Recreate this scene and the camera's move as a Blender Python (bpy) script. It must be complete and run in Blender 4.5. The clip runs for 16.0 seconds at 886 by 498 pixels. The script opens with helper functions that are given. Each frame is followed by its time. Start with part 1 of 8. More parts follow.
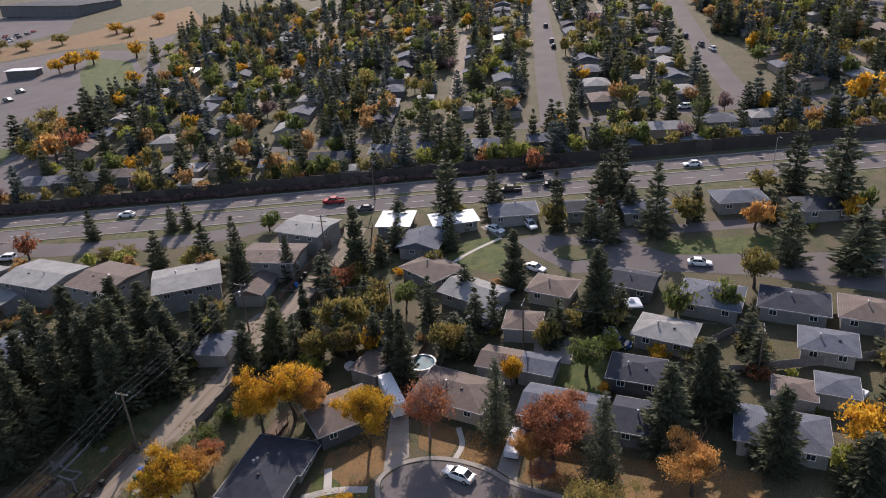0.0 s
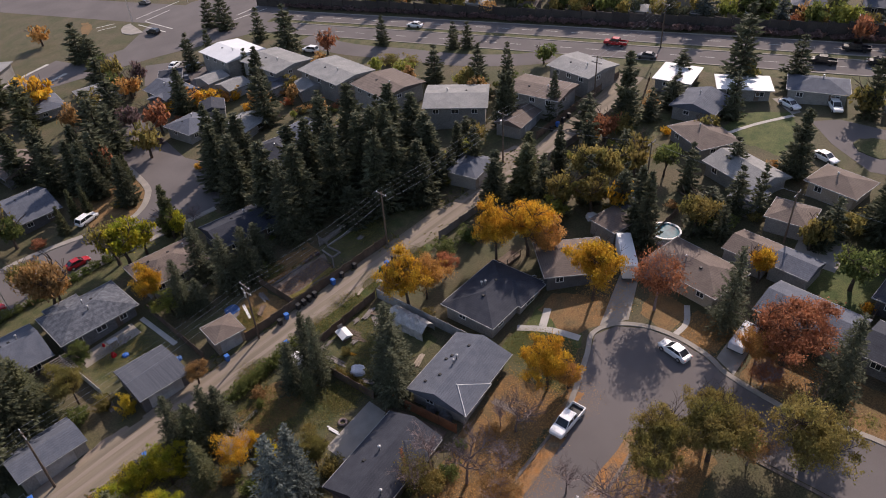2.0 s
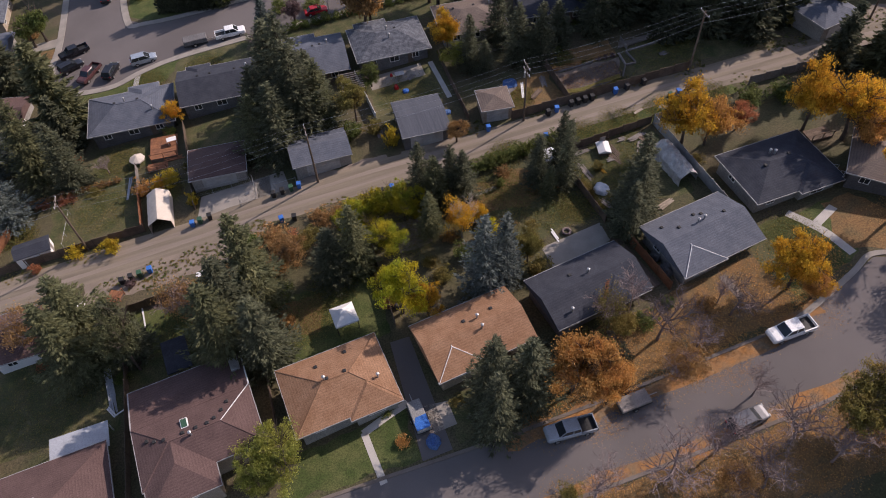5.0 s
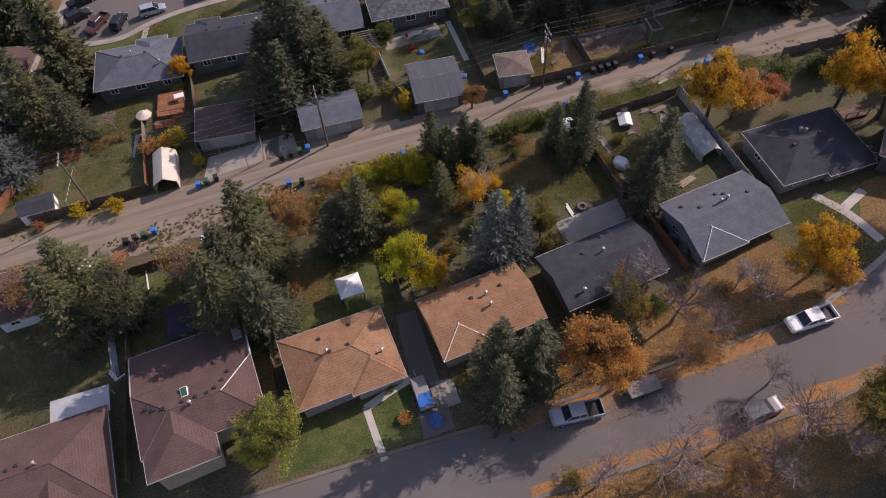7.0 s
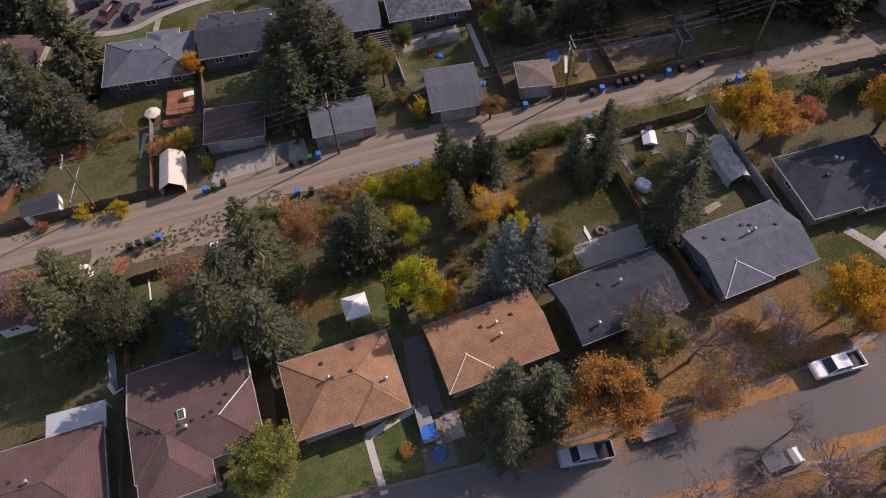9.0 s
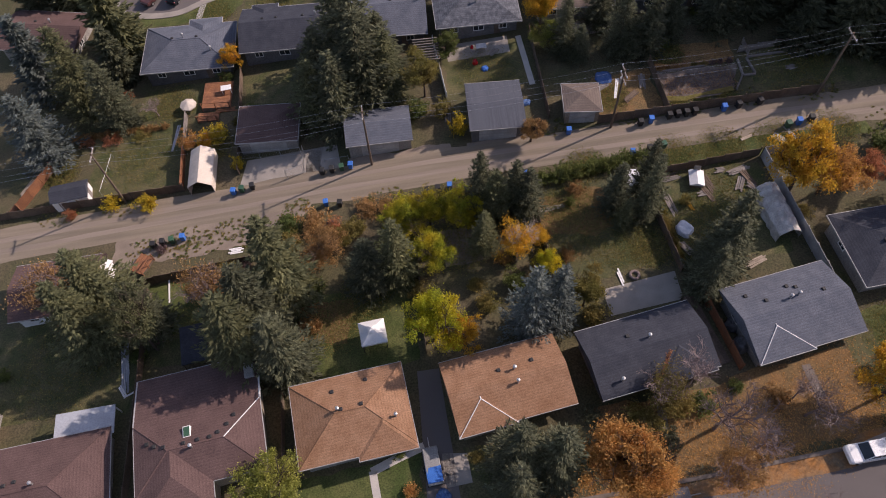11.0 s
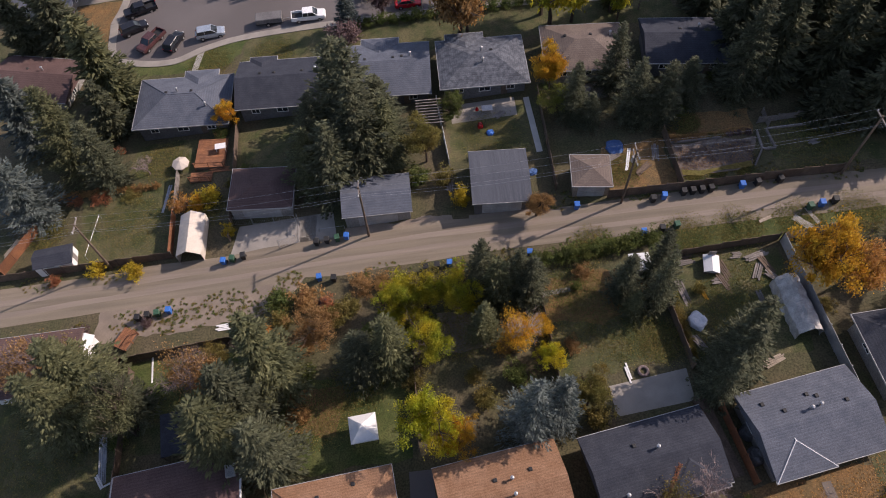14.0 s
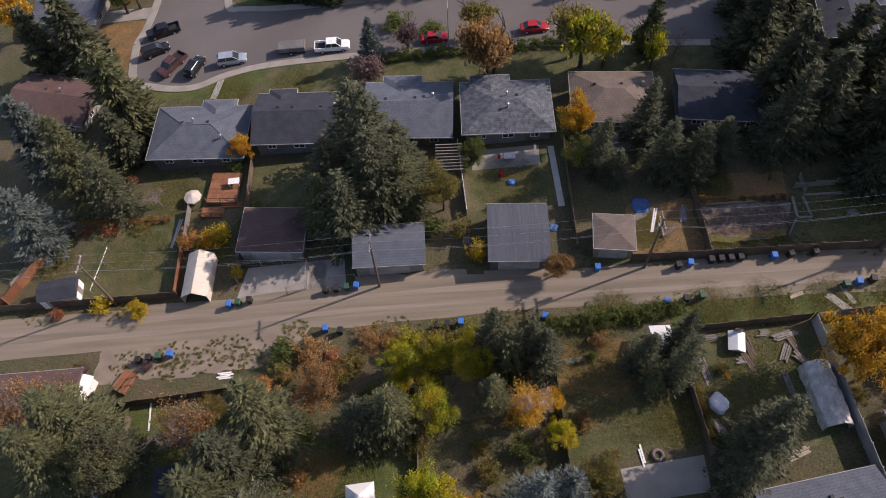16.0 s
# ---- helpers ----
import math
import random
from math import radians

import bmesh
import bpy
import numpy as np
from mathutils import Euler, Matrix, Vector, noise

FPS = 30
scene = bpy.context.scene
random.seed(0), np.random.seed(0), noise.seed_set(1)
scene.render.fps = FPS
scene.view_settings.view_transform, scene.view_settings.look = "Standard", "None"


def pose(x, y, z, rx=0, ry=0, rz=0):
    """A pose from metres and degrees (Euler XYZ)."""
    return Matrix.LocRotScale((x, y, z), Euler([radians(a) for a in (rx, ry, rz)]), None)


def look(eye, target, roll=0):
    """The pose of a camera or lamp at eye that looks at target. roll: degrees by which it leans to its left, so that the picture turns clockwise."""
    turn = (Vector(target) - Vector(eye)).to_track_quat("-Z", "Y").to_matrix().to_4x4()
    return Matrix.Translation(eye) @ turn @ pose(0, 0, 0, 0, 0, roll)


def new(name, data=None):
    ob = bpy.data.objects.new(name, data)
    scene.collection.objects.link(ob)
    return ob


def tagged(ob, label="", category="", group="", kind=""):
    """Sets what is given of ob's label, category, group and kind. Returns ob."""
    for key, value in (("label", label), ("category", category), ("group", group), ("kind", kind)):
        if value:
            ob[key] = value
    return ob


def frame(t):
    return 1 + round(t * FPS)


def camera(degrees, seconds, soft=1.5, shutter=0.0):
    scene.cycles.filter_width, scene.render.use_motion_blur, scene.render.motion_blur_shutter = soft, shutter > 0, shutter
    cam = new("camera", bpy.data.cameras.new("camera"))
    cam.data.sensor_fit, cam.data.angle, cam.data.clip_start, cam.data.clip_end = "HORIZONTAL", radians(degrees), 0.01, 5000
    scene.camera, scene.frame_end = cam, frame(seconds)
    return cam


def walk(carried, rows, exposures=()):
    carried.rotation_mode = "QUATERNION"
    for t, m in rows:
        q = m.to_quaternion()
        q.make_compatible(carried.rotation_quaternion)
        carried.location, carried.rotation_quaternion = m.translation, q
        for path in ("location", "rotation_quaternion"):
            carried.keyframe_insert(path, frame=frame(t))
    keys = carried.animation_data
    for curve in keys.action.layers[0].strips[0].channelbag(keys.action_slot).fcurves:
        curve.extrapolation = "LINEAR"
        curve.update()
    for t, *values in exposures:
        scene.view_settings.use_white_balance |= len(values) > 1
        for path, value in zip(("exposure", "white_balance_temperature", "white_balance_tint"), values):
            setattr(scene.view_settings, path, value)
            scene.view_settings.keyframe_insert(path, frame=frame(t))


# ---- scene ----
import itertools

SLOPE_X, SLOPE_Y = 0.0816, -0.0258


def g(x, y):
    """Height of the hillside: a plane that levels out far away."""
    r = math.hypot(x - 60, y - 60)
    k = 1.0 if r <= 800 else 800 / r
    return SLOPE_X * (60 + (x - 60) * k) + SLOPE_Y * (60 + (y - 60) * k)


# camera: seconds, place, yaw, pitch, roll
ROWS = (
    (0.0, -7.11, -12.34, 72.42, -69.18, -24.80, -3.70),
    (0.5, -7.09, -12.37, 72.78, -62.76, -27.80, -3.65),
    (1.0, -6.69, -12.44, 72.81, -56.90, -30.54, -3.62),
    (1.5, -6.12, -12.43, 72.58, -50.82, -33.46, -3.64),
    (2.0, -5.59, -12.39, 72.46, -44.79, -36.32, -3.69),
    (2.5, -4.87, -12.44, 72.61, -38.61, -39.23, -3.78),
    (3.0, -4.11, -12.26, 72.66, -32.50, -42.04, -3.87),
    (3.5, -3.61, -12.16, 72.59, -26.56, -44.59, -3.82),
    (4.0, -3.22, -11.89, 72.82, -20.82, -47.23, -3.67),
    (4.5, -2.57, -11.64, 72.80, -15.19, -49.76, -3.68),
    (5.0, -2.09, -11.17, 72.81, -13.68, -52.03, -3.74),
    (7.5, -0.33, -7.04, 71.78, -11.00, -55.76, -3.71),
    (8.0, 0.13, -5.58, 71.83, -10.78, -56.11, -3.71),
    (10.5, 3.00, 2.60, 72.68, -4.24, -58.97, -3.68),
    (11.0, 3.58, 4.31, 72.84, -3.02, -59.16, -3.68),
    (11.5, 4.06, 5.95, 72.95, -2.42, -59.14, -3.68),
    (12.0, 4.45, 7.66, 73.10, -2.42, -59.14, -3.71),
    (12.5, 4.87, 9.29, 73.17, -2.05, -59.03, -3.68),
    (13.0, 5.17, 10.91, 73.25, -2.09, -58.93, -3.72),
    (13.5, 5.52, 12.66, 73.39, -1.86, -58.86, -3.70),
    (14.0, 5.85, 14.50, 73.64, -1.59, -58.88, -3.71),
    (14.5, 6.16, 16.34, 73.77, -0.93, -58.86, -3.69),
    (15.0, 6.55, 18.20, 73.93, 0.32, -58.85, -3.63),
    (15.5, 7.03, 20.11, 74.08, 1.70, -58.85, -3.63),
    (16.0, 7.33, 21.95, 74.24, 1.87, -58.83, -3.69),
)
cam = camera(63.94, 16.0, soft=1.0)


def aim(x, y, z, yaw, pitch, roll):
    a, p = radians(yaw), radians(pitch)
    return look((x, y, z), (x - math.sin(a) * math.cos(p), y + math.cos(a) * math.cos(p), z + math.sin(p)), roll)


walk(cam, [(r[0], aim(*r[1:])) for r in ROWS], exposures=((0.0, 0.36, 6800, 20), (2.0, 0.26, 7100, 23), (5.0, 0.15, 6950, 25), (8.0, 0.14, 7150, 29), (16.0, 0.21, 7000, 23)))

# sun and sky
SUN_AZ, SUN_EL = radians(18), radians(36)
world = bpy.data.worlds.new("sky")
scene.world = world
world.use_nodes = True
wn = world.node_tree
wn.nodes.clear()
sky = wn.nodes.new("ShaderNodeTexSky")
sky.sky_type, sky.sun_disc = "NISHITA", False
sky.sun_elevation, sky.sun_rotation = SUN_EL, radians(90) - SUN_AZ
sky.air_density, sky.dust_density = 1.0, 1.0
bg = wn.nodes.new("ShaderNodeBackground")
bg.inputs["Strength"].default_value = 0.15
wout = wn.nodes.new("ShaderNodeOutputWorld")
wn.links.new(sky.outputs[0], bg.inputs[0])
wn.links.new(bg.outputs[0], wout.inputs[0])
sun_data = bpy.data.lights.new("sun", "SUN")
sun_data.energy, sun_data.angle, sun_data.color = 4.1, radians(0.53), (1.0, 0.95, 0.88)
sun = new("sun", sun_data)
sun.matrix_world = look((0, 0, 200), (-math.cos(SUN_AZ) * math.cos(SUN_EL), -math.sin(SUN_AZ) * math.cos(SUN_EL), 200 - math.sin(SUN_EL)))


# ---- materials ----
def mat(name, a, b, scale=1.0, rough=0.9, fine=12.0, bump=0.15, metal=0.0, island=0.0, obj=0.0, course=0.0, spec=0.3, speckle=0.28, stretch=None):
    """Two colours mixed by a broad noise, with a finer grain, optional per-leaf or per-object variety and courses by height."""
    m = bpy.data.materials.new(name)
    m.use_nodes = True
    t = m.node_tree
    n, l = t.nodes, t.links
    p = n["Principled BSDF"]
    p.inputs["Roughness"].default_value, p.inputs["Metallic"].default_value = rough, metal
    p.inputs["Specular IOR Level"].default_value = spec
    geo = n.new("ShaderNodeNewGeometry")
    n1, n2 = n.new("ShaderNodeTexNoise"), n.new("ShaderNodeTexNoise")
    n1.inputs["Scale"].default_value, n1.inputs["Detail"].default_value = scale, 5
    n2.inputs["Scale"].default_value, n2.inputs["Detail"].default_value = fine, 3
    if stretch:
        mp = n.new("ShaderNodeMapping")
        mp.inputs["Scale"].default_value = stretch
        l.new(geo.outputs["Position"], mp.inputs["Vector"])
        l.new(mp.outputs[0], n1.inputs["Vector"])
    else:
        l.new(geo.outputs["Position"], n1.inputs["Vector"])
    l.new(geo.outputs["Position"], n2.inputs["Vector"])
    ramp = n.new("ShaderNodeMapRange")
    ramp.inputs["From Min"].default_value, ramp.inputs["From Max"].default_value = 0.35, 0.65
    l.new(n1.outputs["Fac"], ramp.inputs["Value"])
    mix = n.new("ShaderNodeMix")
    mix.data_type = "RGBA"
    mix.inputs["A"].default_value, mix.inputs["B"].default_value = (*a, 1), (*b, 1)
    l.new(ramp.outputs[0], mix.inputs["Factor"])
    grain = n.new("ShaderNodeMapRange")
    grain.inputs["From Min"].default_value, grain.inputs["From Max"].default_value = 0.3, 0.7
    grain.inputs["To Min"].default_value, grain.inputs["To Max"].default_value = 1 - speckle, 1 + speckle
    l.new(n2.outputs["Fac"], grain.inputs["Value"])
    value = grain.outputs[0]

    def times(v, source, low, high):
        r = n.new("ShaderNodeMapRange")
        r.inputs["To Min"].default_value, r.inputs["To Max"].default_value = low, high
        l.new(source, r.inputs["Value"])
        k = n.new("ShaderNodeMath")
        k.operation = "MULTIPLY"
        l.new(v, k.inputs[0])
        l.new(r.outputs[0], k.inputs[1])
        return k.outputs[0]

    if island:
        value = times(value, geo.outputs["Random Per Island"], 1 - island, 1 + island)
    if obj:
        info = n.new("ShaderNodeObjectInfo")
        value = times(value, info.outputs["Random"], 1 - obj, 1 + obj)
    if course:
        tc = n.new("ShaderNodeTexCoord")
        sep = n.new("ShaderNodeSeparateXYZ")
        l.new(tc.outputs["Object"], sep.inputs[0])
        k = n.new("ShaderNodeMath")
        k.operation = "MULTIPLY"
        l.new(sep.outputs["Z"], k.inputs[0])
        k.inputs[1].default_value = 1 / course
        fr = n.new("ShaderNodeMath")
        fr.operation = "FRACT"
        l.new(k.outputs[0], fr.inputs[0])
        value = times(value, fr.outputs[0], 0.86, 1.1)
    mul = n.new("ShaderNodeMix")
    mul.data_type, mul.blend_type = "RGBA", "MULTIPLY"
    mul.inputs["Factor"].default_value = 1
    l.new(mix.outputs["Result"], mul.inputs["A"])
    l.new(value, mul.inputs["B"])
    l.new(mul.outputs["Result"], p.inputs["Base Color"])
    if bump:
        bn = n.new("ShaderNodeBump")
        bn.inputs["Strength"].default_value, bn.inputs["Distance"].default_value = bump, 0.05
        l.new(n2.outputs["Fac"], bn.inputs["Height"])
        l.new(bn.outputs[0], p.inputs["Normal"])
    return m


def leafmat(name, a, b, island=0.28, scale=0.3, through_light=0.5):
    """Leaves: matt, a little light passes through them."""
    m = mat(name, a, b, scale=scale, rough=0.75, fine=3.0, bump=0, island=island, obj=0.15, spec=0.2)
    n, l = m.node_tree.nodes, m.node_tree.links
    p, out = n["Principled BSDF"], n["Material Output"]
    tr, mix = n.new("ShaderNodeBsdfTranslucent"), n.new("ShaderNodeMixShader")
    l.new(p.inputs["Base Color"].links[0].from_socket, tr.inputs["Color"])
    mix.inputs[0].default_value = through_light
    l.new(p.outputs[0], mix.inputs[1])
    l.new(tr.outputs[0], mix.inputs[2])
    l.new(mix.outputs[0], out.inputs["Surface"])
    return m


M = {
    "ground": mat("dry_grass_soil", (0.108, 0.086, 0.05), (0.07, 0.07, 0.032), 0.2, fine=5, bump=0.4, speckle=0.42),
    "lawn": mat("green_lawn", (0.058, 0.068, 0.024), (0.115, 0.1, 0.048), 0.55, fine=6, bump=0.4, speckle=0.42),
    "lawn_green": mat("watered_lawn", (0.05, 0.072, 0.018), (0.1, 0.108, 0.036), 0.5, fine=6, bump=0.4, speckle=0.4),
    "lawn_dry": mat("autumn_lawn", (0.22, 0.122, 0.05), (0.15, 0.1, 0.045), 0.6, fine=6, bump=0.4, speckle=0.42),
    "leaf_litter": mat("leaf_litter", (0.34, 0.155, 0.05), (0.2, 0.14, 0.085), 0.7, fine=5, bump=0.3),
    "gravel": mat("gravel_lane", (0.25, 0.203, 0.15), (0.178, 0.146, 0.109), 1.2, fine=16, bump=0.12, speckle=0.12, stretch=(0.05, 0.9, 0.2)),
    "pad_gravel": mat("loose_gravel", (0.27, 0.215, 0.165), (0.205, 0.163, 0.128), 0.5, fine=14, bump=0.12, speckle=0.15),
    "track": mat("wheel_track", (0.275, 0.222, 0.176), (0.22, 0.178, 0.14), 1.4, fine=16, bump=0.08, speckle=0.1, stretch=(0.04, 1.2, 0.2)),
    "asphalt": mat("worn_asphalt", (0.135, 0.12, 0.115), (0.16, 0.142, 0.136), 0.12, fine=18, bump=0.05, speckle=0.07, spec=0.1),
    "concrete": mat("concrete", (0.33, 0.295, 0.255), (0.26, 0.235, 0.205), 0.5, fine=14, bump=0.05, speckle=0.1),
    "path": mat("pale_path_concrete", (0.5, 0.465, 0.42), (0.42, 0.39, 0.35), 0.6, fine=14, bump=0.05, speckle=0.1),
    "blue_tarp": mat("faded_blue_tarp", (0.04, 0.1, 0.26), (0.07, 0.13, 0.26), 1.5, fine=8, bump=0.15),
    "soil": mat("garden_soil", (0.14, 0.11, 0.09), (0.19, 0.155, 0.13), 0.8, fine=4, bump=0.4),
    "roof_grey": mat("grey_shingle", (0.085, 0.096, 0.12), (0.112, 0.122, 0.148), 0.8, fine=9, bump=0.2, course=0.1),
    "roof_dark": mat("charcoal_shingle", (0.031, 0.035, 0.047), (0.044, 0.048, 0.061), 0.8, fine=9, bump=0.2, course=0.1),
    "roof_slate": mat("slate_blue_shingle", (0.06, 0.066, 0.08), (0.125, 0.135, 0.155), 1.6, fine=9, bump=0.2, course=0.1),
    "roof_ribbed": mat("ribbed_roofing", (0.062, 0.068, 0.084), (0.088, 0.095, 0.112), 3.0, fine=9, bump=0.1, stretch=(1.4, 0.04, 0.04)),
    "roof_tan": mat("tan_shingle", (0.235, 0.125, 0.07), (0.285, 0.16, 0.095), 0.7, fine=8, bump=0.3, course=0.1),
    "roof_maroon": mat("maroon_shingle", (0.095, 0.058, 0.053), (0.118, 0.073, 0.066), 0.5, fine=9, bump=0.2, course=0.1),
    "roof_brown": mat("brown_shingle", (0.13, 0.1, 0.085), (0.16, 0.125, 0.105), 0.7, fine=9, bump=0.2, course=0.1),
    "roof_pale": mat("pale_grey_roofing", (0.2, 0.2, 0.195), (0.26, 0.255, 0.245), 0.5, fine=8, bump=0.1),
    "roof_white": mat("white_metal_roof", (0.66, 0.66, 0.66), (0.6, 0.6, 0.6), 0.4, fine=4, bump=0.03, rough=0.5, speckle=0.05),
    "siding": mat("pale_siding", (0.26, 0.245, 0.225), (0.21, 0.2, 0.185), 0.6, fine=6, bump=0.05, obj=0.15),
    "siding_dark": mat("grey_siding", (0.1, 0.095, 0.095), (0.13, 0.125, 0.125), 0.6, fine=6, bump=0.05, obj=0.2),
    "stucco": mat("tan_stucco", (0.3, 0.24, 0.18), (0.34, 0.28, 0.22), 0.6, fine=8, bump=0.15, obj=0.15),
    "white": mat("white_paint", (0.75, 0.74, 0.72), (0.68, 0.675, 0.66), 0.5, fine=5, bump=0.02, rough=0.6, speckle=0.05),
    "trim": mat("grey_trim", (0.4, 0.39, 0.38), (0.3, 0.295, 0.285), 0.9, fine=5, bump=0.02, rough=0.6, speckle=0.1),
    "dark": mat("black_plastic", (0.02, 0.02, 0.022), (0.03, 0.03, 0.03), 1, rough=0.6, bump=0),
    "metal": mat("galvanised_metal", (0.5, 0.5, 0.5), (0.38, 0.38, 0.38), 1, rough=0.4, metal=0.7, bump=0),
    "wood": mat("weathered_wood", (0.16, 0.115, 0.085), (0.11, 0.08, 0.06), 0.9, fine=9, bump=0.3, obj=0.2),
    # sound-wall timber: shade on its road side is put into the base colour
    "wall_wood": mat("shaded_wall_timber", (0.062, 0.052, 0.047), (0.046, 0.04, 0.037), 0.4, fine=6, bump=0.2, obj=0.2),
    "wood_grey": mat("grey_weathered_wood", (0.24, 0.21, 0.19), (0.17, 0.15, 0.135), 0.9, fine=9, bump=0.3, obj=0.2),
    "cedar": mat("red_cedar_boards", (0.27, 0.115, 0.055), (0.19, 0.085, 0.048), 0.9, fine=9, bump=0.3, obj=0.15),
    "bark": mat("bark", (0.09, 0.065, 0.05), (0.06, 0.045, 0.035), 2, fine=9, bump=0.4),
    "bark_grey": mat("grey_twigs", (0.25, 0.19, 0.175), (0.18, 0.135, 0.13), 1, fine=9, bump=0.2, obj=0.2),
    "bark_birch": mat("birch_bark", (0.5, 0.45, 0.4), (0.36, 0.3, 0.26), 2, fine=9, bump=0.2),
    "glass": mat("window_glass", (0.02, 0.025, 0.03), (0.03, 0.035, 0.04), 1, rough=0.08, bump=0, spec=0.6),
    "tyre": mat("tyre_rubber", (0.02, 0.02, 0.02), (0.03, 0.03, 0.03), 3, bump=0),
    "blue": mat("blue_plastic", (0.03, 0.13, 0.42), (0.04, 0.16, 0.48), 1, rough=0.5, bump=0),
    "green": mat("green_plastic", (0.03, 0.08, 0.05), (0.04, 0.1, 0.06), 1, rough=0.5, bump=0),
    "canvas": mat("cream_canvas", (0.6, 0.52, 0.44), (0.53, 0.46, 0.385), 0.5, fine=5, bump=0.03, speckle=0.06),
    "panel": mat("weathered_panel", (0.4, 0.42, 0.45), (0.34, 0.355, 0.38), 0.6, fine=5, bump=0.05, speckle=0.12),
    "tarp": mat("white_tarp", (0.62, 0.64, 0.68), (0.54, 0.56, 0.6), 0.8, fine=7, bump=0.1, speckle=0.1),
    "tarp_grey": mat("grey_tarp", (0.56, 0.54, 0.51), (0.38, 0.36, 0.34), 1.4, fine=8, bump=0.1, speckle=0.15),
    "kerb": mat("weathered_kerb", (0.19, 0.158, 0.135), (0.15, 0.122, 0.1), 0.5, fine=14, bump=0.05, speckle=0.12),
    "water": mat("pool_water", (0.03, 0.11, 0.14), (0.05, 0.16, 0.19), 1, rough=0.05, bump=0.05, spec=0.6),
    "red": mat("red_paint", (0.4, 0.015, 0.02), (0.36, 0.012, 0.018), 1, rough=0.25, bump=0, spec=0.5),
    "line": mat("road_paint", (0.6, 0.58, 0.52), (0.5, 0.49, 0.45), 1, bump=0.05),
    "spruce": leafmat("spruce_needles", (0.084, 0.09, 0.055), (0.12, 0.126, 0.073), through_light=0.3),
    "spruce_olive": leafmat("olive_spruce_needles", (0.1, 0.108, 0.056), (0.15, 0.15, 0.072), through_light=0.3),
    "spruce_blue": leafmat("blue_spruce_needles", (0.1, 0.122, 0.112), (0.15, 0.17, 0.15), through_light=0.3),
    "gold": leafmat("gold_leaves", (0.62, 0.4, 0.045), (0.56, 0.28, 0.035), scale=0.6),
    "orange": leafmat("orange_leaves", (0.6, 0.34, 0.11), (0.5, 0.26, 0.09), scale=0.6),
    "rust": leafmat("rust_leaves", (0.43, 0.18, 0.09), (0.36, 0.155, 0.085)),
    "lime": leafmat("yellow_green_leaves", (0.5, 0.4, 0.035), (0.27, 0.31, 0.035), scale=0.4),
    "citron": leafmat("bright_yellow_green_leaves", (0.62, 0.5, 0.035), (0.36, 0.42, 0.04), scale=0.4),
    "yellow": leafmat("yellow_leaves", (0.55, 0.43, 0.045), (0.5, 0.34, 0.04)),
    "olive": leafmat("olive_leaves", (0.21, 0.19, 0.06), (0.28, 0.21, 0.07)),
    "green_leaf": leafmat("green_leaves", (0.11, 0.145, 0.045), (0.165, 0.18, 0.055)),
    "pale_green": leafmat("pale_green_leaves", (0.36, 0.35, 0.085), (0.24, 0.27, 0.065)),
    "purple": leafmat("purple_leaves", (0.17, 0.115, 0.115), (0.22, 0.15, 0.14)),
    "straw": leafmat("dry_leaves", (0.42, 0.25, 0.1), (0.33, 0.2, 0.09)),
}


# ---- builders ----
def mesh_of(name, bm, *mats):
    me = bpy.data.meshes.new(name)
    bm.normal_update()
    bm.to_mesh(me)
    bm.free()
    for k in mats:
        me.materials.append(M[k] if isinstance(k, str) else k)
    return me


def part(name, bm, material, parent, label="", at=None):
    """One mesh object under a thing or a part; bm may be a mesh that alike parts share."""
    me = bm if isinstance(bm, bpy.types.Mesh) else mesh_of(name, bm, material)
    ob = new(name, me)
    ob.parent = parent
    if at is not None:
        ob.matrix_basis = at
    if label:
        tagged(ob, label)
    return ob


def thing(name, x, y, rot=0, label="", category="", group="", kind="", dz=0.0):
    ob = new(name)
    ob.matrix_basis = pose(x, y, g(x, y) + dz, 0, 0, rot)
    ob.empty_display_size = 0.3
    return tagged(ob, label, category, group, kind)


def box(bm, x0, y0, z0, x1, y1, z1, bevel=0.0):
    vs = [bm.verts.new((x, y, z)) for z in (z0, z1) for x, y in ((x0, y0), (x1, y0), (x1, y1), (x0, y1))]
    fs = [bm.faces.new([vs[i] for i in f]) for f in ((3, 2, 1, 0), (4, 5, 6, 7), (0, 1, 5, 4), (1, 2, 6, 5), (2, 3, 7, 6), (3, 0, 4, 7))]
    if bevel:
        bmesh.ops.bevel(bm, geom=list({e for f in fs for e in f.edges}), offset=bevel, segments=1, affect="EDGES")
    return vs


def boxed(x0, y0, z0, x1, y1, z1, bevel=0.0):
    bm = bmesh.new()
    box(bm, x0, y0, z0, x1, y1, z1, bevel)
    return bm


def tube(bm, a, b, r0, r1, n=6):
    a, b = Vector(a), Vector(b)
    d = (b - a).normalized()
    u = d.orthogonal().normalized()
    v = d.cross(u)
    rings = [[bm.verts.new(c + r * (math.cos(k * 2 * math.pi / n) * u + math.sin(k * 2 * math.pi / n) * v)) for k in range(n)] for c, r in ((a, r0), (b, r1))]
    for k in range(n):
        bm.faces.new((rings[0][k], rings[0][(k + 1) % n], rings[1][(k + 1) % n], rings[1][k]))
    bm.faces.new(rings[0][::-1])
    bm.faces.new(rings[1])


def tubed(*segments, n=6):
    bm = bmesh.new()
    for s in segments:
        tube(bm, *s, n=n)
    return bm


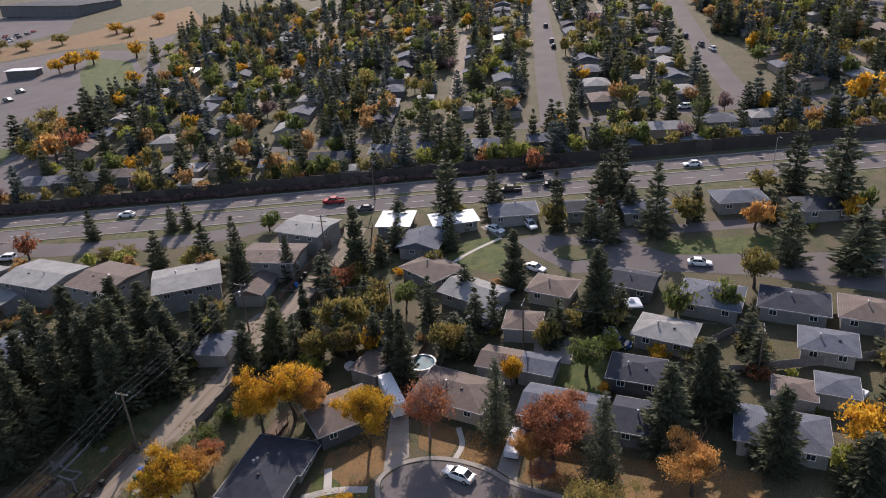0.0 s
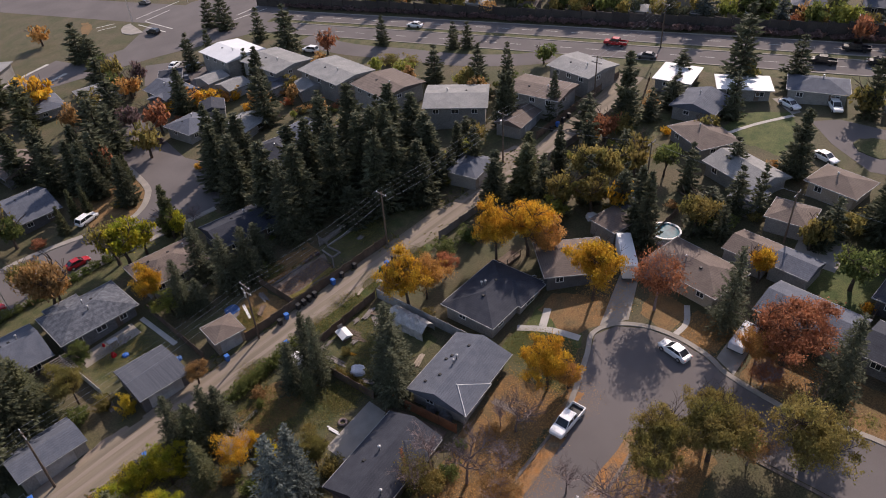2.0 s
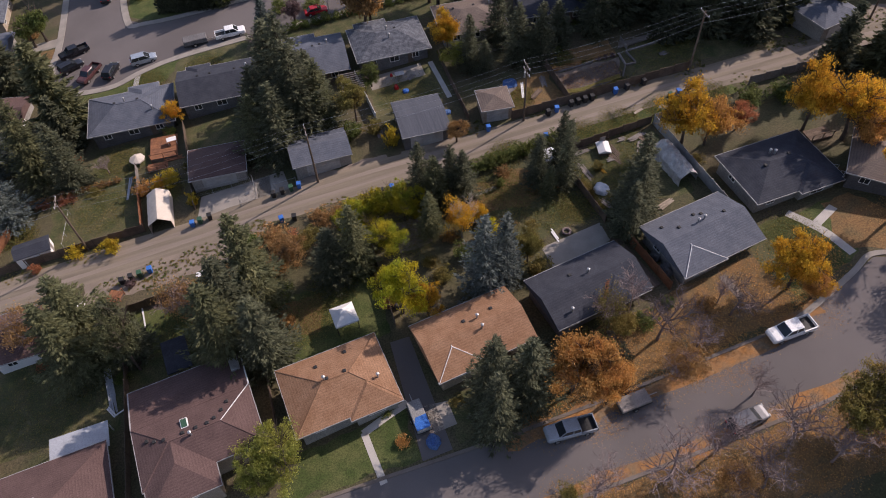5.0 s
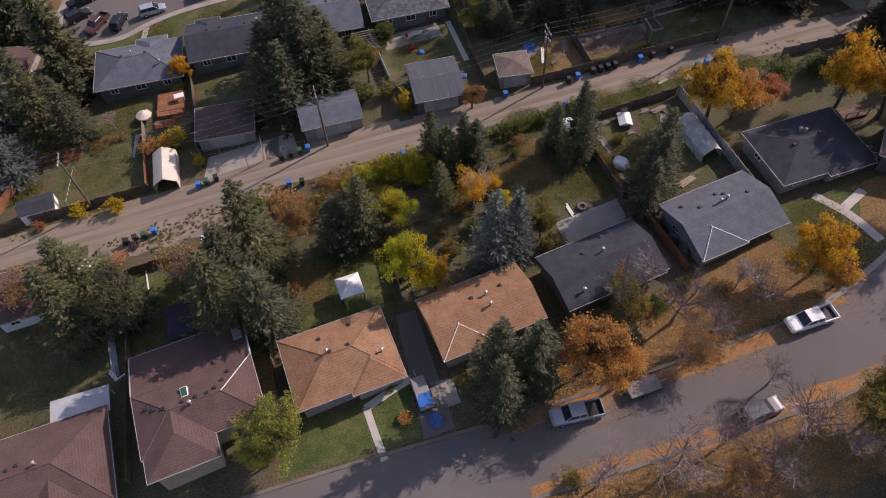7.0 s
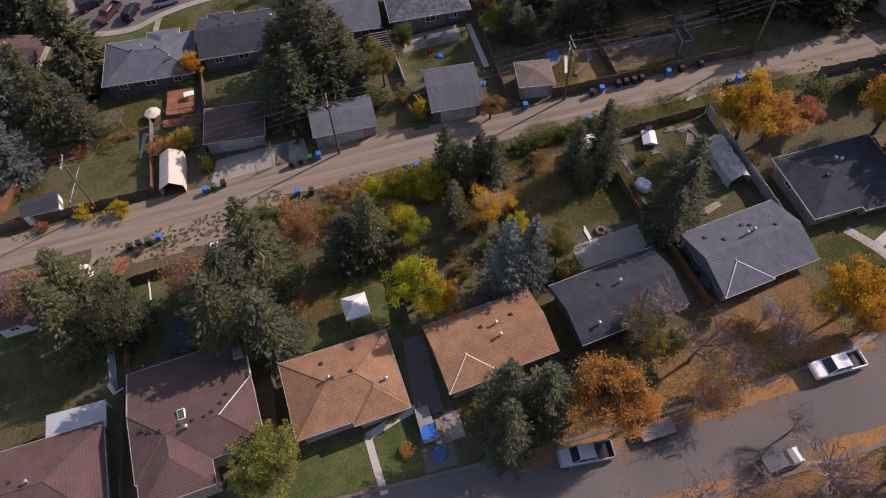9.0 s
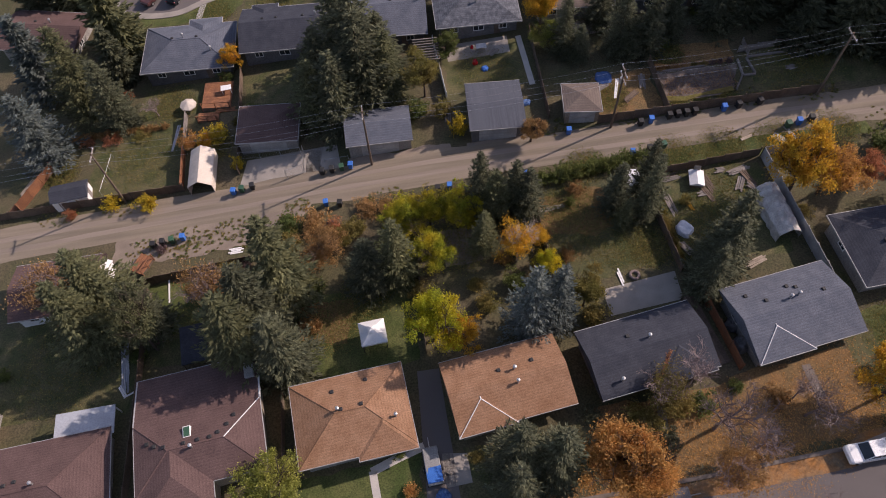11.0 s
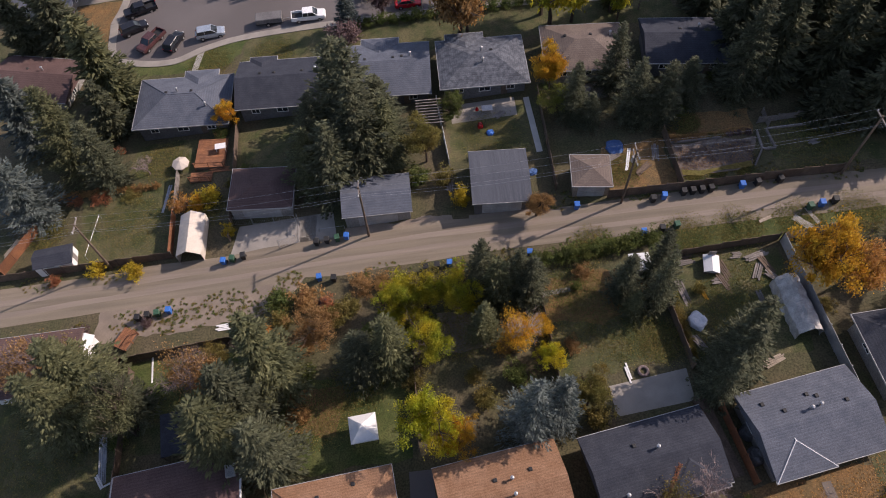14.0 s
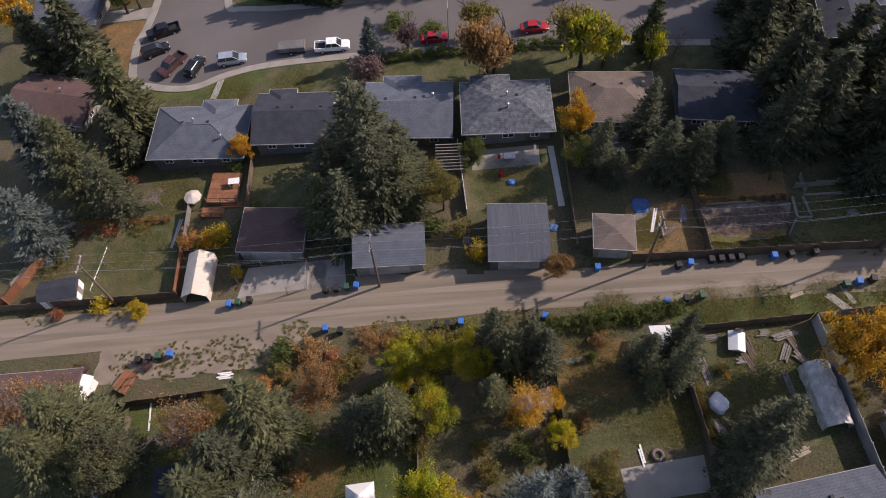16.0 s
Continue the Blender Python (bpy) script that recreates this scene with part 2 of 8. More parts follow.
def bent_rod(points, r, n=6):
    """One rod bent through the points of an upright plane."""
    bm = bmesh.new()
    rings = []
    for k, p in enumerate(points):
        d = (Vector(points[min(k + 1, len(points) - 1)]) - Vector(points[max(k - 1, 0)])).normalized()
        side = Vector((0, 1, 0))
        up = d.cross(side)
        rings.append([bm.verts.new(Vector(p) + r * (math.cos(q * 2 * math.pi / n) * side + math.sin(q * 2 * math.pi / n) * up)) for q in range(n)])
    for a, b in zip(rings, rings[1:]):
        for q in range(n):
            bm.faces.new((a[q], a[(q + 1) % n], b[(q + 1) % n], b[q]))
    bmesh.ops.recalc_face_normals(bm, faces=bm.faces)
    return bm


SHARED = {}


def shared(key, make):
    if key not in SHARED:
        SHARED[key] = make()
    return SHARED[key]


def sheet(name, pts, off, material, label="", category="", kind="structure", thick=0.0):
    """A patch of ground that follows the hillside."""
    bm = bmesh.new()
    if material in ("lawn", "lawn_green", "lawn_dry", "leaf_litter", "soil", "gravel", "pad_gravel"):
        rr = random.Random(int(abs(pts[0][0] * 31 + pts[0][1] * 17)))
        line = []
        for (x0, y0), (x1, y1) in zip(pts, [*pts[1:], pts[0]]):
            d = math.hypot(x1 - x0, y1 - y0)
            n = max(1, int(min(d / 0.9, 40)))
            for k in range(n):
                t = k / n
                w = rr.gauss(0, 0.07) + 0.22 * math.sin(0.9 * t * d + pts[0][0]) + 0.14 * math.sin(2.3 * t * d + pts[0][1])
                line.append((x0 + (x1 - x0) * t - (y1 - y0) / d * w, y0 + (y1 - y0) * t + (x1 - x0) / d * w))
        pts = line
    top = [bm.verts.new((x, y, g(x, y) + off)) for x, y in pts]
    f = bm.faces.new(top)
    f.normal_update()
    if f.normal.z < 0:
        f.normal_flip()
    if thick:
        low = bmesh.ops.extrude_face_region(bm, geom=[f])["geom"]
        for v in low:
            if isinstance(v, bmesh.types.BMVert):
                v.co.z -= thick
        bmesh.ops.recalc_face_normals(bm, faces=bm.faces)
    ob = new(name, mesh_of(name, bm, material))
    return tagged(ob, label, category, kind=kind)


def smooth(pts, n=5):
    """A Catmull-Rom line through a few points."""
    P = [Vector(p) for p in pts]
    P = [2 * P[0] - P[1], *P, 2 * P[-1] - P[-2]]
    out = []
    for i in range(1, len(P) - 2):
        for k in range(n):
            t = k / n
            out.append(0.5 * (2 * P[i] + (P[i + 1] - P[i - 1]) * t + (2 * P[i - 1] - 5 * P[i] + 4 * P[i + 1] - P[i + 2]) * t * t + (3 * P[i] - P[i - 1] - 3 * P[i + 1] + P[i + 2]) * t**3))
    return out + [P[-2]]


def ribbon(name, pts, width, off, material, label="", category="", height=0.0, kind="structure", curve=5, ragged=0.0, parent=None):
    """A road, kerb or path along a line; with a height it is a solid step."""
    line = smooth(pts, curve) if curve > 1 else [Vector(p) for p in pts]
    rnd = random.Random(len(pts) * 7 + int(width * 10))
    bm = bmesh.new()
    rows = []
    for i, p in enumerate(line):
        d = (line[min(i + 1, len(line) - 1)] - line[max(i - 1, 0)]).normalized()
        s = Vector((-d.y, d.x))
        l, r = p + s * (width / 2 + rnd.uniform(-ragged, ragged)), p - s * (width / 2 + rnd.uniform(-ragged, ragged))
        row = [bm.verts.new((q.x, q.y, g(q.x, q.y) + off)) for q in (l, r)]
        if height:
            row += [bm.verts.new((q.x, q.y, g(q.x, q.y) + off - height)) for q in (r, l)]
        rows.append(row)
    for a, b in zip(rows, rows[1:]):
        n = len(a)
        for k in range(n if n > 2 else 1):
            bm.faces.new((a[k], a[(k + 1) % n], b[(k + 1) % n], b[k])[::-1])
    bmesh.ops.recalc_face_normals(bm, faces=bm.faces) if height else None
    for f in bm.faces:
        f.normal_update()
        if not height and f.normal.z < 0:
            f.normal_flip()
    ob = new(name, mesh_of(name, bm, material))
    if parent:
        ob.parent = parent
        return ob
    return tagged(ob, label, category, kind=kind)


# ---- houses ----
def hip_bm(a, b, he, pitch, gable=False, thick=0.18):
    """Roof over a 2a x 2b rectangle, ridge along x."""
    bm = bmesh.new()
    hr = he + pitch * b
    ra = a if gable else max(a - b, 0.02)
    e = [bm.verts.new(p) for p in ((-a, -b, he), (a, -b, he), (a, b, he), (-a, b, he))]
    r = [bm.verts.new((-ra, 0, hr)), bm.verts.new((ra, 0, hr))]
    lo = [bm.verts.new((v.co.x, v.co.y, he - thick)) for v in e]
    bm.faces.new((e[0], e[1], r[1], r[0]))
    bm.faces.new((e[2], e[3], r[0], r[1]))
    bm.faces.new((e[1], e[2], r[1]))
    bm.faces.new((e[3], e[0], r[0]))
    for k in range(4):
        bm.faces.new((lo[k], lo[(k + 1) % 4], e[(k + 1) % 4], e[k]))
    bm.faces.new(lo[::-1])
    return bm


def wing_bm(w, proj, he, pitch, gable=False, thick=0.18):
    """A wing's roof: its eave line at y = 0 runs into the main slope, it reaches out to y = -proj."""
    bm = bmesh.new()
    h, hr = w / 2, he + pitch * w / 2
    fr = -proj if gable else min(-proj + h, h - 0.05)
    A, B = bm.verts.new((-h, -proj, he)), bm.verts.new((h, -proj, he))
    C, D = bm.verts.new((h, 0, he)), bm.verts.new((-h, 0, he))
    F, K = bm.verts.new((0, fr, hr)), bm.verts.new((0, h, hr))
    bm.faces.new((A, B, F))
    bm.faces.new((B, C, K, F))
    bm.faces.new((D, A, F, K))
    lo = [bm.verts.new((v.co.x, v.co.y, he - thick)) for v in (A, B, C, D)]
    for k, (p, q) in enumerate(((A, B), (B, C), (C, D), (D, A))):
        if k != 2:
            bm.faces.new((lo[k], lo[(k + 1) % 4], q, p))
    bm.faces.new(lo[::-1])
    return bm


def window(parent, x, y, z, rot, w=1.5, h=1.0):
    def pane():
        return mesh_of("pane", boxed(-w / 2 + 0.07, -0.02, 0.07, w / 2 - 0.07, 0.0, h - 0.07), "glass")

    def frame_mesh():
        bm = bmesh.new()
        for b in ((-w / 2, -0.06, 0, w / 2, 0.02, 0.08), (-w / 2, -0.06, h - 0.08, w / 2, 0.02, h), (-w / 2, -0.06, 0.08, -w / 2 + 0.08, 0.02, h - 0.08), (w / 2 - 0.08, -0.06, 0.08, w / 2, 0.02, h - 0.08), (-0.03, -0.05, 0.08, 0.03, 0.02, h - 0.08)):
            box(bm, *b)
        return mesh_of("window", bm, "white")

    win = part("window", shared(("frame", w, h), frame_mesh), None, parent, at=pose(x, y, z, 0, 0, rot))
    part("pane", shared(("pane", w, h), pane), None, win)
    return win


def vent(parent, x, y, z, kind="box"):
    if kind == "box":
        def make():
            bm = boxed(-0.2, -0.2, -0.1, 0.2, 0.2, 0.16, 0.05)
            return mesh_of("roof_vent", bm, "dark")
        return part("roof_vent", shared("vent_box", make), None, parent, at=pose(x, y, z))
    if kind == "pipe":
        def make():
            bm = tubed(((0, 0, -0.2), (0, 0, 0.6), 0.11, 0.11), ((0, 0, 0.6), (0, 0, 0.68), 0.2, 0.17), ((0, 0, 0.72), (0, 0, 0.8), 0.2, 0.05), n=8)
            return mesh_of("flue_pipe", bm, "metal")
        return part("flue_pipe", shared("flue", make), None, parent, at=pose(x, y, z))

    def make():
        bm = boxed(-0.3, -0.3, -0.4, 0.3, 0.3, 1.0, 0.03)
        box(bm, -0.36, -0.36, 1.0, 0.36, 0.36, 1.1)
        return mesh_of("chimney", bm, "dark")
    return part("chimney", shared("chimney", make), None, parent, at=pose(x, y, z))


def rim_bm(a, b, he):
    """A gutter that runs round a hip roof in one piece."""
    bm = bmesh.new()
    rings = [[bm.verts.new((sx * (a + d), sy * (b + d), z)) for sx, sy in ((-1, -1), (1, -1), (1, 1), (-1, 1))] for d, z in ((0.003, he - 0.16), (0.06, he - 0.16), (0.06, he + 0.02), (0.003, he + 0.02))]
    for i in range(4):
        p, q = rings[i], rings[(i + 1) % 4]
        for k in range(4):
            bm.faces.new((p[k], p[(k + 1) % 4], q[(k + 1) % 4], q[k]))
    bmesh.ops.recalc_face_normals(bm, faces=bm.faces)
    return bm


def house(x, y, L, W, rot=0, roof="roof_grey", wall="siding", he=2.75, pitch=0.33, gable=False, wings=(), vents=(), label="", name="house", detail=2, caps="", category="house", group=""):
    """L x W is the roof's outline. wings: (side, place along the side, width, reach). vents: (x, y, kind) over the plan."""
    h = thing(name, x, y, rot, label, category, group)
    a, b, oh = L / 2, W / 2, 0.6
    part("wall", boxed(-a + oh, -b + oh, -1.6, a - oh, b - oh, he - 0.1), wall, h)
    part("roof", hip_bm(a, b, he, pitch, gable), roof, h)
    sides = [(-a - 0.03, -b - 0.06, he - 0.14, a + 0.03, -b - 0.003, he + 0.005), (-a - 0.03, b + 0.003, he - 0.16, a + 0.03, b + 0.06, he + 0.02)]
    if not gable:
        sides += [(-a - 0.06, -b, he - 0.16, -a - 0.003, b, he + 0.02), (a + 0.003, -b, he - 0.16, a + 0.06, b, he + 0.02)]
    if detail and gable:
        for q in sides:
            part("gutter", boxed(*q), "trim", h)
    elif detail:
        part("gutter", rim_bm(a, b, he), "trim", h)
    if gable:
        for s in (-1, 1):
            bm = bmesh.new()
            v = [bm.verts.new((s * (a - oh), yy, zz)) for yy, zz in ((-b + oh, he - 0.12), (b - oh, he - 0.12), (0, he + pitch * b - 0.19))]
            w = [bm.verts.new((s * (a - oh - 0.1), p.co.y, p.co.z)) for p in v]
            bm.faces.new(v), bm.faces.new(w[::-1])
            for k in range(3):
                bm.faces.new((v[k], v[(k + 1) % 3], w[(k + 1) % 3], w[k]))
            bmesh.ops.recalc_face_normals(bm, faces=bm.faces)
            part("gable_wall", bm, wall, h)
    hr = he + pitch * b
    if caps and not gable:
        bm = bmesh.new()
        ra = a - b
        for p, q in (((-ra, 0, hr), (ra, 0, hr)), ((-a, -b, he), (-ra, 0, hr)), ((-a, b, he), (-ra, 0, hr)), ((a, -b, he), (ra, 0, hr)), ((a, b, he), (ra, 0, hr))):
            tube(bm, p, q, 0.06, 0.06, 5)
        part("ridge_cap", bm, caps, h)
    for wg in wings:
        side, u, w, proj, *more = wg
        wr = {"s": 0, "e": 90, "n": 180, "w": 270}[side]
        at = pose(*{"s": (u, -b, 0), "n": (-u, b, 0), "e": (a, u, 0), "w": (-a, -u, 0)}[side], 0, 0, wr)
        part("wing_wall", boxed(-w / 2 + oh, -proj + oh, -1.6, w / 2 - oh, 0.6, he - 0.1), wall, h, at=at)
        part("wing_roof", wing_bm(w, proj, he + 0.012, pitch, "gable" in more), roof, h, at=at)
        bm = bmesh.new()
        for q in ((-w / 2 - 0.06, -proj - 0.06, he - 0.15, w / 2 + 0.06, -proj - 0.003, he + 0.02), (-w / 2 - 0.06, -proj, he - 0.15, -w / 2 - 0.003, 0, he + 0.02), (w / 2 + 0.003, -proj, he - 0.15, w / 2 + 0.06, 0, he + 0.02)):
            box(bm, *q)
        part("wing_gutter", bm, "trim", h, at=at)
        if "caps" in more:
            hw, hh = w / 2, he + 0.012 + pitch * w / 2
            bm = bmesh.new()
            fr = min(-proj + hw, hw - 0.05)
            for p, q in (((-hw, -proj, he), (0, fr, hh)), ((hw, -proj, he), (0, fr, hh)), ((0, fr, hh), (0, hw, hh))):
                tube(bm, p, q, 0.05, 0.05, 5)
            part("ridge_cap", bm, "white", h, at=at)
        if detail > 1:
            win = window(h, 0, 0, 0, 0, min(2.0, w - 1.6), 1.2)
            win.matrix_basis = at @ pose(0, -proj + oh - 0.005, he - 1.6)
    if detail:
        n = 3 if detail > 1 else 2
        for k in range(n):
            u = (k - (n - 1) / 2) * (L - 3.5) / max(n - 1, 1) * 0.8
            if not any(s[0] == "s" and abs(u - s[1]) < s[2] / 2 + 0.5 for s in wings):
                window(h, u, -b + oh - 0.005, he - 1.55, 0, 1.6 if k % 2 else 1.2, 1.05)
            if not any(s[0] == "n" and abs(u + s[1]) < s[2] / 2 + 0.5 for s in wings):
                window(h, u, b - oh + 0.005, he - 1.55, 180, 1.2, 1.05)
        if not any(s[0] == "w" for s in wings):
            window(h, -a + oh - 0.005, 1.2, he - 1.5, 270, 1.2, 0.9)
        if not any(s[0] == "e" for s in wings):
            window(h, a - oh + 0.005, -1.0, he - 1.5, 90, 1.2, 0.9)
        door = part("door", boxed(-0.46, -0.05, -0.2, 0.46, 0.02, 1.9, 0.01), "wood", h, at=pose(L * 0.22, -b + oh - 0.004, 0.3))
        part("door_handle", boxed(0.32, -0.09, 0.8, 0.38, -0.05, 0.92), "metal", door)
    for vx, vy, kind in vents:
        zz = he + pitch * min(b - abs(vy), (b + a) if gable else (a - abs(vx)) )
        vent(h, vx, vy, zz, kind)
    return h


def garage(x, y, L, W, rot=0, roof="roof_grey", wall="siding", he=2.5, pitch=0.3, door_side="s", gable=True, label="", group=""):
    h = thing("garage", x, y, rot, label, "garage", group)
    a, b, oh = L / 2, W / 2, 0.3
    part("wall", boxed(-a + oh, -b + oh, -1.2, a - oh, b - oh, he - 0.1), wall, h)
    part("roof", hip_bm(a, b, he, pitch, gable), roof, h)
    if gable:
        for s in (-1, 1):
            bm = bmesh.new()
            v = [bm.verts.new((s * (a - oh), yy, zz)) for yy, zz in ((-b + oh, he - 0.12), (b - oh, he - 0.12), (0, he + pitch * b - 0.19))]
            w = [bm.verts.new((s * (a - oh - 0.1), p.co.y, p.co.z)) for p in v]
            bm.faces.new(v), bm.faces.new(w[::-1])
            for k in range(3):
                bm.faces.new((v[k], v[(k + 1) % 3], w[(k + 1) % 3], w[k]))
            bmesh.ops.recalc_face_normals(bm, faces=bm.faces)
            part("gable_wall", bm, wall, h)
    if "distant" not in label and gable:
        for q in ((-a - 0.03, -b - 0.05, he - 0.14, a + 0.03, -b - 0.003, he + 0.005), (-a - 0.03, b + 0.003, he - 0.16, a + 0.03, b + 0.05, he + 0.02)):
            part("gutter", boxed(*q), "trim", h)
    elif not gable:
        part("gutter", rim_bm(a, b, he), "trim", h)
    sy, dw, base = (-1, L, b) if door_side == "s" else (1, L, b)
    wd = min(4.9, dw - 1.6)
    bm = bmesh.new()
    for k in range(4):
        box(bm, -wd / 2, -0.05, 0.05 + k * 0.5, wd / 2, 0.02, 0.53 + k * 0.5, 0.01)
    part("garage_door", bm, "trim", h, at=pose(0, sy * (base - oh + 0.003), 0, 0, 0, 0 if sy < 0 else 180))
    return h


# ---- trees ----
def leaves(name, P, D, N, ln, wd, material, tall=1.0):
    """Pointed leaves or needle sprays at P, along D, across N; heights are divided by tall."""
    D = D / np.linalg.norm(D, axis=1, keepdims=True)
    S = np.cross(D, N)
    S /= np.linalg.norm(S, axis=1, keepdims=True) + 1e-9
    ln, wd = ln[:, None], wd[:, None]
    V = np.stack([P - D * ln * 0.4 + S * wd / 2, P + D * ln * 0.6, P - D * ln * 0.4 - S * wd / 2], 1).reshape(-1, 3)
    V[:, 2] /= tall
    me = bpy.data.meshes.new(name)
    n = len(V)
    me.vertices.add(n)
    me.vertices.foreach_set("co", V.astype(np.float32).ravel())
    me.loops.add(n)
    me.loops.foreach_set("vertex_index", np.arange(n, dtype=np.int32))
    me.polygons.add(n // 3)
    me.polygons.foreach_set("loop_start", np.arange(0, n, 3, dtype=np.int32))
    me.update(calc_edges=True)
    me.materials.append(M[material])
    return me


def spruce_crown(seed, levels=27, per=11, sprays=40, size=1.0, tall=3.4, flat=0.5):
    """Unit tree: height 1, radius 1 at the widest. Whorls of boughs with gaps between them; each bough is a feather of short sprays
    along a drooping axis with a lifted tip. It is shaped at its true slenderness and squeezed to unit height at the end."""
    r = np.random.default_rng(seed)
    P, D, N, ln = [], [], [], []
    lean = r.uniform(0, 6.28)
    for k in range(levels):
        u = (k + r.uniform(-0.4, 0.4)) / levels
        z0 = tall * (0.07 + 0.92 * u)
        reach = (1 - u) ** 0.8 * min(1, 0.78 + 2.2 * u) * r.uniform(0.84, 1.06)
        n = max(4, int(per * (0.45 + 0.6 * (1 - u))))
        for q in range(n):
            a = 2 * math.pi * (q + r.uniform(-0.4, 0.4)) / n + k * 2.4
            L = reach * (r.uniform(0.78, 1.12) if q % 3 else r.uniform(0.5, 0.8)) * (1 + 0.1 * math.cos(a - lean)) + 0.05
            out = np.array([math.cos(a), math.sin(a), 0.0])
            side = np.array([-math.sin(a), math.cos(a), 0.0])
            c = max(6, int(sprays * (0.25 + 0.9 * L)))
            t = r.uniform(0.08, 1.0, c) ** 0.75
            sg = np.where(r.random(c) < 0.5, -1.0, 1.0)
            w = sg * np.abs(r.normal(size=c)) * 0.15 * (0.35 + L) * (1.15 - t) ** 0.8
            rise = (-0.34 + 0.85 * u) * L
            z = z0 + rise * t + 0.2 * L * t**3 + 0.018 * r.normal(size=c) - 0.35 * np.abs(w)
            p = np.outer(t * L, out) + np.outer(w, side)
            p[:, 2] = z
            P.append(p)
            d = out * 0.8 + np.outer(sg * r.uniform(0.2, 0.95, c) * (1.1 - 0.8 * t), side)
            d[:, 2] += 0.16 * r.normal(size=c) + 0.25 * t - 0.1
            D.append(d)
            nn = r.normal(size=(c, 3)) * flat
            nn[:, 2] += 1.0
            N.append(nn)
            ln.append(r.uniform(0.06, 0.125, c) * size)
    # the dense old growth round the stem
    c = 30 * levels
    u = r.random(c) ** 1.3
    a, q = r.uniform(0, 6.28, c), (1 - u) ** 0.8 * np.minimum(1, 0.78 + 2.2 * u) * r.uniform(0.1, 0.62, c)
    P.append(np.stack((q * np.cos(a), q * np.sin(a), tall * (0.08 + 0.88 * u) - 0.2 * q), 1))
    D.append(np.stack((np.cos(a), np.sin(a), r.uniform(-0.5, 0.2, c)), 1))
    N.append(np.stack((0.5 * np.cos(a), 0.5 * np.sin(a), np.ones(c)), 1) + 0.4 * r.normal(size=(c, 3)))
    ln.append(r.uniform(0.15, 0.26, c) * (1 - 0.6 * u))
    ln = np.concatenate(ln)
    return leaves("crown", np.concatenate(P), np.concatenate(D), np.concatenate(N), ln, ln * r.uniform(0.35, 0.6, len(ln)), "spruce", tall)


def leaf_crown(seed, clusters=110, per=170, leaf=0.036, spread=0.085, low=0.17):
    """Unit tree: height 1, radius 1; leaves in uneven bunches with gaps between."""
    r = np.random.default_rng(seed)
    C = []
    lobes = [(r.uniform(0, 6.28), r.uniform(-0.3, 1.0), r.uniform(0.75, 1.12)) for _ in range(8)]
    while len(C) < clusters:
        v = r.normal(size=3)
        v /= np.linalg.norm(v)
        az = math.atan2(v[1], v[0])
        k = 0.5
        for la, lz, lr in lobes:
            k = max(k, lr * math.exp(-2.4 * ((1 - math.cos(az - la)) + (v[2] - lz) ** 2 * 0.6)))
        v *= k * r.uniform(0.25, 1.0) ** 0.6
        if v[2] > -0.8:
            C.append(v)
    C = np.array(C)
    idx = np.repeat(np.arange(clusters), per)
    size = r.uniform(0.5, 1.35, (clusters, 1))
    P = C[idx] + r.normal(size=(len(idx), 3)) * np.array([1, 1, 0.75]) * spread * size[idx]
    mid, half = (1 + low) / 2, (1 - low) / 2
    P[:, 2] = mid + P[:, 2] * half
    D = r.normal(size=P.shape)
    D[:, 2] *= 0.5
    N = r.normal(size=P.shape) * 0.8 + np.array([0, 0, 1])
    n = len(P)
    return leaves("crown", P, D, N, r.uniform(0.7, 1.3, n) * leaf, r.uniform(0.6, 1.0, n) * leaf, "gold")


def limb_mesh(seed, depth=3, spread=0.75, thick=0.03, name="trunk", twigs=3, fine=0.42):
    """Unit tree of tapered limbs that fork."""
    r = random.Random(seed)
    V, F = [], []

    def seg(a, b, r0, r1, n):
        d = (b - a).normalized()
        u = d.orthogonal().normalized()
        v = d.cross(u)
        base = len(V)
        for c, rr in ((a, r0), (b, r1)):
            for k in range(n):
                V.append(tuple(c + rr * (math.cos(k * 6.2832 / n) * u + math.sin(k * 6.2832 / n) * v)))
        for k in range(n):
            F.append((base + k, base + (k + 1) % n, base + n + (k + 1) % n, base + n + k))

    def grow(a, d, length, rad, lev):
        steps = 3 if lev < 2 else 2
        p = a
        for s in range(steps):
            q = p + d * (length / steps)
            seg(p, q, rad * (1 - 0.22 * s), rad * (1 - 0.22 * (s + 1)), 6 if lev == 0 else (4 if lev < 2 else 3))
            p = q
            d = (d + Vector((r.gauss(0, 0.12), r.gauss(0, 0.12), 0.04))).normalized()
            if lev < depth and (s > 0 or lev > 0):
                for _ in range(twigs if s == steps - 1 else max(1, twigs - 1)):
                    az = r.uniform(0, 6.2832)
                    side = Vector((math.cos(az), math.sin(az), r.uniform(0.0, 0.5)))
                    grow(p, (d * 0.75 + side * spread).normalized(), length * r.uniform(0.5, 0.75), rad * fine, lev + 1)

    grow(Vector((0, 0, -0.03)), Vector((0, 0, 1)), 0.42, thick, 0)
    V = np.array(V)
    V[:, :2] /= np.abs(V[:, :2]).max()
    V[:, 2] *= np.where(V[:, 2] > 0, 0.97 / V[:, 2].max(), 1)
    me = bpy.data.meshes.new(name)
    me.from_pydata(V.tolist(), [], F)
    me.materials.append(M["bark"])
    return me


def bare_trunk(seed):
    bm = tubed(((0, 0, -0.03), (0.004, 0.004, 0.5), 0.055, 0.035), ((0.004, 0.004, 0.5), (0, 0, 0.97), 0.035, 0.006))
    return mesh_of("trunk", bm, "bark")


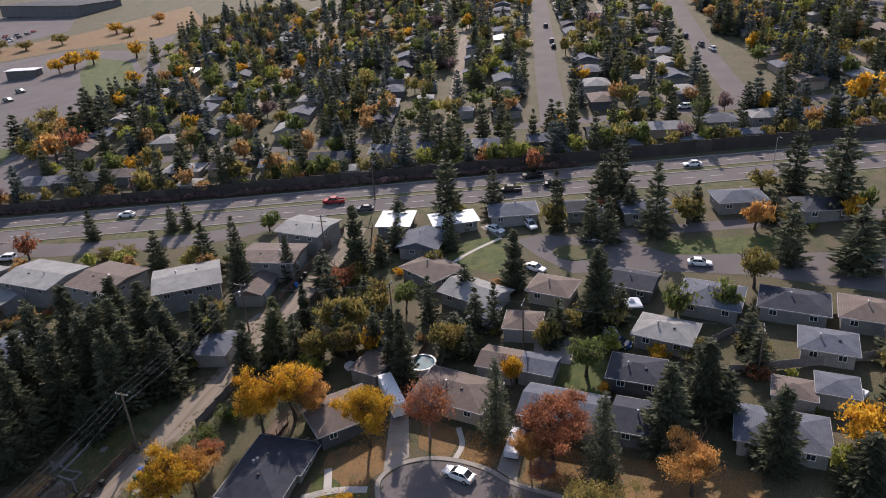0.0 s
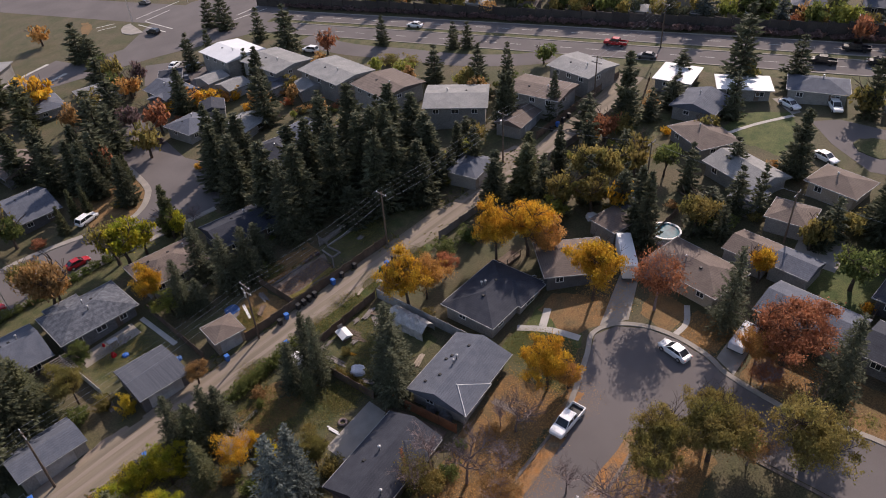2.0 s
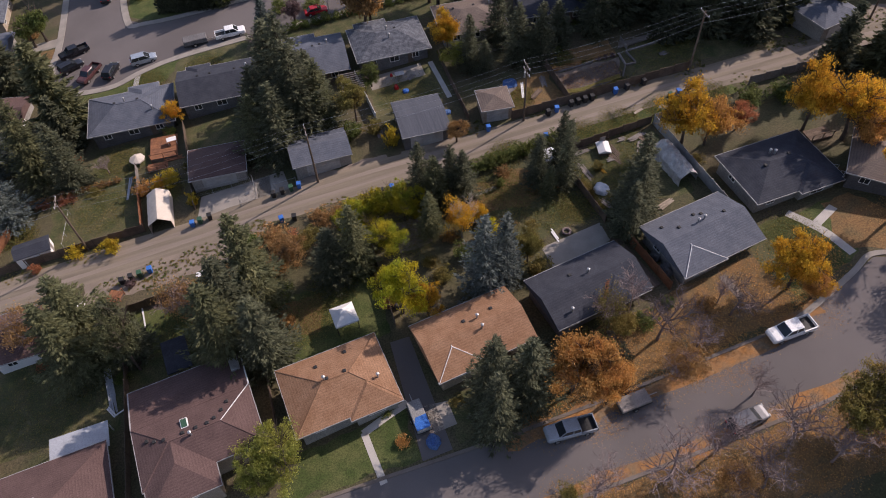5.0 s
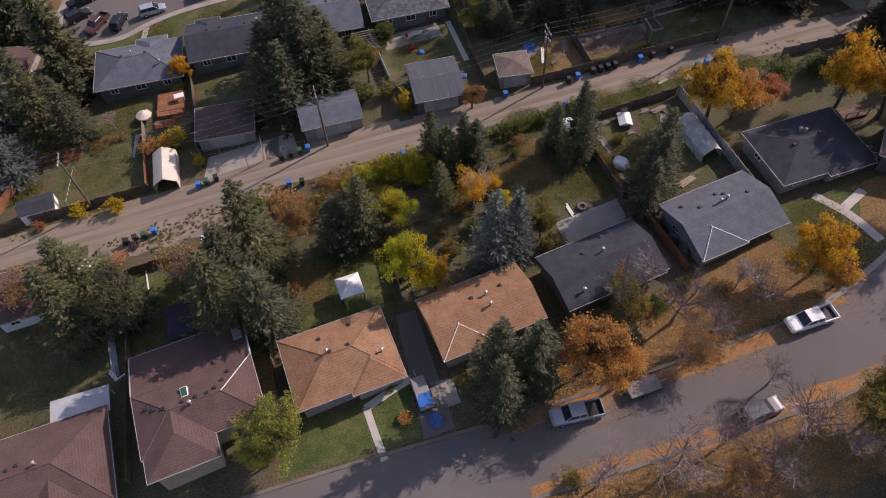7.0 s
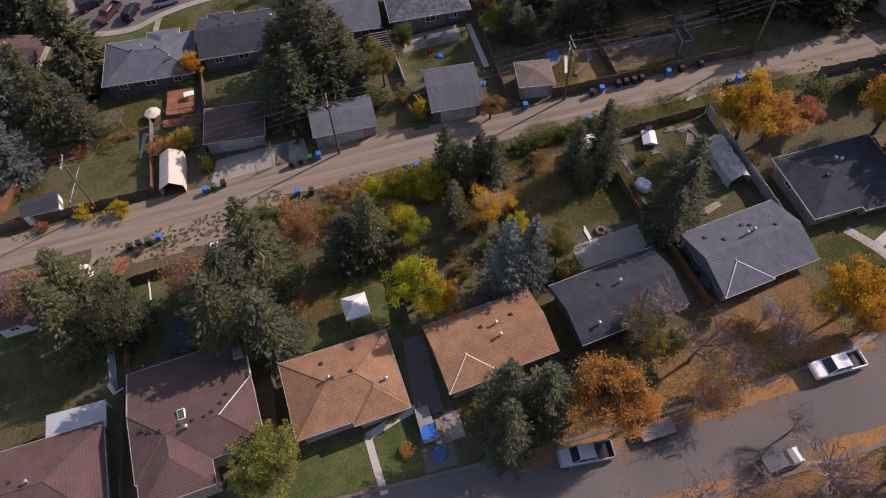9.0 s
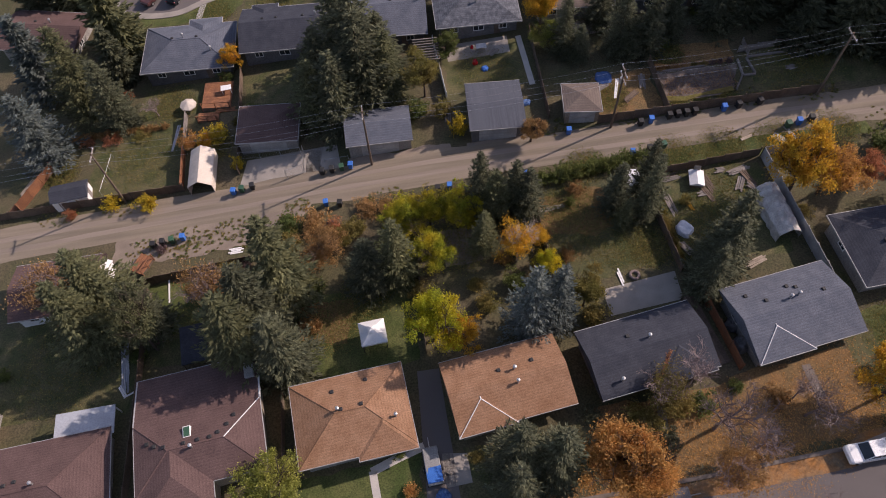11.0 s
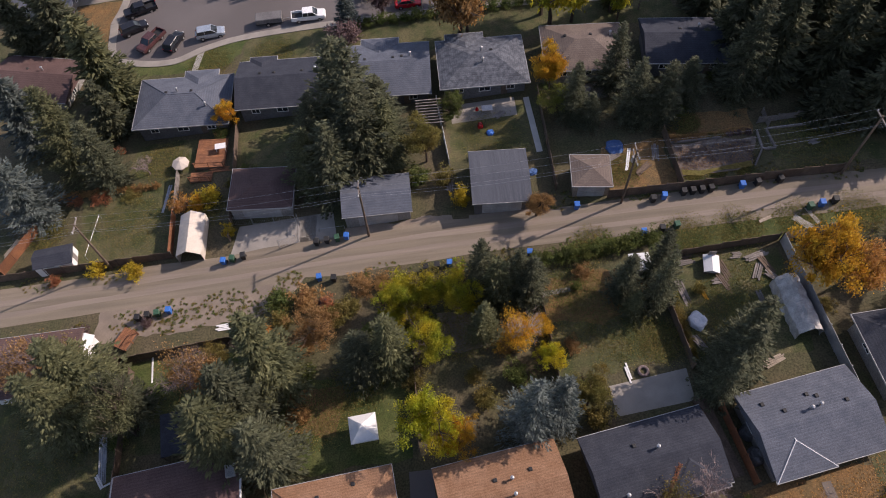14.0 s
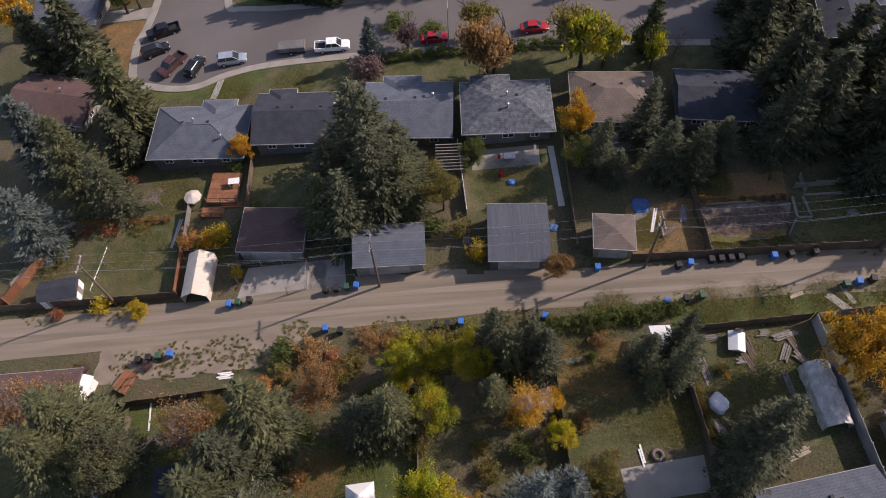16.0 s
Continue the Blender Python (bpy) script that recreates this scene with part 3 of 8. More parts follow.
SPRUCE = [spruce_crown(s) for s in (1, 2, 3, 4)]
SPRUCE_FAR = [spruce_crown(s, 14, 9, 17, 3.1, flat=0.9) for s in (5, 6)]
SPRUCE_MID = [spruce_crown(s, 22, 12, 30, 2.1, flat=0.8) for s in (7, 8)]
LEAFY_SET = [leaf_crown(s) for s in (11, 12, 13, 14)]
MID_SET = [leaf_crown(s, 60, 60, 0.085, 0.12, 0.2) for s in (15, 16, 17)]
SPARSE_SET = [leaf_crown(s, 70, 70, 0.042, 0.13) for s in (21, 22)]
FAR_SET = [leaf_crown(s, 30, 20, 0.18, 0.14, 0.08) for s in (31, 32)]
PINE_SET = [leaf_crown(s, 130, 110, 0.036, 0.08, 0.14) for s in (18, 19)]
BUSH_SET = [leaf_crown(s, 45, 40, 0.085, 0.11, -0.25) for s in (41, 42, 43)]
LIMB_SET = [limb_mesh(s) for s in (51, 52, 53)]
LIMB_FAR_SET = [limb_mesh(s, 2) for s in (54, 55)]
TWIG_SET = [limb_mesh(s, 4, 0.85, 0.022, "trunk", 3, 0.5) for s in (61, 62)]
SPRUCE_TRUNK = bare_trunk(1)


def own(ob, material):
    ob.material_slots[0].link = "OBJECT"
    ob.material_slots[0].material = M[material]


COUNT = [0]


def plant(name, x, y, H, R, crown, trunk, leaf, bark="bark", label="", category="tree", group=""):
    COUNT[0] += 1
    k = COUNT[0]
    t = thing(name, x, y, (k * 137.5) % 360, label, category, group, dz=-0.12)
    t.scale = (R, R, H)
    if trunk:
        tr = part("trunk", trunk[k % len(trunk)], None, t)
        own(tr, bark)
    if crown:
        c = part("crown", crown[k % len(crown)], None, t)
        own(c, leaf)
    return t


def spruce(x, y, H, R, leaf="spruce", far=False):
    word = {"spruce": "dark green", "spruce_olive": "olive green", "spruce_blue": "blue-grey"}[leaf]
    size = "tall" if H > 9 else "small"
    return plant("spruce_tree", x, y, H, R * (1.4 if far else 1.1), SPRUCE_FAR if far else (SPRUCE if math.hypot(x, y - 20) < 75 else SPRUCE_MID), [SPRUCE_TRUNK], leaf, label=f"{size} {word} spruce with drooping boughs down to the ground", category="spruce tree")


def tree(x, y, H, R, leaf="gold", far=False):
    word = {"yellow": "bright yellow", "gold": "golden yellow", "orange": "orange", "rust": "rust red", "lime": "yellow-green", "citron": "bright yellow-green", "olive": "olive brown", "green_leaf": "green", "pale_green": "pale green", "purple": "dark purple", "straw": "withered brown"}[leaf]
    return plant("leafy_tree", x, y, H, R, FAR_SET if far else (LEAFY_SET if math.hypot(x, y - 20) < 75 else MID_SET), LIMB_FAR_SET if far or math.hypot(x, y - 20) > 75 else LIMB_SET, leaf, label=f"broadleaf tree with {word} autumn leaves on dark limbs")


def pine(x, y, H, R, leaf="spruce"):
    return plant("pine_tree", x, y, H, R, PINE_SET, LIMB_SET, leaf, label="tall broad pine with a rounded dark green crown", category="pine tree")


def thin_tree(x, y, H, R, leaf="straw", bark="bark_grey"):
    word = "white birch" if bark == "bark_birch" else "grey"
    return plant("thin_leaved_tree", x, y, H, R, SPARSE_SET, TWIG_SET, leaf, bark, label=f"half-bare {word} tree with few autumn leaves remaining")


def bare_tree(x, y, H, R, bark="bark_grey"):
    return plant("bare_tree", x, y, H, R, None, TWIG_SET, None, bark, label="leafless grey tree with fine twigs in autumn")


def bush(x, y, H, R, leaf="olive"):
    word = {"yellow": "bright yellow", "gold": "yellow", "orange": "orange", "rust": "rust red", "lime": "yellow-green", "citron": "bright yellow-green", "olive": "olive", "green_leaf": "green", "purple": "purple", "straw": "dry brown", "spruce": "dark green"}[leaf]
    return plant("bush", x, y, H, R, BUSH_SET, None, leaf, label=f"rounded {word} garden bush with uneven leaves", category="bush")

# ---- ground ----
def make_ground():
    bm = bmesh.new()
    rings = []
    for r in (0, 60, 150, 300, 500, 800, 1300, 2200, 4000):
        n = 1 if r == 0 else 48
        rings.append([bm.verts.new((60 + r * math.cos(2 * math.pi * k / n), 60 + r * math.sin(2 * math.pi * k / n), g(60 + r * math.cos(2 * math.pi * k / n), 60 + r * math.sin(2 * math.pi * k / n)))) for k in range(n)])
    for k in range(48):
        bm.faces.new((rings[0][0], rings[1][k], rings[1][(k + 1) % 48]))
    for a, b in zip(rings[1:], rings[2:]):
        for k in range(48):
            bm.faces.new((a[k], b[k], b[(k + 1) % 48], a[(k + 1) % 48]))
    return tagged(new("ground", mesh_of("ground", bm, "ground")), "hillside ground of dry grass and bare soil", "ground", kind="structure")


make_ground()

# lanes and streets
ribbon("road", ((-75, 58.5), (-50, 59), (-25, 60), (0, 60.8), (30, 60.7), (60, 60), (90, 58.2), (112, 58.5), (128, 60.5)), 5.6, 0.03, "gravel", "pale gravel back lane with wheel tracks", "lane", ragged=0.35)
for s in (-0.9, 0.9):
    ribbon("road", ((-75, 58.5 + s), (-50, 59 + s), (-25, 60 + s), (0, 60.8 + s), (30, 60.7 + s), (60, 60 + s), (90, 58.2 + s), (112, 58.5 + s)), 0.75, 0.036, "track", "worn wheel track in the gravel lane", "lane", ragged=0.12)
ribbon("road", ((-75, 9.5), (-45, 11), (-15, 12.8), (15, 13), (40, 13.8), (49, 14.6)), 8.4, 0.03, "asphalt", "grey asphalt residential street", "street")
sheet("road", [(44, 10.2), (50, 10.5), (52.5, 6), (53, -4), (53.5, -40), (63.5, -40), (62.5, -10), (61, -3.6), (61.2, 2), (62, 7.2), (63.3, 10.2), (64, 14.5), (63.5, 18.7), (61.5, 22.3), (58.5, 23.7), (55, 22.2), (48, 19.6), (44, 18.6)], 0.034, "asphalt", "grey asphalt corner bulb of the residential street", "street")
sheet("road", [(-42, 104), (-38, 101.8), (-32, 101), (-27, 103), (-20, 104.3), (-5, 104.3), (20, 103), (45, 99.5), (50, 100), (55, 110), (52, 122), (56, 150), (47, 150), (43, 130), (41.6, 119), (39.5, 114.6), (36.5, 111.6), (33, 110.6), (27, 112.6), (13, 116.5), (-10, 116.5), (-25.5, 117.5), (-30, 121.5), (-31, 150), (-41, 150), (-42, 120), (-43.3, 112)], 0.03, "asphalt", "grey asphalt street with parked cars", "street")


def kerb(pts, width=0.4, material="kerb"):
    ribbon("kerb", pts, width, 0.11, material, "pale concrete kerb along the street", "kerb", height=0.2)


kerb(((44, 18.9), (48, 20), (55, 22.6), (58.5, 24.1), (61.8, 22.6), (63.9, 18.8), (64.4, 14.5), (63.7, 10), (62.4, 7), (61.6, 2), (61.4, -3.6), (62.9, -10), (63.9, -40)), 0.7, "concrete")
kerb(((-75, 14), (-45, 15.4), (-15, 17.1), (15, 17.3), (44, 18.9)))
kerb(((-75, 5), (-45, 6.6), (-15, 8.5), (15, 8.7), (40, 9.5), (49.5, 10), (52, 6), (52.6, -4), (53, -40)))
kerb(((-43.6, 112), (-42.4, 104), (-38, 101.4), (-32, 100.6), (-27, 102.6), (-20, 103.9), (-5, 103.9), (20, 102.6), (45, 99.1)), 1.3, "concrete")
kerb(((-43.6, 112), (-42.3, 120), (-41.4, 150)), 1.3, "concrete")
kerb(((42.6, 130), (41.2, 119.2), (39.2, 115), (36.2, 112), (33, 111), (27, 113), (13, 116.9), (-10, 116.9), (-25.5, 117.9), (-29.6, 121.7), (-30.6, 150)), 1.3, "concrete")

# ---- houses by the lane ----
house(-39.2, 24.6, 16, 11, 6, "roof_maroon", "siding", wings=(("s", 2, 8, 2.5),), vents=((-2, 1, "box"), (-1, 1.2, "box"), (1, 0.5, "pipe")), caps="roof_maroon", label="bungalow with a maroon shingle roof and pale siding")
ribbon("road", ((3.9, 116.6), (3.9, 124), (1.6, 149), (-2.5, 179), (-6, 205)), 4.2, 0.036, "asphalt", "worn paved back lane leading off the street", "lane", ragged=0.3)
maroon_house = house(-21.0, 26.5, 13.0, 7.4, 8, "roof_maroon", "stucco", he=4.6, wings=(("s", -2.6, 7.4, 2.6),), vents=((-5.0, 1.4, "box"), (-4.2, 0.9, "box"), (-3.2, 0.5, "box"), (-1.2, 0.4, "box"), (0.2, 0.4, "box"), (1.4, 0.4, "box"), (2.2, 0.7, "box"), (3.1, 1.4, "box"), (3.8, 2.3, "box"), (-0.4, -0.2, "pipe")), caps="roof_maroon", label="bungalow with a long maroon shingle roof, white trim and a skylight")


def rear_roof(h, a, b, he, reach, pitch, roof, wall):
    """The back slope of a house carried on over a rear room, with walls under it and pale edge boards."""
    lo = he - pitch * reach
    bm = bmesh.new()
    top = [bm.verts.new(p) for p in ((-a, b - 0.2, he + 0.1), (a, b - 0.2, he + 0.1), (a, b + reach, lo), (-a, b + reach, lo))]
    low = [bm.verts.new((v.co.x, v.co.y, v.co.z - 0.18)) for v in top]
    bm.faces.new(top)
    bm.faces.new(low[::-1])
    for k in range(4):
        bm.faces.new((low[k], low[(k + 1) % 4], top[(k + 1) % 4], top[k]))
    bmesh.ops.recalc_face_normals(bm, faces=bm.faces)
    part("rear_roof", bm, roof, h)
    bm = bmesh.new()
    v = [bm.verts.new((sx * (a - 0.5), y, z)) for sx in (-1, 1) for y, z in ((b - 0.7, -1.6), (b + reach - 0.5, -1.6), (b + reach - 0.5, lo - 0.03), (b - 0.7, he - 0.05))]
    for f in ((0, 1, 2, 3), (7, 6, 5, 4), (0, 4, 5, 1), (1, 5, 6, 2), (2, 6, 7, 3), (3, 7, 4, 0)):
        bm.faces.new([v[k] for k in f])
    bmesh.ops.recalc_face_normals(bm, faces=bm.faces)
    part("rear_wall", bm, wall, h)
    for sx in (-1, 1):
        bm = bmesh.new()
        v = [bm.verts.new((sx * a + dx, y, z + dz)) for dx in (-0.07, 0.07) for y, z in ((b, he), (b + reach, lo)) for dz in (-0.2, 0.06)]
        for f in ((0, 1, 3, 2), (4, 6, 7, 5), (0, 4, 5, 1), (2, 3, 7, 6), (1, 5, 7, 3), (0, 2, 6, 4)):
            bm.faces.new([v[k] for k in f])
        bmesh.ops.recalc_face_normals(bm, faces=bm.faces)
        part("edge_board", bm, "white" if sx > 0 else "trim", h)
    part("gutter", boxed(-a, b + reach + 0.003, lo - 0.16, a, b + reach + 0.06, lo + 0.02), "trim", h)


rear_roof(maroon_house, 6.5, 3.7, 4.6, 5.6, 0.26, "roof_maroon", "stucco")
part("ridge_cap", tubed(((6.5, 3.7, 4.62), (2.8, 0, 5.84), 0.05, 0.05), n=5), "white", maroon_house, "white metal hip edge")
house(-5.6, 28.15, 12.0, 8.9, 7, "roof_tan", "siding", he=3.1, wings=(("s", 3.0, 6.0, 0.5),), vents=((-1.2, 0.3, "pipe"), (-0.9, 0.3, "box"), (1.2, 0.4, "box"), (-1.6, 2.6, "box"), (2.0, 3.2, "box"), (4.4, -1.4, "pipe")), caps="roof_tan", label="bungalow with a tan shingle hip roof")
house(10.6, 29.2, 12.5, 8.0, 9, "roof_tan", "stucco", he=2.9, gable=True, wings=(("s", -3.2, 6.1, 0.25, "caps"),), vents=((1.0, 0.9, "pipe"), (0.9, -0.6, "pipe"), (-0.6, 1.2, "box"), (3.0, 1.4, "box")), caps="roof_tan", label="bungalow with a tan shingle gable roof and white hip edges")
house(25.4, 30.9, 12.9, 7.8, 10, "roof_dark", "siding_dark", he=2.4, gable=True, wings=(("s", 2.9, 6.2, 0.3),), vents=((-1.6, 1.6, "box"), (0.4, 0.8, "pipe"), (-3.9, -2.6, "pipe")), label="bungalow with a charcoal shingle roof")
house(41.2, 33.0, 12.2, 8.7, 10, "roof_grey", "siding", he=2.1, gable=True, wings=(("s", -3.0, 6.2, 0.25, "caps"),), vents=((-0.2, 0.9, "pipe"), (0.8, 1.0, "pipe"), (-2.6, 1.4, "box"), (0.4, 2.4, "box"), (1.2, 2.0, "box"), (3.6, 0.8, "box"), (-4.2, 2.6, "box")), label="bungalow with a blue-grey shingle roof")
house(55.2, 39.1, 12.8, 9.2, 4, "roof_dark", "siding", he=2.2, wings=(("s", 2.8, 6.4, 0.6),), vents=((-0.6, 1.6, "pipe"), (-0.2, 1.2, "pipe"), (-2.6, -0.2, "box"), (1.2, 0.3, "box")), label="bungalow with a charcoal hip roof")
house(-28.0, 88.7, 13.6, 9.6, -1, "roof_grey", "siding_dark", wings=(("n", -2.0, 5.0, 1.2),), vents=((-2.2, 0.6, "box"), (-0.6, 0.7, "pipe"), (1.4, 0.6, "box"), (3.6, -2, "pipe")), label="bungalow with a grey shingle roof and pale siding", caps="roof_grey")
house(-13.6, 89.6, 13.0, 9.4, -1, "roof_dark", "siding_dark", gable=True, wings=(("n", 3.0, 4.0, 0.8),), vents=((-3, 0.8, "box"), (-1, 0.8, "box"), (3, 0.8, "box"), (5, 0.6, "pipe")), label="bungalow with a dark blue-grey shingle roof")
house(1.6, 89.2, 12.4, 10.2, -2, "roof_grey", "siding_dark", gable=True, wings=(("n", 1.0, 5.5, 1.2),), vents=((-3, 0.6, "box"), (1, 0.8, "box"), (2.2, 1, "box"), (3.4, 1, "pipe")), label="bungalow with a grey shingle roof under tall spruces")
house(15.0, 88.0, 12.4, 9.4, 0, "roof_slate", "siding_dark", wings=(("n", 2.0, 5.5, 1.2),), vents=((0, 0.8, "pipe"), (1.4, 0.8, "box"), (0, -1.2, "pipe")), label="bungalow with a mottled slate-blue shingle hip roof")
house(29.2, 88.0, 11.4, 9.0, -3, "roof_brown", "siding", vents=((-2.5, 1.2, "box"), (1, 1.2, "box"), (3.8, 1.4, "pipe")), label="bungalow with a brown shingle roof and pale walls")
house(43.0, 86.4, 12.0, 8.8, -6, "roof_dark", "siding_dark", gable=True, vents=((-1, 1, "box"), (1.5, 1.2, "pipe"), (4, 1.2, "pipe")), label="bungalow with a dark gable roof half in tree shade")
garage(-0.7, 67.3, 8.8, 6.0, 1, "roof_grey", "siding", label="grey-roofed double garage by the gravel lane")
garage(15.0, 67.7, 7.4, 8.2, -2, "roof_ribbed", "siding_dark", label="ribbed blue-grey roofed garage by the gravel lane", gable=True, pitch=0.14)
garage(26.2, 66.6, 4.9, 4.9, -6, "roof_brown", "stucco", label="small brown-roofed garage by the lane", gable=False)

# ---- houses to the east, along the corner street ----
E_HOUSES = (
    (67.9, 34.1, 10.4, 8.8, -42, "roof_brown", "siding_dark", "bungalow with a brown shingle hip roof by the corner"),
    (75.8, 18.5, 12.2, 8.4, 82, "roof_brown", "stucco", "bungalow with a brown hip roof behind a red-leaved tree"),
    (75.4, 2.2, 12.0, 8.0, 87, "roof_grey", "siding", "bungalow with a pale grey hip roof and a dark chimney"),
    (75.2, -9.4, 9.6, 8.0, 88, "roof_dark", "siding_dark", "bungalow with a dark grey roof beside a spruce"),
    (85.6, -7.0, 8.4, 7.2, 88, "roof_dark", "siding_dark", "dark grey house with a white-framed window"),
    (76.8, -26.3, 11.8, 8.2, 88, "roof_grey", "siding", "bungalow with a grey hip roof among spruces"),
    (97.6, -33.9, 8.4, 7.0, 85, "roof_grey", "siding", "pale house with a grey shingle roof"),
    (96.6, -10.5, 9.6, 7.6, 80, "roof_pale", "siding", "house with a pale grey roof beside a lawn"),
    (108.0, -17.2, 10.4, 9.4, 82, "roof_grey", "siding", "house with a grey roof and two skylights"),
    (108.2, -30.0, 11.0, 8.2, 84, "roof_dark", "siding", "long house with a dark grey roof and a rear deck"),
    (107.3, -41.0, 9.4, 8.4, 84, "roof_brown", "siding", "pale house with a brown roof"),
    (106.7, 9.9, 8.4, 7.4, 82, "roof_brown", "stucco", "brown brick house facing the turning circle"),
    (102.7, 23.6, 11.8, 8.2, 70, "roof_pale", "siding", "bungalow with a pale blue-grey hip roof"),
    (109.6, 34.6, 10.4, 8.4, 62, "roof_brown", "siding", "bungalow with a taupe hip roof"),
    (120.2, 40.6, 9.4, 9.0, 5, "roof_grey", "siding", "bungalow with a grey hip roof by the green lawn"),
    (131.0, 37.2, 10.6, 7.4, -60, "roof_white", "siding", "bungalow with a bright white metal roof"),
    (129.0, 50.3, 9.6, 8.0, 12, "roof_white", "siding", "bungalow with a dazzling white flat-pitched roof"),
    (136.6, 25.0, 11.2, 8.2, -70, "roof_grey", "siding", "bungalow with a grey-green roof and two driveways"),
    (139.8, 9.8, 8.4, 7.2, -74, "roof_dark", "siding", "small house with a dark hip roof beside the turning circle"),
    (141.0, -3.5, 11.0, 8.0, -72, "roof_grey", "siding", "long pale house with a grey roof"),
    (148.0, -22.0, 11.0, 8.0, -72, "roof_grey", "siding", "bungalow with a grey roof backing on the main road"),
    (146.0, -38.0, 11.0, 8.0, -72, "roof_dark", "siding", "bungalow with a dark roof beside an orange tree"),
    (111.0, -4.0, 8.4, 7.6, 80, "roof_dark", "siding_dark", "house with a blue-grey roof and a parasol behind it"),
    (-16.6, 134.6, 10, 12.6, 0, "roof_maroon", "stucco", "house with a dull maroon shingle roof behind a spruce hedge"),
    (-20.5, 171.0, 11, 10, 0, "roof_grey", "siding", "house with a grey roof among spruces"),
    (21.9, 130.2, 8.6, 12.4, 0, "roof_grey", "siding_dark", "house with a blue-grey gable roof by the lane"),
    (6.8, 157.0, 7.6, 8.6, 0, "roof_grey", "siding", "small house with a grey roof beside a lane"),
    (23.0, 165.0, 8.4, 11.6, 0, "roof_brown", "siding", "house with a taupe roof under trees"),
    (5.2, 175.0, 10, 9.5, 8, "roof_grey", "siding", "house with a grey roof beside the lane"),
    (59.1, 130.0, 8.4, 9, 8, "roof_grey", "siding", "house with a grey roof beside dark spruces"),
    (65.2, 119.1, 9.4, 7.4, 15, "roof_pale", "siding", "house with a pale roof among spruces"),
    (71.2, 104.4, 8.4, 7.4, 6, "roof_grey", "siding", "small house with a grey roof beside a spruce grove"),
    (62.9, 101.0, 12.6, 7.4, 84, "roof_dark", "siding", "house with a dark roof behind the spruce grove"),
    (54.7, 168.3, 12.4, 8.4, 84, "roof_pale", "siding", "house with a pale hip roof"),
    (44.0, 176.0, 10.4, 8.4, 84, "roof_grey", "siding", "house with a grey roof near the main road"),
    (-56.0, 120.5, 11, 8.5, -5, "roof_grey", "siding", "white-walled house with a grey roof beside a driveway"),
    (-52.5, 98.5, 13, 9, -12, "roof_maroon", "siding", "house with a red-brown roof among tall spruces"),
    (-41.4, 49.6, 10.4, 7.8, 3, "roof_maroon", "white", "maroon-roofed outbuilding with a white gable wall by the lane"),
    (-50.0, 31.0, 9.0, 9.0, 0, "roof_maroon", "siding", "house with a maroon roof seen past the fence"),
    (41.0, -8.5, 11.6, 9.0, 4, "roof_grey", "siding", "bungalow with a pale grey roof across the street"),
    (27.0, -9.8, 12, 9, 4, "roof_brown", "siding", "bungalow with a brown roof across the street"),
)
for hx, hy, hl, hw, hrot, hroof, hwall, hlabel in E_HOUSES:
    gab = int(abs(hx * 7 + hy * 3)) % 3 == 0 and hroof != "roof_white"
    house(hx, hy, hl, hw, hrot, hroof, hwall, he=2.5, gable=gab, pitch=0.14 if hroof == "roof_white" else 0.3, detail=1, vents=((-1.4, 0.9, "box"), (1.2, 0.8, "pipe")) if hx < 100 else ((0.6, 0.6, "pipe"),), label=hlabel, group="houses")
# two-storey fourplexes
APTS = ((85.6, 152.3, 13.0, 12.0, 90, "roof_white"), (87.6, 135.7, 14.6, 11.4, 92, "roof_pale"), (91.2, 116.8, 15.0, 11.4, 88, "roof_pale"), (92.4, 100.3, 12.0, 12.0, 85, "roof_brown"), (95.2, 82.2, 13.4, 11.6, -52, "roof_pale"), (106.8, 69.0, 12.6, 9.6, 100, "roof_brown"), (119.4, 67.5, 11.6, 10.2, 85, "roof_pale"))
for ax, ay, al, aw, arot, aroof in APTS:
    word = {"roof_white": "white", "roof_pale": "pale grey", "roof_brown": "taupe"}[aroof]
    house(ax, ay, al, aw, arot, aroof, "siding", he=4.6, pitch=0.13, gable=True, detail=2, vents=((-2, 1, "pipe"), (2, 1.5, "box")), label=f"two-storey pale fourplex with a low {word} gable roof", name="fourplex", category="apartment house", group="fourplexes by the service road")
for gx, gy, gl, gw, grot, groof in ((79.2, 34.0, 6.0, 5.4, -10, "roof_brown"), (84.2, 13.8, 6.6, 6.4, 86, "roof_brown"), (84.0, 7.6, 5.8, 5.6, 86, "roof_grey"), (85.4, -28.4, 6.0, 5.2, 86, "roof_brown"), (87.2, -34.0, 5.8, 5.6, 86, "roof_grey"), (95.0, 12.7, 6.4, 6.6, 6, "roof_brown"), (96.0, 19.9, 5.4, 5.0, 0, "roof_grey"), (79.2, 64.2, 8.0, 6.4, 12, "roof_grey"), (84.7, 131.5, 8.0, 6.8, 65, "roof_grey"), (86.0, 120.3, 7.0, 6.8, 65, "roof_pale"), (78.0, 96.0, 6, 6, 10, "roof_brown"), (-5.0, 127.8, 6.0, 5.6, -10, "roof_grey"), (71.0, 160.0, 7.0, 6.0, 60, "roof_dark"), (64.0, 150.0, 7, 6, 30, "roof_grey"), (98.0, 68.0, 9, 6, 10, "roof_brown"), (-15.6, 71.0, 8.4, 6.6, -3, "roof_maroon")):
    garage(gx, gy, gl, gw, grot, groof, "siding", gable=int(gx) % 2 == 0, label="detached garage with a shingle roof and pale walls")


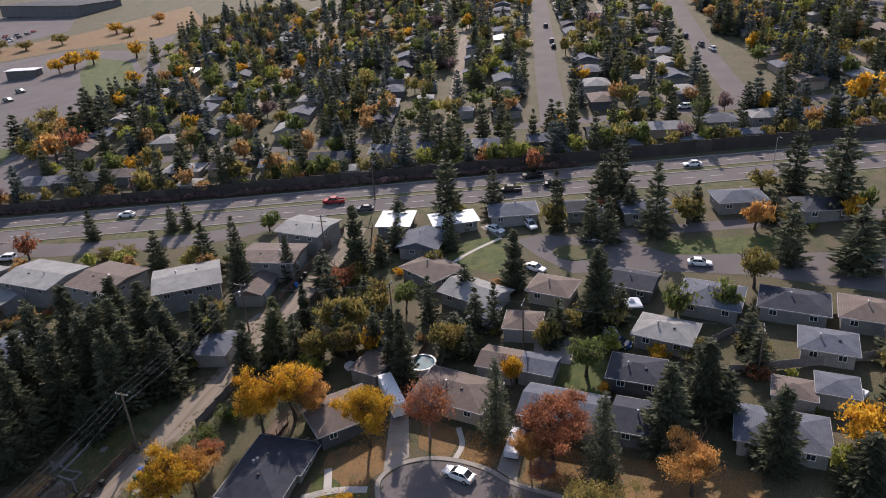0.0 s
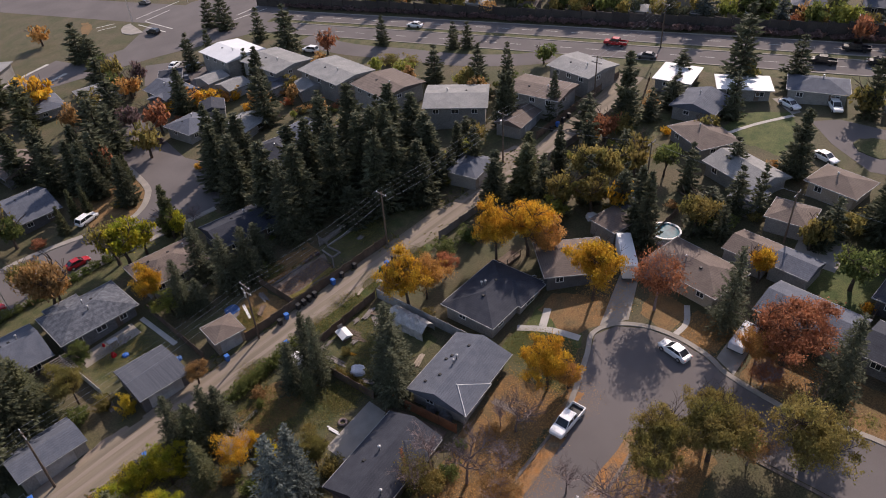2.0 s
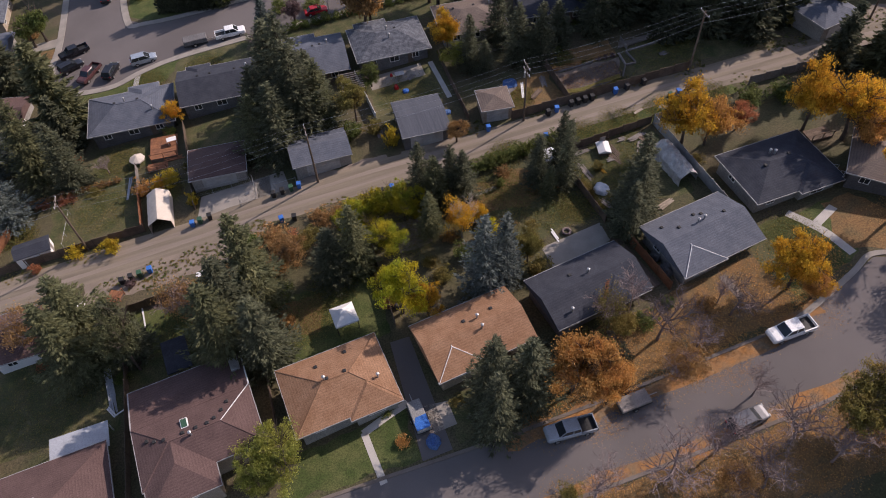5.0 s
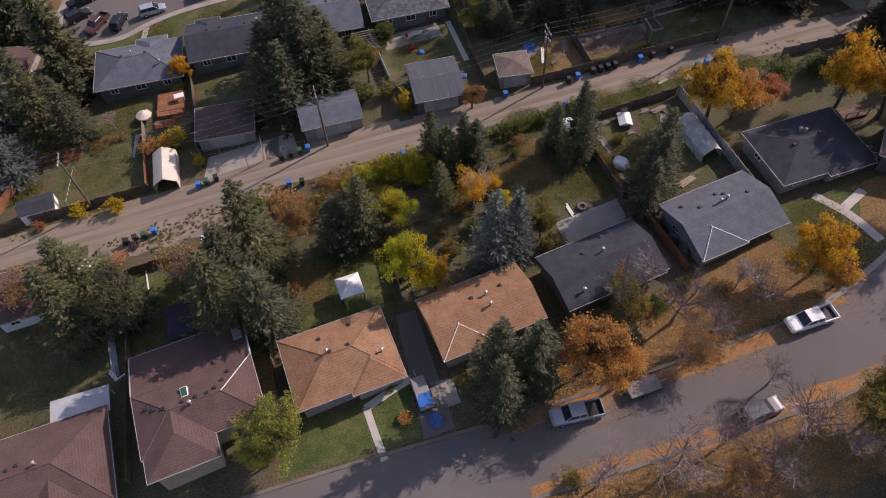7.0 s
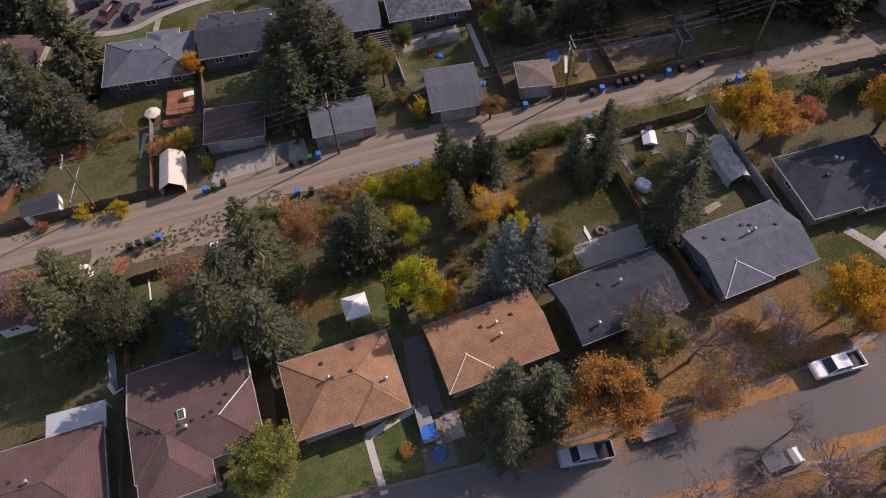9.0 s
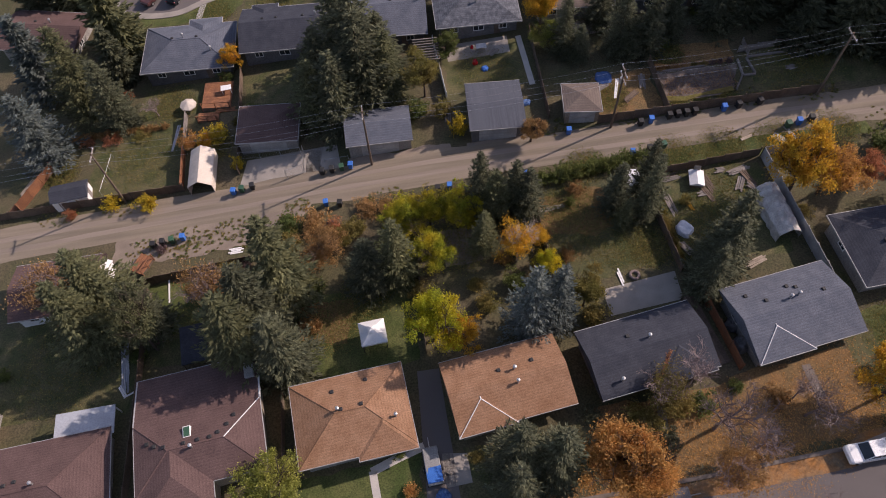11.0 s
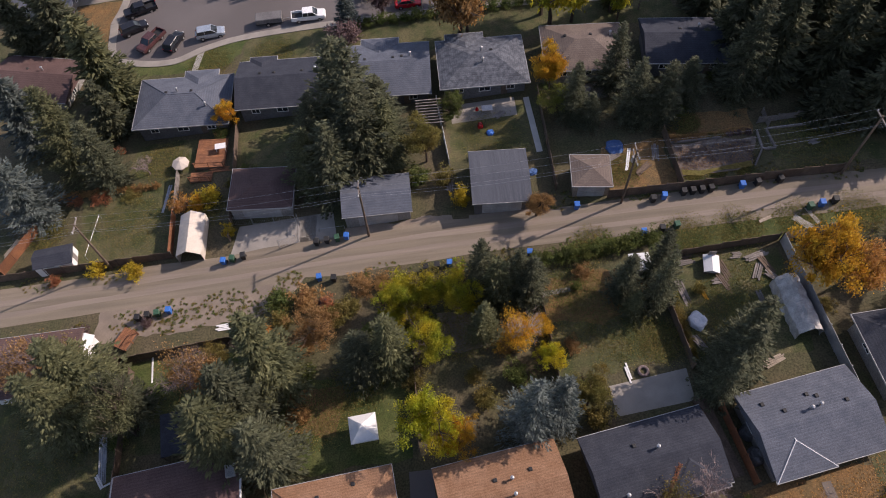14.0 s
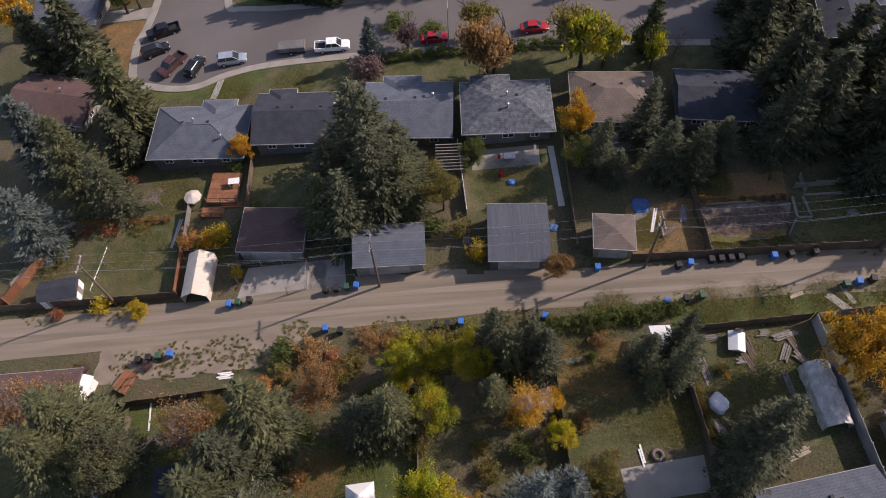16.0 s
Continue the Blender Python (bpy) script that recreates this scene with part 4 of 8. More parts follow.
# ---- vehicles ----
def loft(bm, rings):
    made = [[bm.verts.new(p) for p in r] for r in rings]
    n = len(made[0])
    for a, b in zip(made, made[1:]):
        for k in range(n):
            bm.faces.new((a[k], a[(k + 1) % n], b[(k + 1) % n], b[k]))
    bm.faces.new(made[0][::-1])
    bm.faces.new(made[-1])
    bmesh.ops.recalc_face_normals(bm, faces=bm.faces)


def ring(x, hw, z0, z1):
    return [(x, -hw * 0.94, z0), (x, -hw, z0 + (z1 - z0) * 0.45), (x, -hw * 0.93, z1 - 0.04), (x, -hw * 0.8, z1), (x, hw * 0.8, z1), (x, hw * 0.93, z1 - 0.04), (x, hw, z0 + (z1 - z0) * 0.45), (x, hw * 0.94, z0)]


CAR_SHAPES = {
    "sedan": dict(L=4.5, body=((-2.25, 0.72, 0.4, 0.78), (-2.1, 0.84, 0.28, 0.92), (-1.2, 0.89, 0.24, 0.95), (0.7, 0.9, 0.24, 0.93), (1.7, 0.87, 0.26, 0.84), (2.15, 0.78, 0.32, 0.7), (2.25, 0.66, 0.4, 0.6)), cabin=((-1.75, 0.7, 0.93), (-1.05, 0.62, 1.4), (0.25, 0.62, 1.42), (1.1, 0.72, 0.93))),
    "suv": dict(L=4.6, body=((-2.3, 0.78, 0.45, 1.0), (-2.15, 0.88, 0.34, 1.05), (0.8, 0.92, 0.3, 1.05), (1.8, 0.9, 0.34, 0.98), (2.2, 0.82, 0.4, 0.85), (2.3, 0.7, 0.48, 0.75)), cabin=((-2.2, 0.78, 1.03), (-1.85, 0.7, 1.65), (0.3, 0.7, 1.68), (1.15, 0.78, 1.04))),
    "pickup": dict(L=5.5, body=((-0.95, 0.93, 0.42, 1.12), (0.5, 0.95, 0.4, 1.12), (1.6, 0.95, 0.4, 1.12), (2.5, 0.93, 0.42, 1.08), (2.7, 0.86, 0.5, 0.98), (2.78, 0.74, 0.56, 0.86)), cabin=((-0.93, 0.8, 1.11), (-0.8, 0.72, 1.76), (0.75, 0.72, 1.78), (1.5, 0.8, 1.12))),
}


def car_meshes(kind):
    s = CAR_SHAPES[kind]
    bm = bmesh.new()
    loft(bm, [ring(*r) for r in s["body"]])
    if kind == "pickup":
        for q in ((-2.75, -0.95, 0.5, -0.96, 0.95, 0.72), (-2.75, -0.95, 0.72, -0.96, -0.83, 1.14), (-2.75, 0.83, 0.72, -0.96, 0.95, 1.14), (-2.78, -0.95, 0.55, -2.68, 0.95, 1.14)):
            box(bm, *q)
    body = mesh_of("body", bm, "white")
    bm = bmesh.new()
    c = s["cabin"]
    loft(bm, [[(c[0][0], -c[0][1], c[0][2]), (c[0][0], c[0][1], c[0][2]), (c[3][0], c[3][1], c[3][2]), (c[3][0], -c[3][1], c[3][2])], [(c[1][0], -c[1][1], c[1][2]), (c[1][0], c[1][1], c[1][2]), (c[2][0], c[2][1], c[2][2]), (c[2][0], -c[2][1], c[2][2])]])
    glass = mesh_of("cabin_glass", bm, "glass")
    bm = bmesh.new()
    x0, x1, w, z = c[1][0] - 0.04, c[2][0] + 0.06, c[1][1] + 0.03, c[1][2]
    box(bm, x0, -w, z - 0.03, x1, w, z + 0.05, 0.03)
    roof = mesh_of("roof", bm, "white")
    bm = bmesh.new()
    for side in (-1, 1):
        for i, j in ((0, 1), (3, 2)):
            tube(bm, (c[i][0], side * c[i][1], c[i][2]), (c[j][0], side * c[j][1], c[j][2]), 0.05, 0.05, 4)
        xm = (c[1][0] + c[2][0]) / 2
        tube(bm, (xm, side * (c[0][1] + 0.005), c[0][2]), (xm, side * (c[1][1] + 0.01), c[1][2]), 0.05, 0.05, 4)
    pillars = mesh_of("cabin_frame", bm, "white")
    return body, glass, roof, pillars


def wheel_mesh():
    return mesh_of("wheel", tubed(((0, -0.11, 0), (0, 0.11, 0), 0.34, 0.34), n=14), "tyre")


def rim_mesh():
    return mesh_of("rim", tubed(((0, -0.125, 0), (0, -0.11, 0), 0.2, 0.2), n=10), "metal")


PAINTS = {
    "white": mat("white_car_paint", (0.8, 0.8, 0.79), (0.77, 0.77, 0.76), 1, rough=0.25, bump=0, spec=0.5),
    "silver": mat("silver_car_paint", (0.42, 0.47, 0.52), (0.38, 0.43, 0.48), 1, rough=0.25, metal=0.4, bump=0, spec=0.5),
    "black": mat("black_car_paint", (0.012, 0.012, 0.016), (0.018, 0.018, 0.022), 1, rough=0.2, bump=0, spec=0.5),
    "maroon": mat("maroon_car_paint", (0.07, 0.03, 0.03), (0.09, 0.04, 0.04), 1, rough=0.25, bump=0, spec=0.5),
    "red": M["red"],
    "blue": mat("blue_car_paint", (0.03, 0.08, 0.2), (0.03, 0.07, 0.18), 1, rough=0.25, bump=0, spec=0.5),
    "grey": mat("grey_car_paint", (0.12, 0.12, 0.13), (0.1, 0.1, 0.11), 1, rough=0.25, metal=0.3, bump=0, spec=0.5),
}


def vehicle(kind, paint, x, y, rot, scale=1.0, what="parked on the street"):
    word = {"sedan": "saloon car", "suv": "SUV", "pickup": "pickup truck"}[kind]
    v = thing({"sedan": "car", "suv": "suv", "pickup": "pickup_truck"}[kind], x, y, rot, f"{paint} {word} {what}", "car" if kind != "pickup" else "truck", dz=0.03)
    v.scale = (scale, scale, scale)
    meshes = shared(("car", kind), lambda: car_meshes(kind))
    for nm, me in zip(("body", "cabin_glass", "roof", "cabin_frame"), meshes):
        o = part(nm, me, None, v)
        if nm != "cabin_glass":
            own_paint(o, PAINTS[paint])
    if kind == "pickup":
        part("bed_liner", shared("bed_liner", lambda: mesh_of("bed_liner", boxed(-2.66, -0.81, 0.73, -1.0, 0.81, 0.78), "dark")), None, v, "black load bed")
    L = CAR_SHAPES[kind]["L"]
    for sx in (-0.29, 0.31):
        for sy in (-1, 1):
            w = part("wheel", shared("wheel", wheel_mesh), None, v, at=pose(sx * L, sy * 0.84, 0.34, 0, 0, 0 if sy < 0 else 180))
            if math.hypot(x, y) < 150:
                part("rim", shared("rim", rim_mesh), None, w)
    for sy in (-0.62, 0.62) if math.hypot(x, y) < 190 else ():
        part("headlight", shared("headlight", lambda: mesh_of("headlight", boxed(-0.06, -0.16, -0.06, 0.06, 0.16, 0.06, 0.03), "white")), None, v, at=pose(L / 2 - 0.05, sy, 0.68 if kind == "sedan" else 0.82))
        part("tail_light", shared("tail_light", lambda: mesh_of("tail_light", boxed(-0.05, -0.14, -0.07, 0.05, 0.14, 0.07, 0.02), "red")), None, v, at=pose(-L / 2 + (0.02 if kind != "pickup" else -0.02), sy * 1.1, 0.78 if kind == "sedan" else 0.95))
    return v


def own_paint(ob, material):
    ob.material_slots[0].link = "OBJECT"
    ob.material_slots[0].material = material


vehicle("pickup", "white", 44.0, 18.1, 183)
vehicle("pickup", "silver", 16.9, 15.5, 178, what="under the overhanging autumn trees")
vehicle("suv", "grey", 34.2, 10.4, 8, what="behind bare trees by the kerb")
vehicle("sedan", "white", 61.6, 13.6, 78)
vehicle("suv", "silver", -26.4, 105.4, 8)
vehicle("suv", "black", -32.3, 104.6, 70, 0.98)
vehicle("pickup", "maroon", -36.2, 105.6, 238, 0.98)
vehicle("suv", "black", -39.6, 109.4, 28, 0.98)
vehicle("pickup", "black", -39.2, 113.9, 201, 0.98)
vehicle("pickup", "white", -10.5, 106.0, 3, 0.98)
vehicle("sedan", "red", 20.5, 105.6, 2, 0.95)
vehicle("sedan", "red", 5.4, 105.6, 3, 0.95)
vehicle("suv", "black", -33.5, 131.0, 88)
vehicle("suv", "white", 61.6, -15.0, 265)
vehicle("suv", "blue", 94.0, -3.2, 265, what="in a back yard")
vehicle("sedan", "white", 130.3, 27.4, 245, what="on a driveway")
vehicle("suv", "white", 133.2, 20.2, 215, what="on a driveway")
vehicle("sedan", "silver", 128.6, 6.0, 262, what="by the turning circle")
vehicle("sedan", "white", 115.5, 15.2, 250, what="by the turning circle")
vehicle("sedan", "white", 121.9, -15.0, 272)
for paint, kind, vx, vy in (("white", "sedan", 126.7, 126.1), ("black", "pickup", 159.3, 25.6), ("black", "pickup", 150.6, 29.2), ("black", "suv", 154.8, 19.7), ("white", "sedan", 169.5, -12.0), ("white", "suv", 101.8, 140.7), ("grey", "sedan", 99.9, 228.6), ("black", "suv", 87.0, 199.1), ("grey", "sedan", 137.0, 62.0), ("red", "pickup", 140.0, 72.0)):
    vehicle(kind, paint, vx, vy, 107, what="on the main road")
for paint, kind, vx, vy, vr in (("white", "sedan", 77.0, 169.0, 30), ("silver", "suv", 79.0, 163.0, 30), ("grey", "sedan", 74.0, 158.0, 60), ("white", "sedan", 8.5, 145.0, 80), ("white", "suv", 2.0, 158.0, 80), ("white", "suv", 27.8, 117.6, 20)):
    vehicle(kind, paint, vx, vy, vr, what="parked off the street")


def trailer(x, y, rot, l, w, h, material, label, name="trailer"):
    t = thing(name, x, y, rot, label, "trailer", dz=0.03)
    part("body", boxed(-l / 2, -w / 2, 0.45, l / 2, w / 2, h, 0.08), material, t)
    part("rim_frame", boxed(-l / 2 - 0.04, -w / 2 - 0.04, 0.4, l / 2 + 0.04, w / 2 + 0.04, 0.5), "dark", t)
    part("drawbar", tubed(((l / 2, 0, 0.45), (l / 2 + 1.1, 0, 0.42), 0.05, 0.05)), "metal", t)
    for sy in (-1, 1):
        wh = part("wheel", shared("wheel", wheel_mesh), None, t, at=pose(-0.2, sy * (w / 2 + 0.08), 0.34, 0, 0, 0 if sy < 0 else 180))
        part("rim", shared("rim", rim_mesh), None, wh)
    part("jack", tubed(((l / 2 + 0.9, 0, -0.05), (l / 2 + 0.9, 0, 0.6), 0.035, 0.035)), "metal", t)
    return t


trailer(-16.9, 106.6, 3, 4.2, 1.9, 1.35, "siding_dark", "dark box utility trailer hitched by the kerb")
trailer(24.4, 16.2, 5, 3.6, 1.7, 0.85, "wood_grey", "low flat utility trailer with leaves on it")
trailer(68.4, 7.6, 2, 5.4, 2.0, 1.5, "tarp", "covered boat trailer on a driveway beside a spruce")
trailer(73.5, 28.2, 39, 8.4, 2.2, 2.9, "white", "white travel trailer parked between two houses", "travel_trailer")
trailer(88.8, -36.2, 60, 4.0, 1.6, 1.1, "white", "white boat on a trailer beside a garage")
trailer(170.4, 53.4, 20, 7.0, 2.4, 2.9, "white", "white camper parked on a gravel pad behind the wall", "camper")
trailer(2.1, 22.4, 95, 3.8, 1.6, 1.0, "roof_pale", "grey utility trailer under a tarpaulin on the driveway")
sheet("blue_tarp", [(1.5, 20.6), (3.05, 20.75), (2.9, 22.3), (1.35, 22.15)], 1.06, "blue", "bright blue tarpaulin over the trailer load", "tarpaulin", kind="", thick=0.08)


# ---- poles and wires ----
def utility_pole(x, y, H, rot, transformer=False, arms=1):
    p = thing("utility_pole", x, y, rot, "weathered wooden utility pole with a crossarm by the lane", "utility pole", "poles along the lane")
    part("pole", tubed(((0, 0, -0.8), (0, 0, H), 0.17, 0.11), n=8), "wood", p)
    for k in range(arms):
        z = H - 0.35 - k * 1.1
        part("crossarm", boxed(-1.2, -0.06, z - 0.07, 1.2, 0.06, z + 0.07), "wood_grey", p)
        for ix in (-1.05, 0.0, 1.05):
            part("insulator", shared("insulator", lambda: mesh_of("insulator", tubed(((0, 0, 0), (0, 0, 0.22), 0.07, 0.04), n=6), "white")), None, p, at=pose(ix, 0, z + 0.07))
        part("brace", tubed(((-0.7, -0.07, z - 0.06), (0, -0.12, z - 0.7), 0.025, 0.025)), "metal", p)
    if transformer:
        part("transformer", tubed(((0.38, 0, H - 2.6), (0.38, 0, H - 1.7), 0.24, 0.24), n=10), "metal", p)
    return p


POLES = ((-75.0, 63.6), (-35.6, 63.2), (-2.0, 62.9), (29.5, 62.8), (56.0, 62.8), (86.0, 62.3), (113.4, 60.4), (143.0, 62.0), (168.0, 66.0))
PH = 10.4
for k, (px, py) in enumerate(POLES):
    utility_pole(px, py, PH, 90 if k < 7 else 70, transformer=k in (3, 5), arms=2 if k in (3, 6) else 1)


def wire(a, b, sag, r=0.014, label="thin overhead power cable between two poles"):
    bm = bmesh.new()
    A, B = Vector(a), Vector(b)
    side = (B - A).cross(Vector((0, 0, 1))).normalized()
    rows = []
    for k in range(13):
        s = k / 12
        q = A.lerp(B, s) - Vector((0, 0, sag * 4 * s * (1 - s)))
        rows.append([bm.verts.new(q + d) for d in (side * r, Vector((0, 0, r)), side * -r, Vector((0, 0, -r)))])
    for p, q in zip(rows, rows[1:]):
        for j in range(4):
            bm.faces.new((p[j], p[(j + 1) % 4], q[(j + 1) % 4], q[j]))
    return tagged(new("power_cable", mesh_of("power_cable", bm, "metal")), label, "cable", "cables along the lane")


for (ax, ay), (bx, by) in zip(POLES, POLES[1:]):
    for off, dz in ((-1.05, 0.2), (0.0, 0.2), (1.05, 0.2), (0.15, -1.8)):
        wire((ax, ay + off, g(ax, ay) + PH - 0.25 + dz), (bx, by + off, g(bx, by) + PH - 0.25 + dz), 0.7 if dz > 0 else 1.0, 0.009 if dz > 0 else 0.013)
utility_pole(90.7, 11.7, 9.0, 0)
utility_pole(92.5, 36.0, 9.0, 0)
wire((90.7, 11.7, g(90.7, 11.7) + 8.9), (92.5, 36.0, g(92.5, 36.0) + 8.9), 0.6)
wire((90.7, 11.7, g(90.7, 11.7) + 8.9), (90.0, -24.0, g(90, -24) + 9.0), 0.7)
utility_pole(90.0, -24.0, 9.0, 0)
wire((92.5, 36.0, g(92.5, 36.0) + 8.9), (86.0, 62.3, g(86, 62.3) + 9.0), 0.6)


def street_lamp(x, y, rot, H=8.0):
    p = thing("street_lamp", x, y, rot, "slender grey metal street lamp with a curved arm", "street lamp")
    part("pole", tubed(((0, 0, -0.3), (0, 0, H), 0.09, 0.06), ((0, 0, H), (0.9, 0, H + 0.45), 0.05, 0.045), ((0.9, 0, H + 0.45), (1.9, 0, H + 0.5), 0.045, 0.04), n=6), "metal", p)
    part("lamp_head", boxed(1.8, -0.12, H + 0.42, 2.4, 0.12, H + 0.56, 0.03), "siding_dark", p)
    return p


for lx, ly, lr in ((107.9, 214.0, 20), (88.8, 216.2, 20), (113.0, 205.0, 60), (131.0, 192.0, 200), (7.5, 103.0, 90), (172.0, 33.0, 200), (168.0, -30.0, 200), (128.0, 4.0, 180)):
    street_lamp(lx, ly, lr)


# ---- fences ----
def fence(x0, y0, x1, y1, h=1.7, material="wood", label="weathered board fence between two gardens"):
    L = math.hypot(x1 - x0, y1 - y0)
    n = max(1, round(L / 2.4))
    a = math.degrees(math.atan2(y1 - y0, x1 - x0))
    f = thing("fence", x0, y0, 0, label, "fence")
    step = L / n
    for k in range(n + 1):
        px, py = x0 + (x1 - x0) * k / n, y0 + (y1 - y0) * k / n
        dz = g(px, py) - g(x0, y0)
        o = part("post", shared(("post", h), lambda: mesh_of("post", boxed(-0.06, -0.06, -0.4, 0.06, 0.06, h + 0.12), material)), None, f, at=pose(px - x0, py - y0, dz))
        own(o, material)
        if k < n:
            def panel():
                bm = bmesh.new()
                m, outline = 12, []
                for i in range(m):
                    outline += [(i / m, -0.02), ((i + 0.8) / m, -0.02), ((i + 0.8) / m, 0.005), ((i + 1) / m, 0.005)]
                ringp = outline + [(1, 0.03), (0, 0.03)]
                lo, hi = [bm.verts.new((px, py, 0.03)) for px, py in ringp], [bm.verts.new((px, py, h)) for px, py in ringp]
                for i in range(len(ringp)):
                    j = (i + 1) % len(ringp)
                    bm.faces.new((lo[i], lo[j], hi[j], hi[i]))
                bm.faces.new(hi)
                bmesh.ops.recalc_face_normals(bm, faces=bm.faces)
                return mesh_of("panel", bm, material)
            o = part("panel", shared(("panel", h), panel), None, f, at=pose(px - x0, py - y0, dz, 0, 0, a) @ Matrix.Diagonal((step, 1, 1, 1)))
            own(o, material)
    return f


for fx0, fy0, fx1, fy1, fh, fm, fl in (
    (-75, 63.2, -27.4, 63.5, 1.6, "wood", "dark board fence along the gravel lane"),
    (-27.6, 63.6, -27.9, 70, 1.7, "cedar", "red cedar fence beside the canvas shelter"),
    (-27.9, 70, -28.2, 77, 1.4, "wood_grey", "grey board fence beside the lawn"),
    (-32, 49.4, -17.7, 50.5, 1.7, "wood", "brown board fence above the small lawn"),
    (-50.2, 64.3, -46.9, 70.8, 1.8, "cedar", "orange-stained cedar fence beside the shed"),
    (28.0, 63.8, 56, 63.2, 1.7, "wood", "dark board fence along the garden plot"),
    (37.0, 73.0, 37.1, 64.0, 1.5, "wood", "board fence beside the vegetable plot"),
    (50.1, 74, 50.1, 71.6, 0.9, "wood_grey", "low pale fence at the end of the plot"),
    (49.0, 72.4, 66.0, 72.6, 1.2, "wood_grey", "pale fence along a shaded lawn"),
    (46.0, 54.6, 47.4, 33.4, 1.8, "trim", "tall pale grey board fence between two yards"),
    (32.4, 54.2, 45.8, 54.8, 1.5, "wood", "brown board fence at the top of the yard"),
    (46.0, 54.6, 54.0, 55.2, 1.8, "wood_grey", "grey board fence along the lane verge"),
    (33.3, 38.4, 34.8, 28.0, 1.7, "cedar", "reddish board fence between two houses"),
    (31.0, 54.0, 32.2, 40.4, 1.5, "wood", "overgrown board fence between two gardens"),
    (8.2, 84, 9.0, 72.4, 1.4, "white", "white-capped fence between two lawns"),
    (-20.4, 84, -20.0, 64.8, 1.6, "wood", "shaded board fence between two yards"),
    (22.2, 83, 22.0, 66, 1.5, "wood", "board fence between two yards"),
    (-8.0, 83, -7.4, 70.5, 1.5, "wood", "board fence under spruces"),
    (-30.2, 48.0, -30.0, 22.0, 1.6, "wood", "board fence between two houses"),
    (-13.6, 38.0, -13.2, 22.0, 1.6, "wood", "dark fence beside the bungalow"),
    (2.8, 56.0, 2.6, 35.0, 1.5, "wood", "board fence through the trees"),
    (17.6, 55.0, 18.2, 36.0, 1.5, "wood", "board fence through the trees"),
    (96.0, 62.0, 126.0, 62.4, 1.7, "wood", "dark board fence along the lane"),
    (62.0, 56.4, 120.0, 54.4, 1.6, "wood_grey", "grey board fence along the lane"),
    (80.0, 28.0, 92.0, 28.0, 1.6, "wood", "board fence between back yards"),
    (78.0, -3.9, 92.0, -3.4, 1.6, "wood", "board fence between back yards"),
    (92.0, -13.0, 104.0, -23.6, 1.6, "wood_grey", "grey fence between back yards"),
    (98.0, -42.0, 90.0, -20.0, 1.6, "wood_grey", "grey fence along a back lane"),
    (118.0, 52.0, 128.0, 56.0, 1.6, "wood", "dark board fence behind the white-roofed house"),
):
    fence(fx0, fy0, fx1, fy1, fh, fm, fl)


# ---- bins and yard things ----
def bin_cart(x, y, rot, colour):
    b = thing("wheelie_bin", x, y, rot, f"{colour} plastic wheelie bin at the edge of the lane", "bin", "wheelie bins along the lane", dz=0.03)

    def body():
        bm = bmesh.new()
        loft(bm, [[(-0.24, -0.26, 0.06), (0.24, -0.26, 0.06), (0.24, 0.26, 0.06), (-0.24, 0.26, 0.06)], [(-0.3, -0.34, 1.0), (0.3, -0.34, 1.0), (0.3, 0.34, 1.0), (-0.3, 0.34, 1.0)]])
        return mesh_of("body", bm, "dark")

    m = {"blue": "blue", "black": "dark", "green": "green"}[colour]
    own(part("body", shared("bin_body", body), None, b), m)
    own(part("lid", shared("bin_lid", lambda: mesh_of("lid", boxed(-0.33, -0.38, 1.0, 0.33, 0.36, 1.08, 0.03), "dark")), None, b), m)
    for sx in (-0.26, 0.26):
        part("wheel", shared("bin_wheel", lambda: mesh_of("wheel", tubed(((-0.04, 0, 0), (0.04, 0, 0), 0.12, 0.12), n=8), "tyre")), None, b, at=pose(sx, 0.3, 0.12))
    return b


for bx, by, bc in ((-20.5, 61.6, "blue"), (-19.4, 61.8, "green"), (-18.0, 62.0, "black"), (-30.6, 55.0, "black"), (-29.4, 55.2, "black"), (-28.2, 55.3, "green"), (-26.8, 55.5, "blue"), (-8.2, 57.4, "blue"), (-6.4, 57.0, "black"), (4.8, 56.8, "black"), (6.2, 56.9, "black"), (7.7, 57.0, "blue"), (16.2, 56.9, "black"), (17.3, 57.0, "blue"), (31.0, 57.8, "blue"), (33.2, 58.0, "black"), (35.0, 58.2, "green"), (33.2, 62.4, "black"), (34.6, 62.6, "blue"), (37.0, 62.8, "black"), (38.1, 62.8, "black"), (39.2, 62.8, "black"), (40.3, 62.8, "black"), (44.0, 62.7, "blue"), (45.9, 62.8, "black"), (48.6, 62.8, "black"), (50.6, 58.4, "green"), (52.0, 58.6, "blue"), (53.6, 58.8, "black"), (-8.6, 62.6, "black"), (-7.3, 62.7, "black"), (-6.0, 62.8, "green"), (-4.8, 62.9, "blue"), (100.0, 61.2, "black"), (102.0, 61.3, "blue"), (104.0, 61.4, "black"), (106.0, 61.4, "black"), (24.0, 62.9, "blue")):
    bin_cart(bx, by, (bx * 37) % 20 - 10, bc)


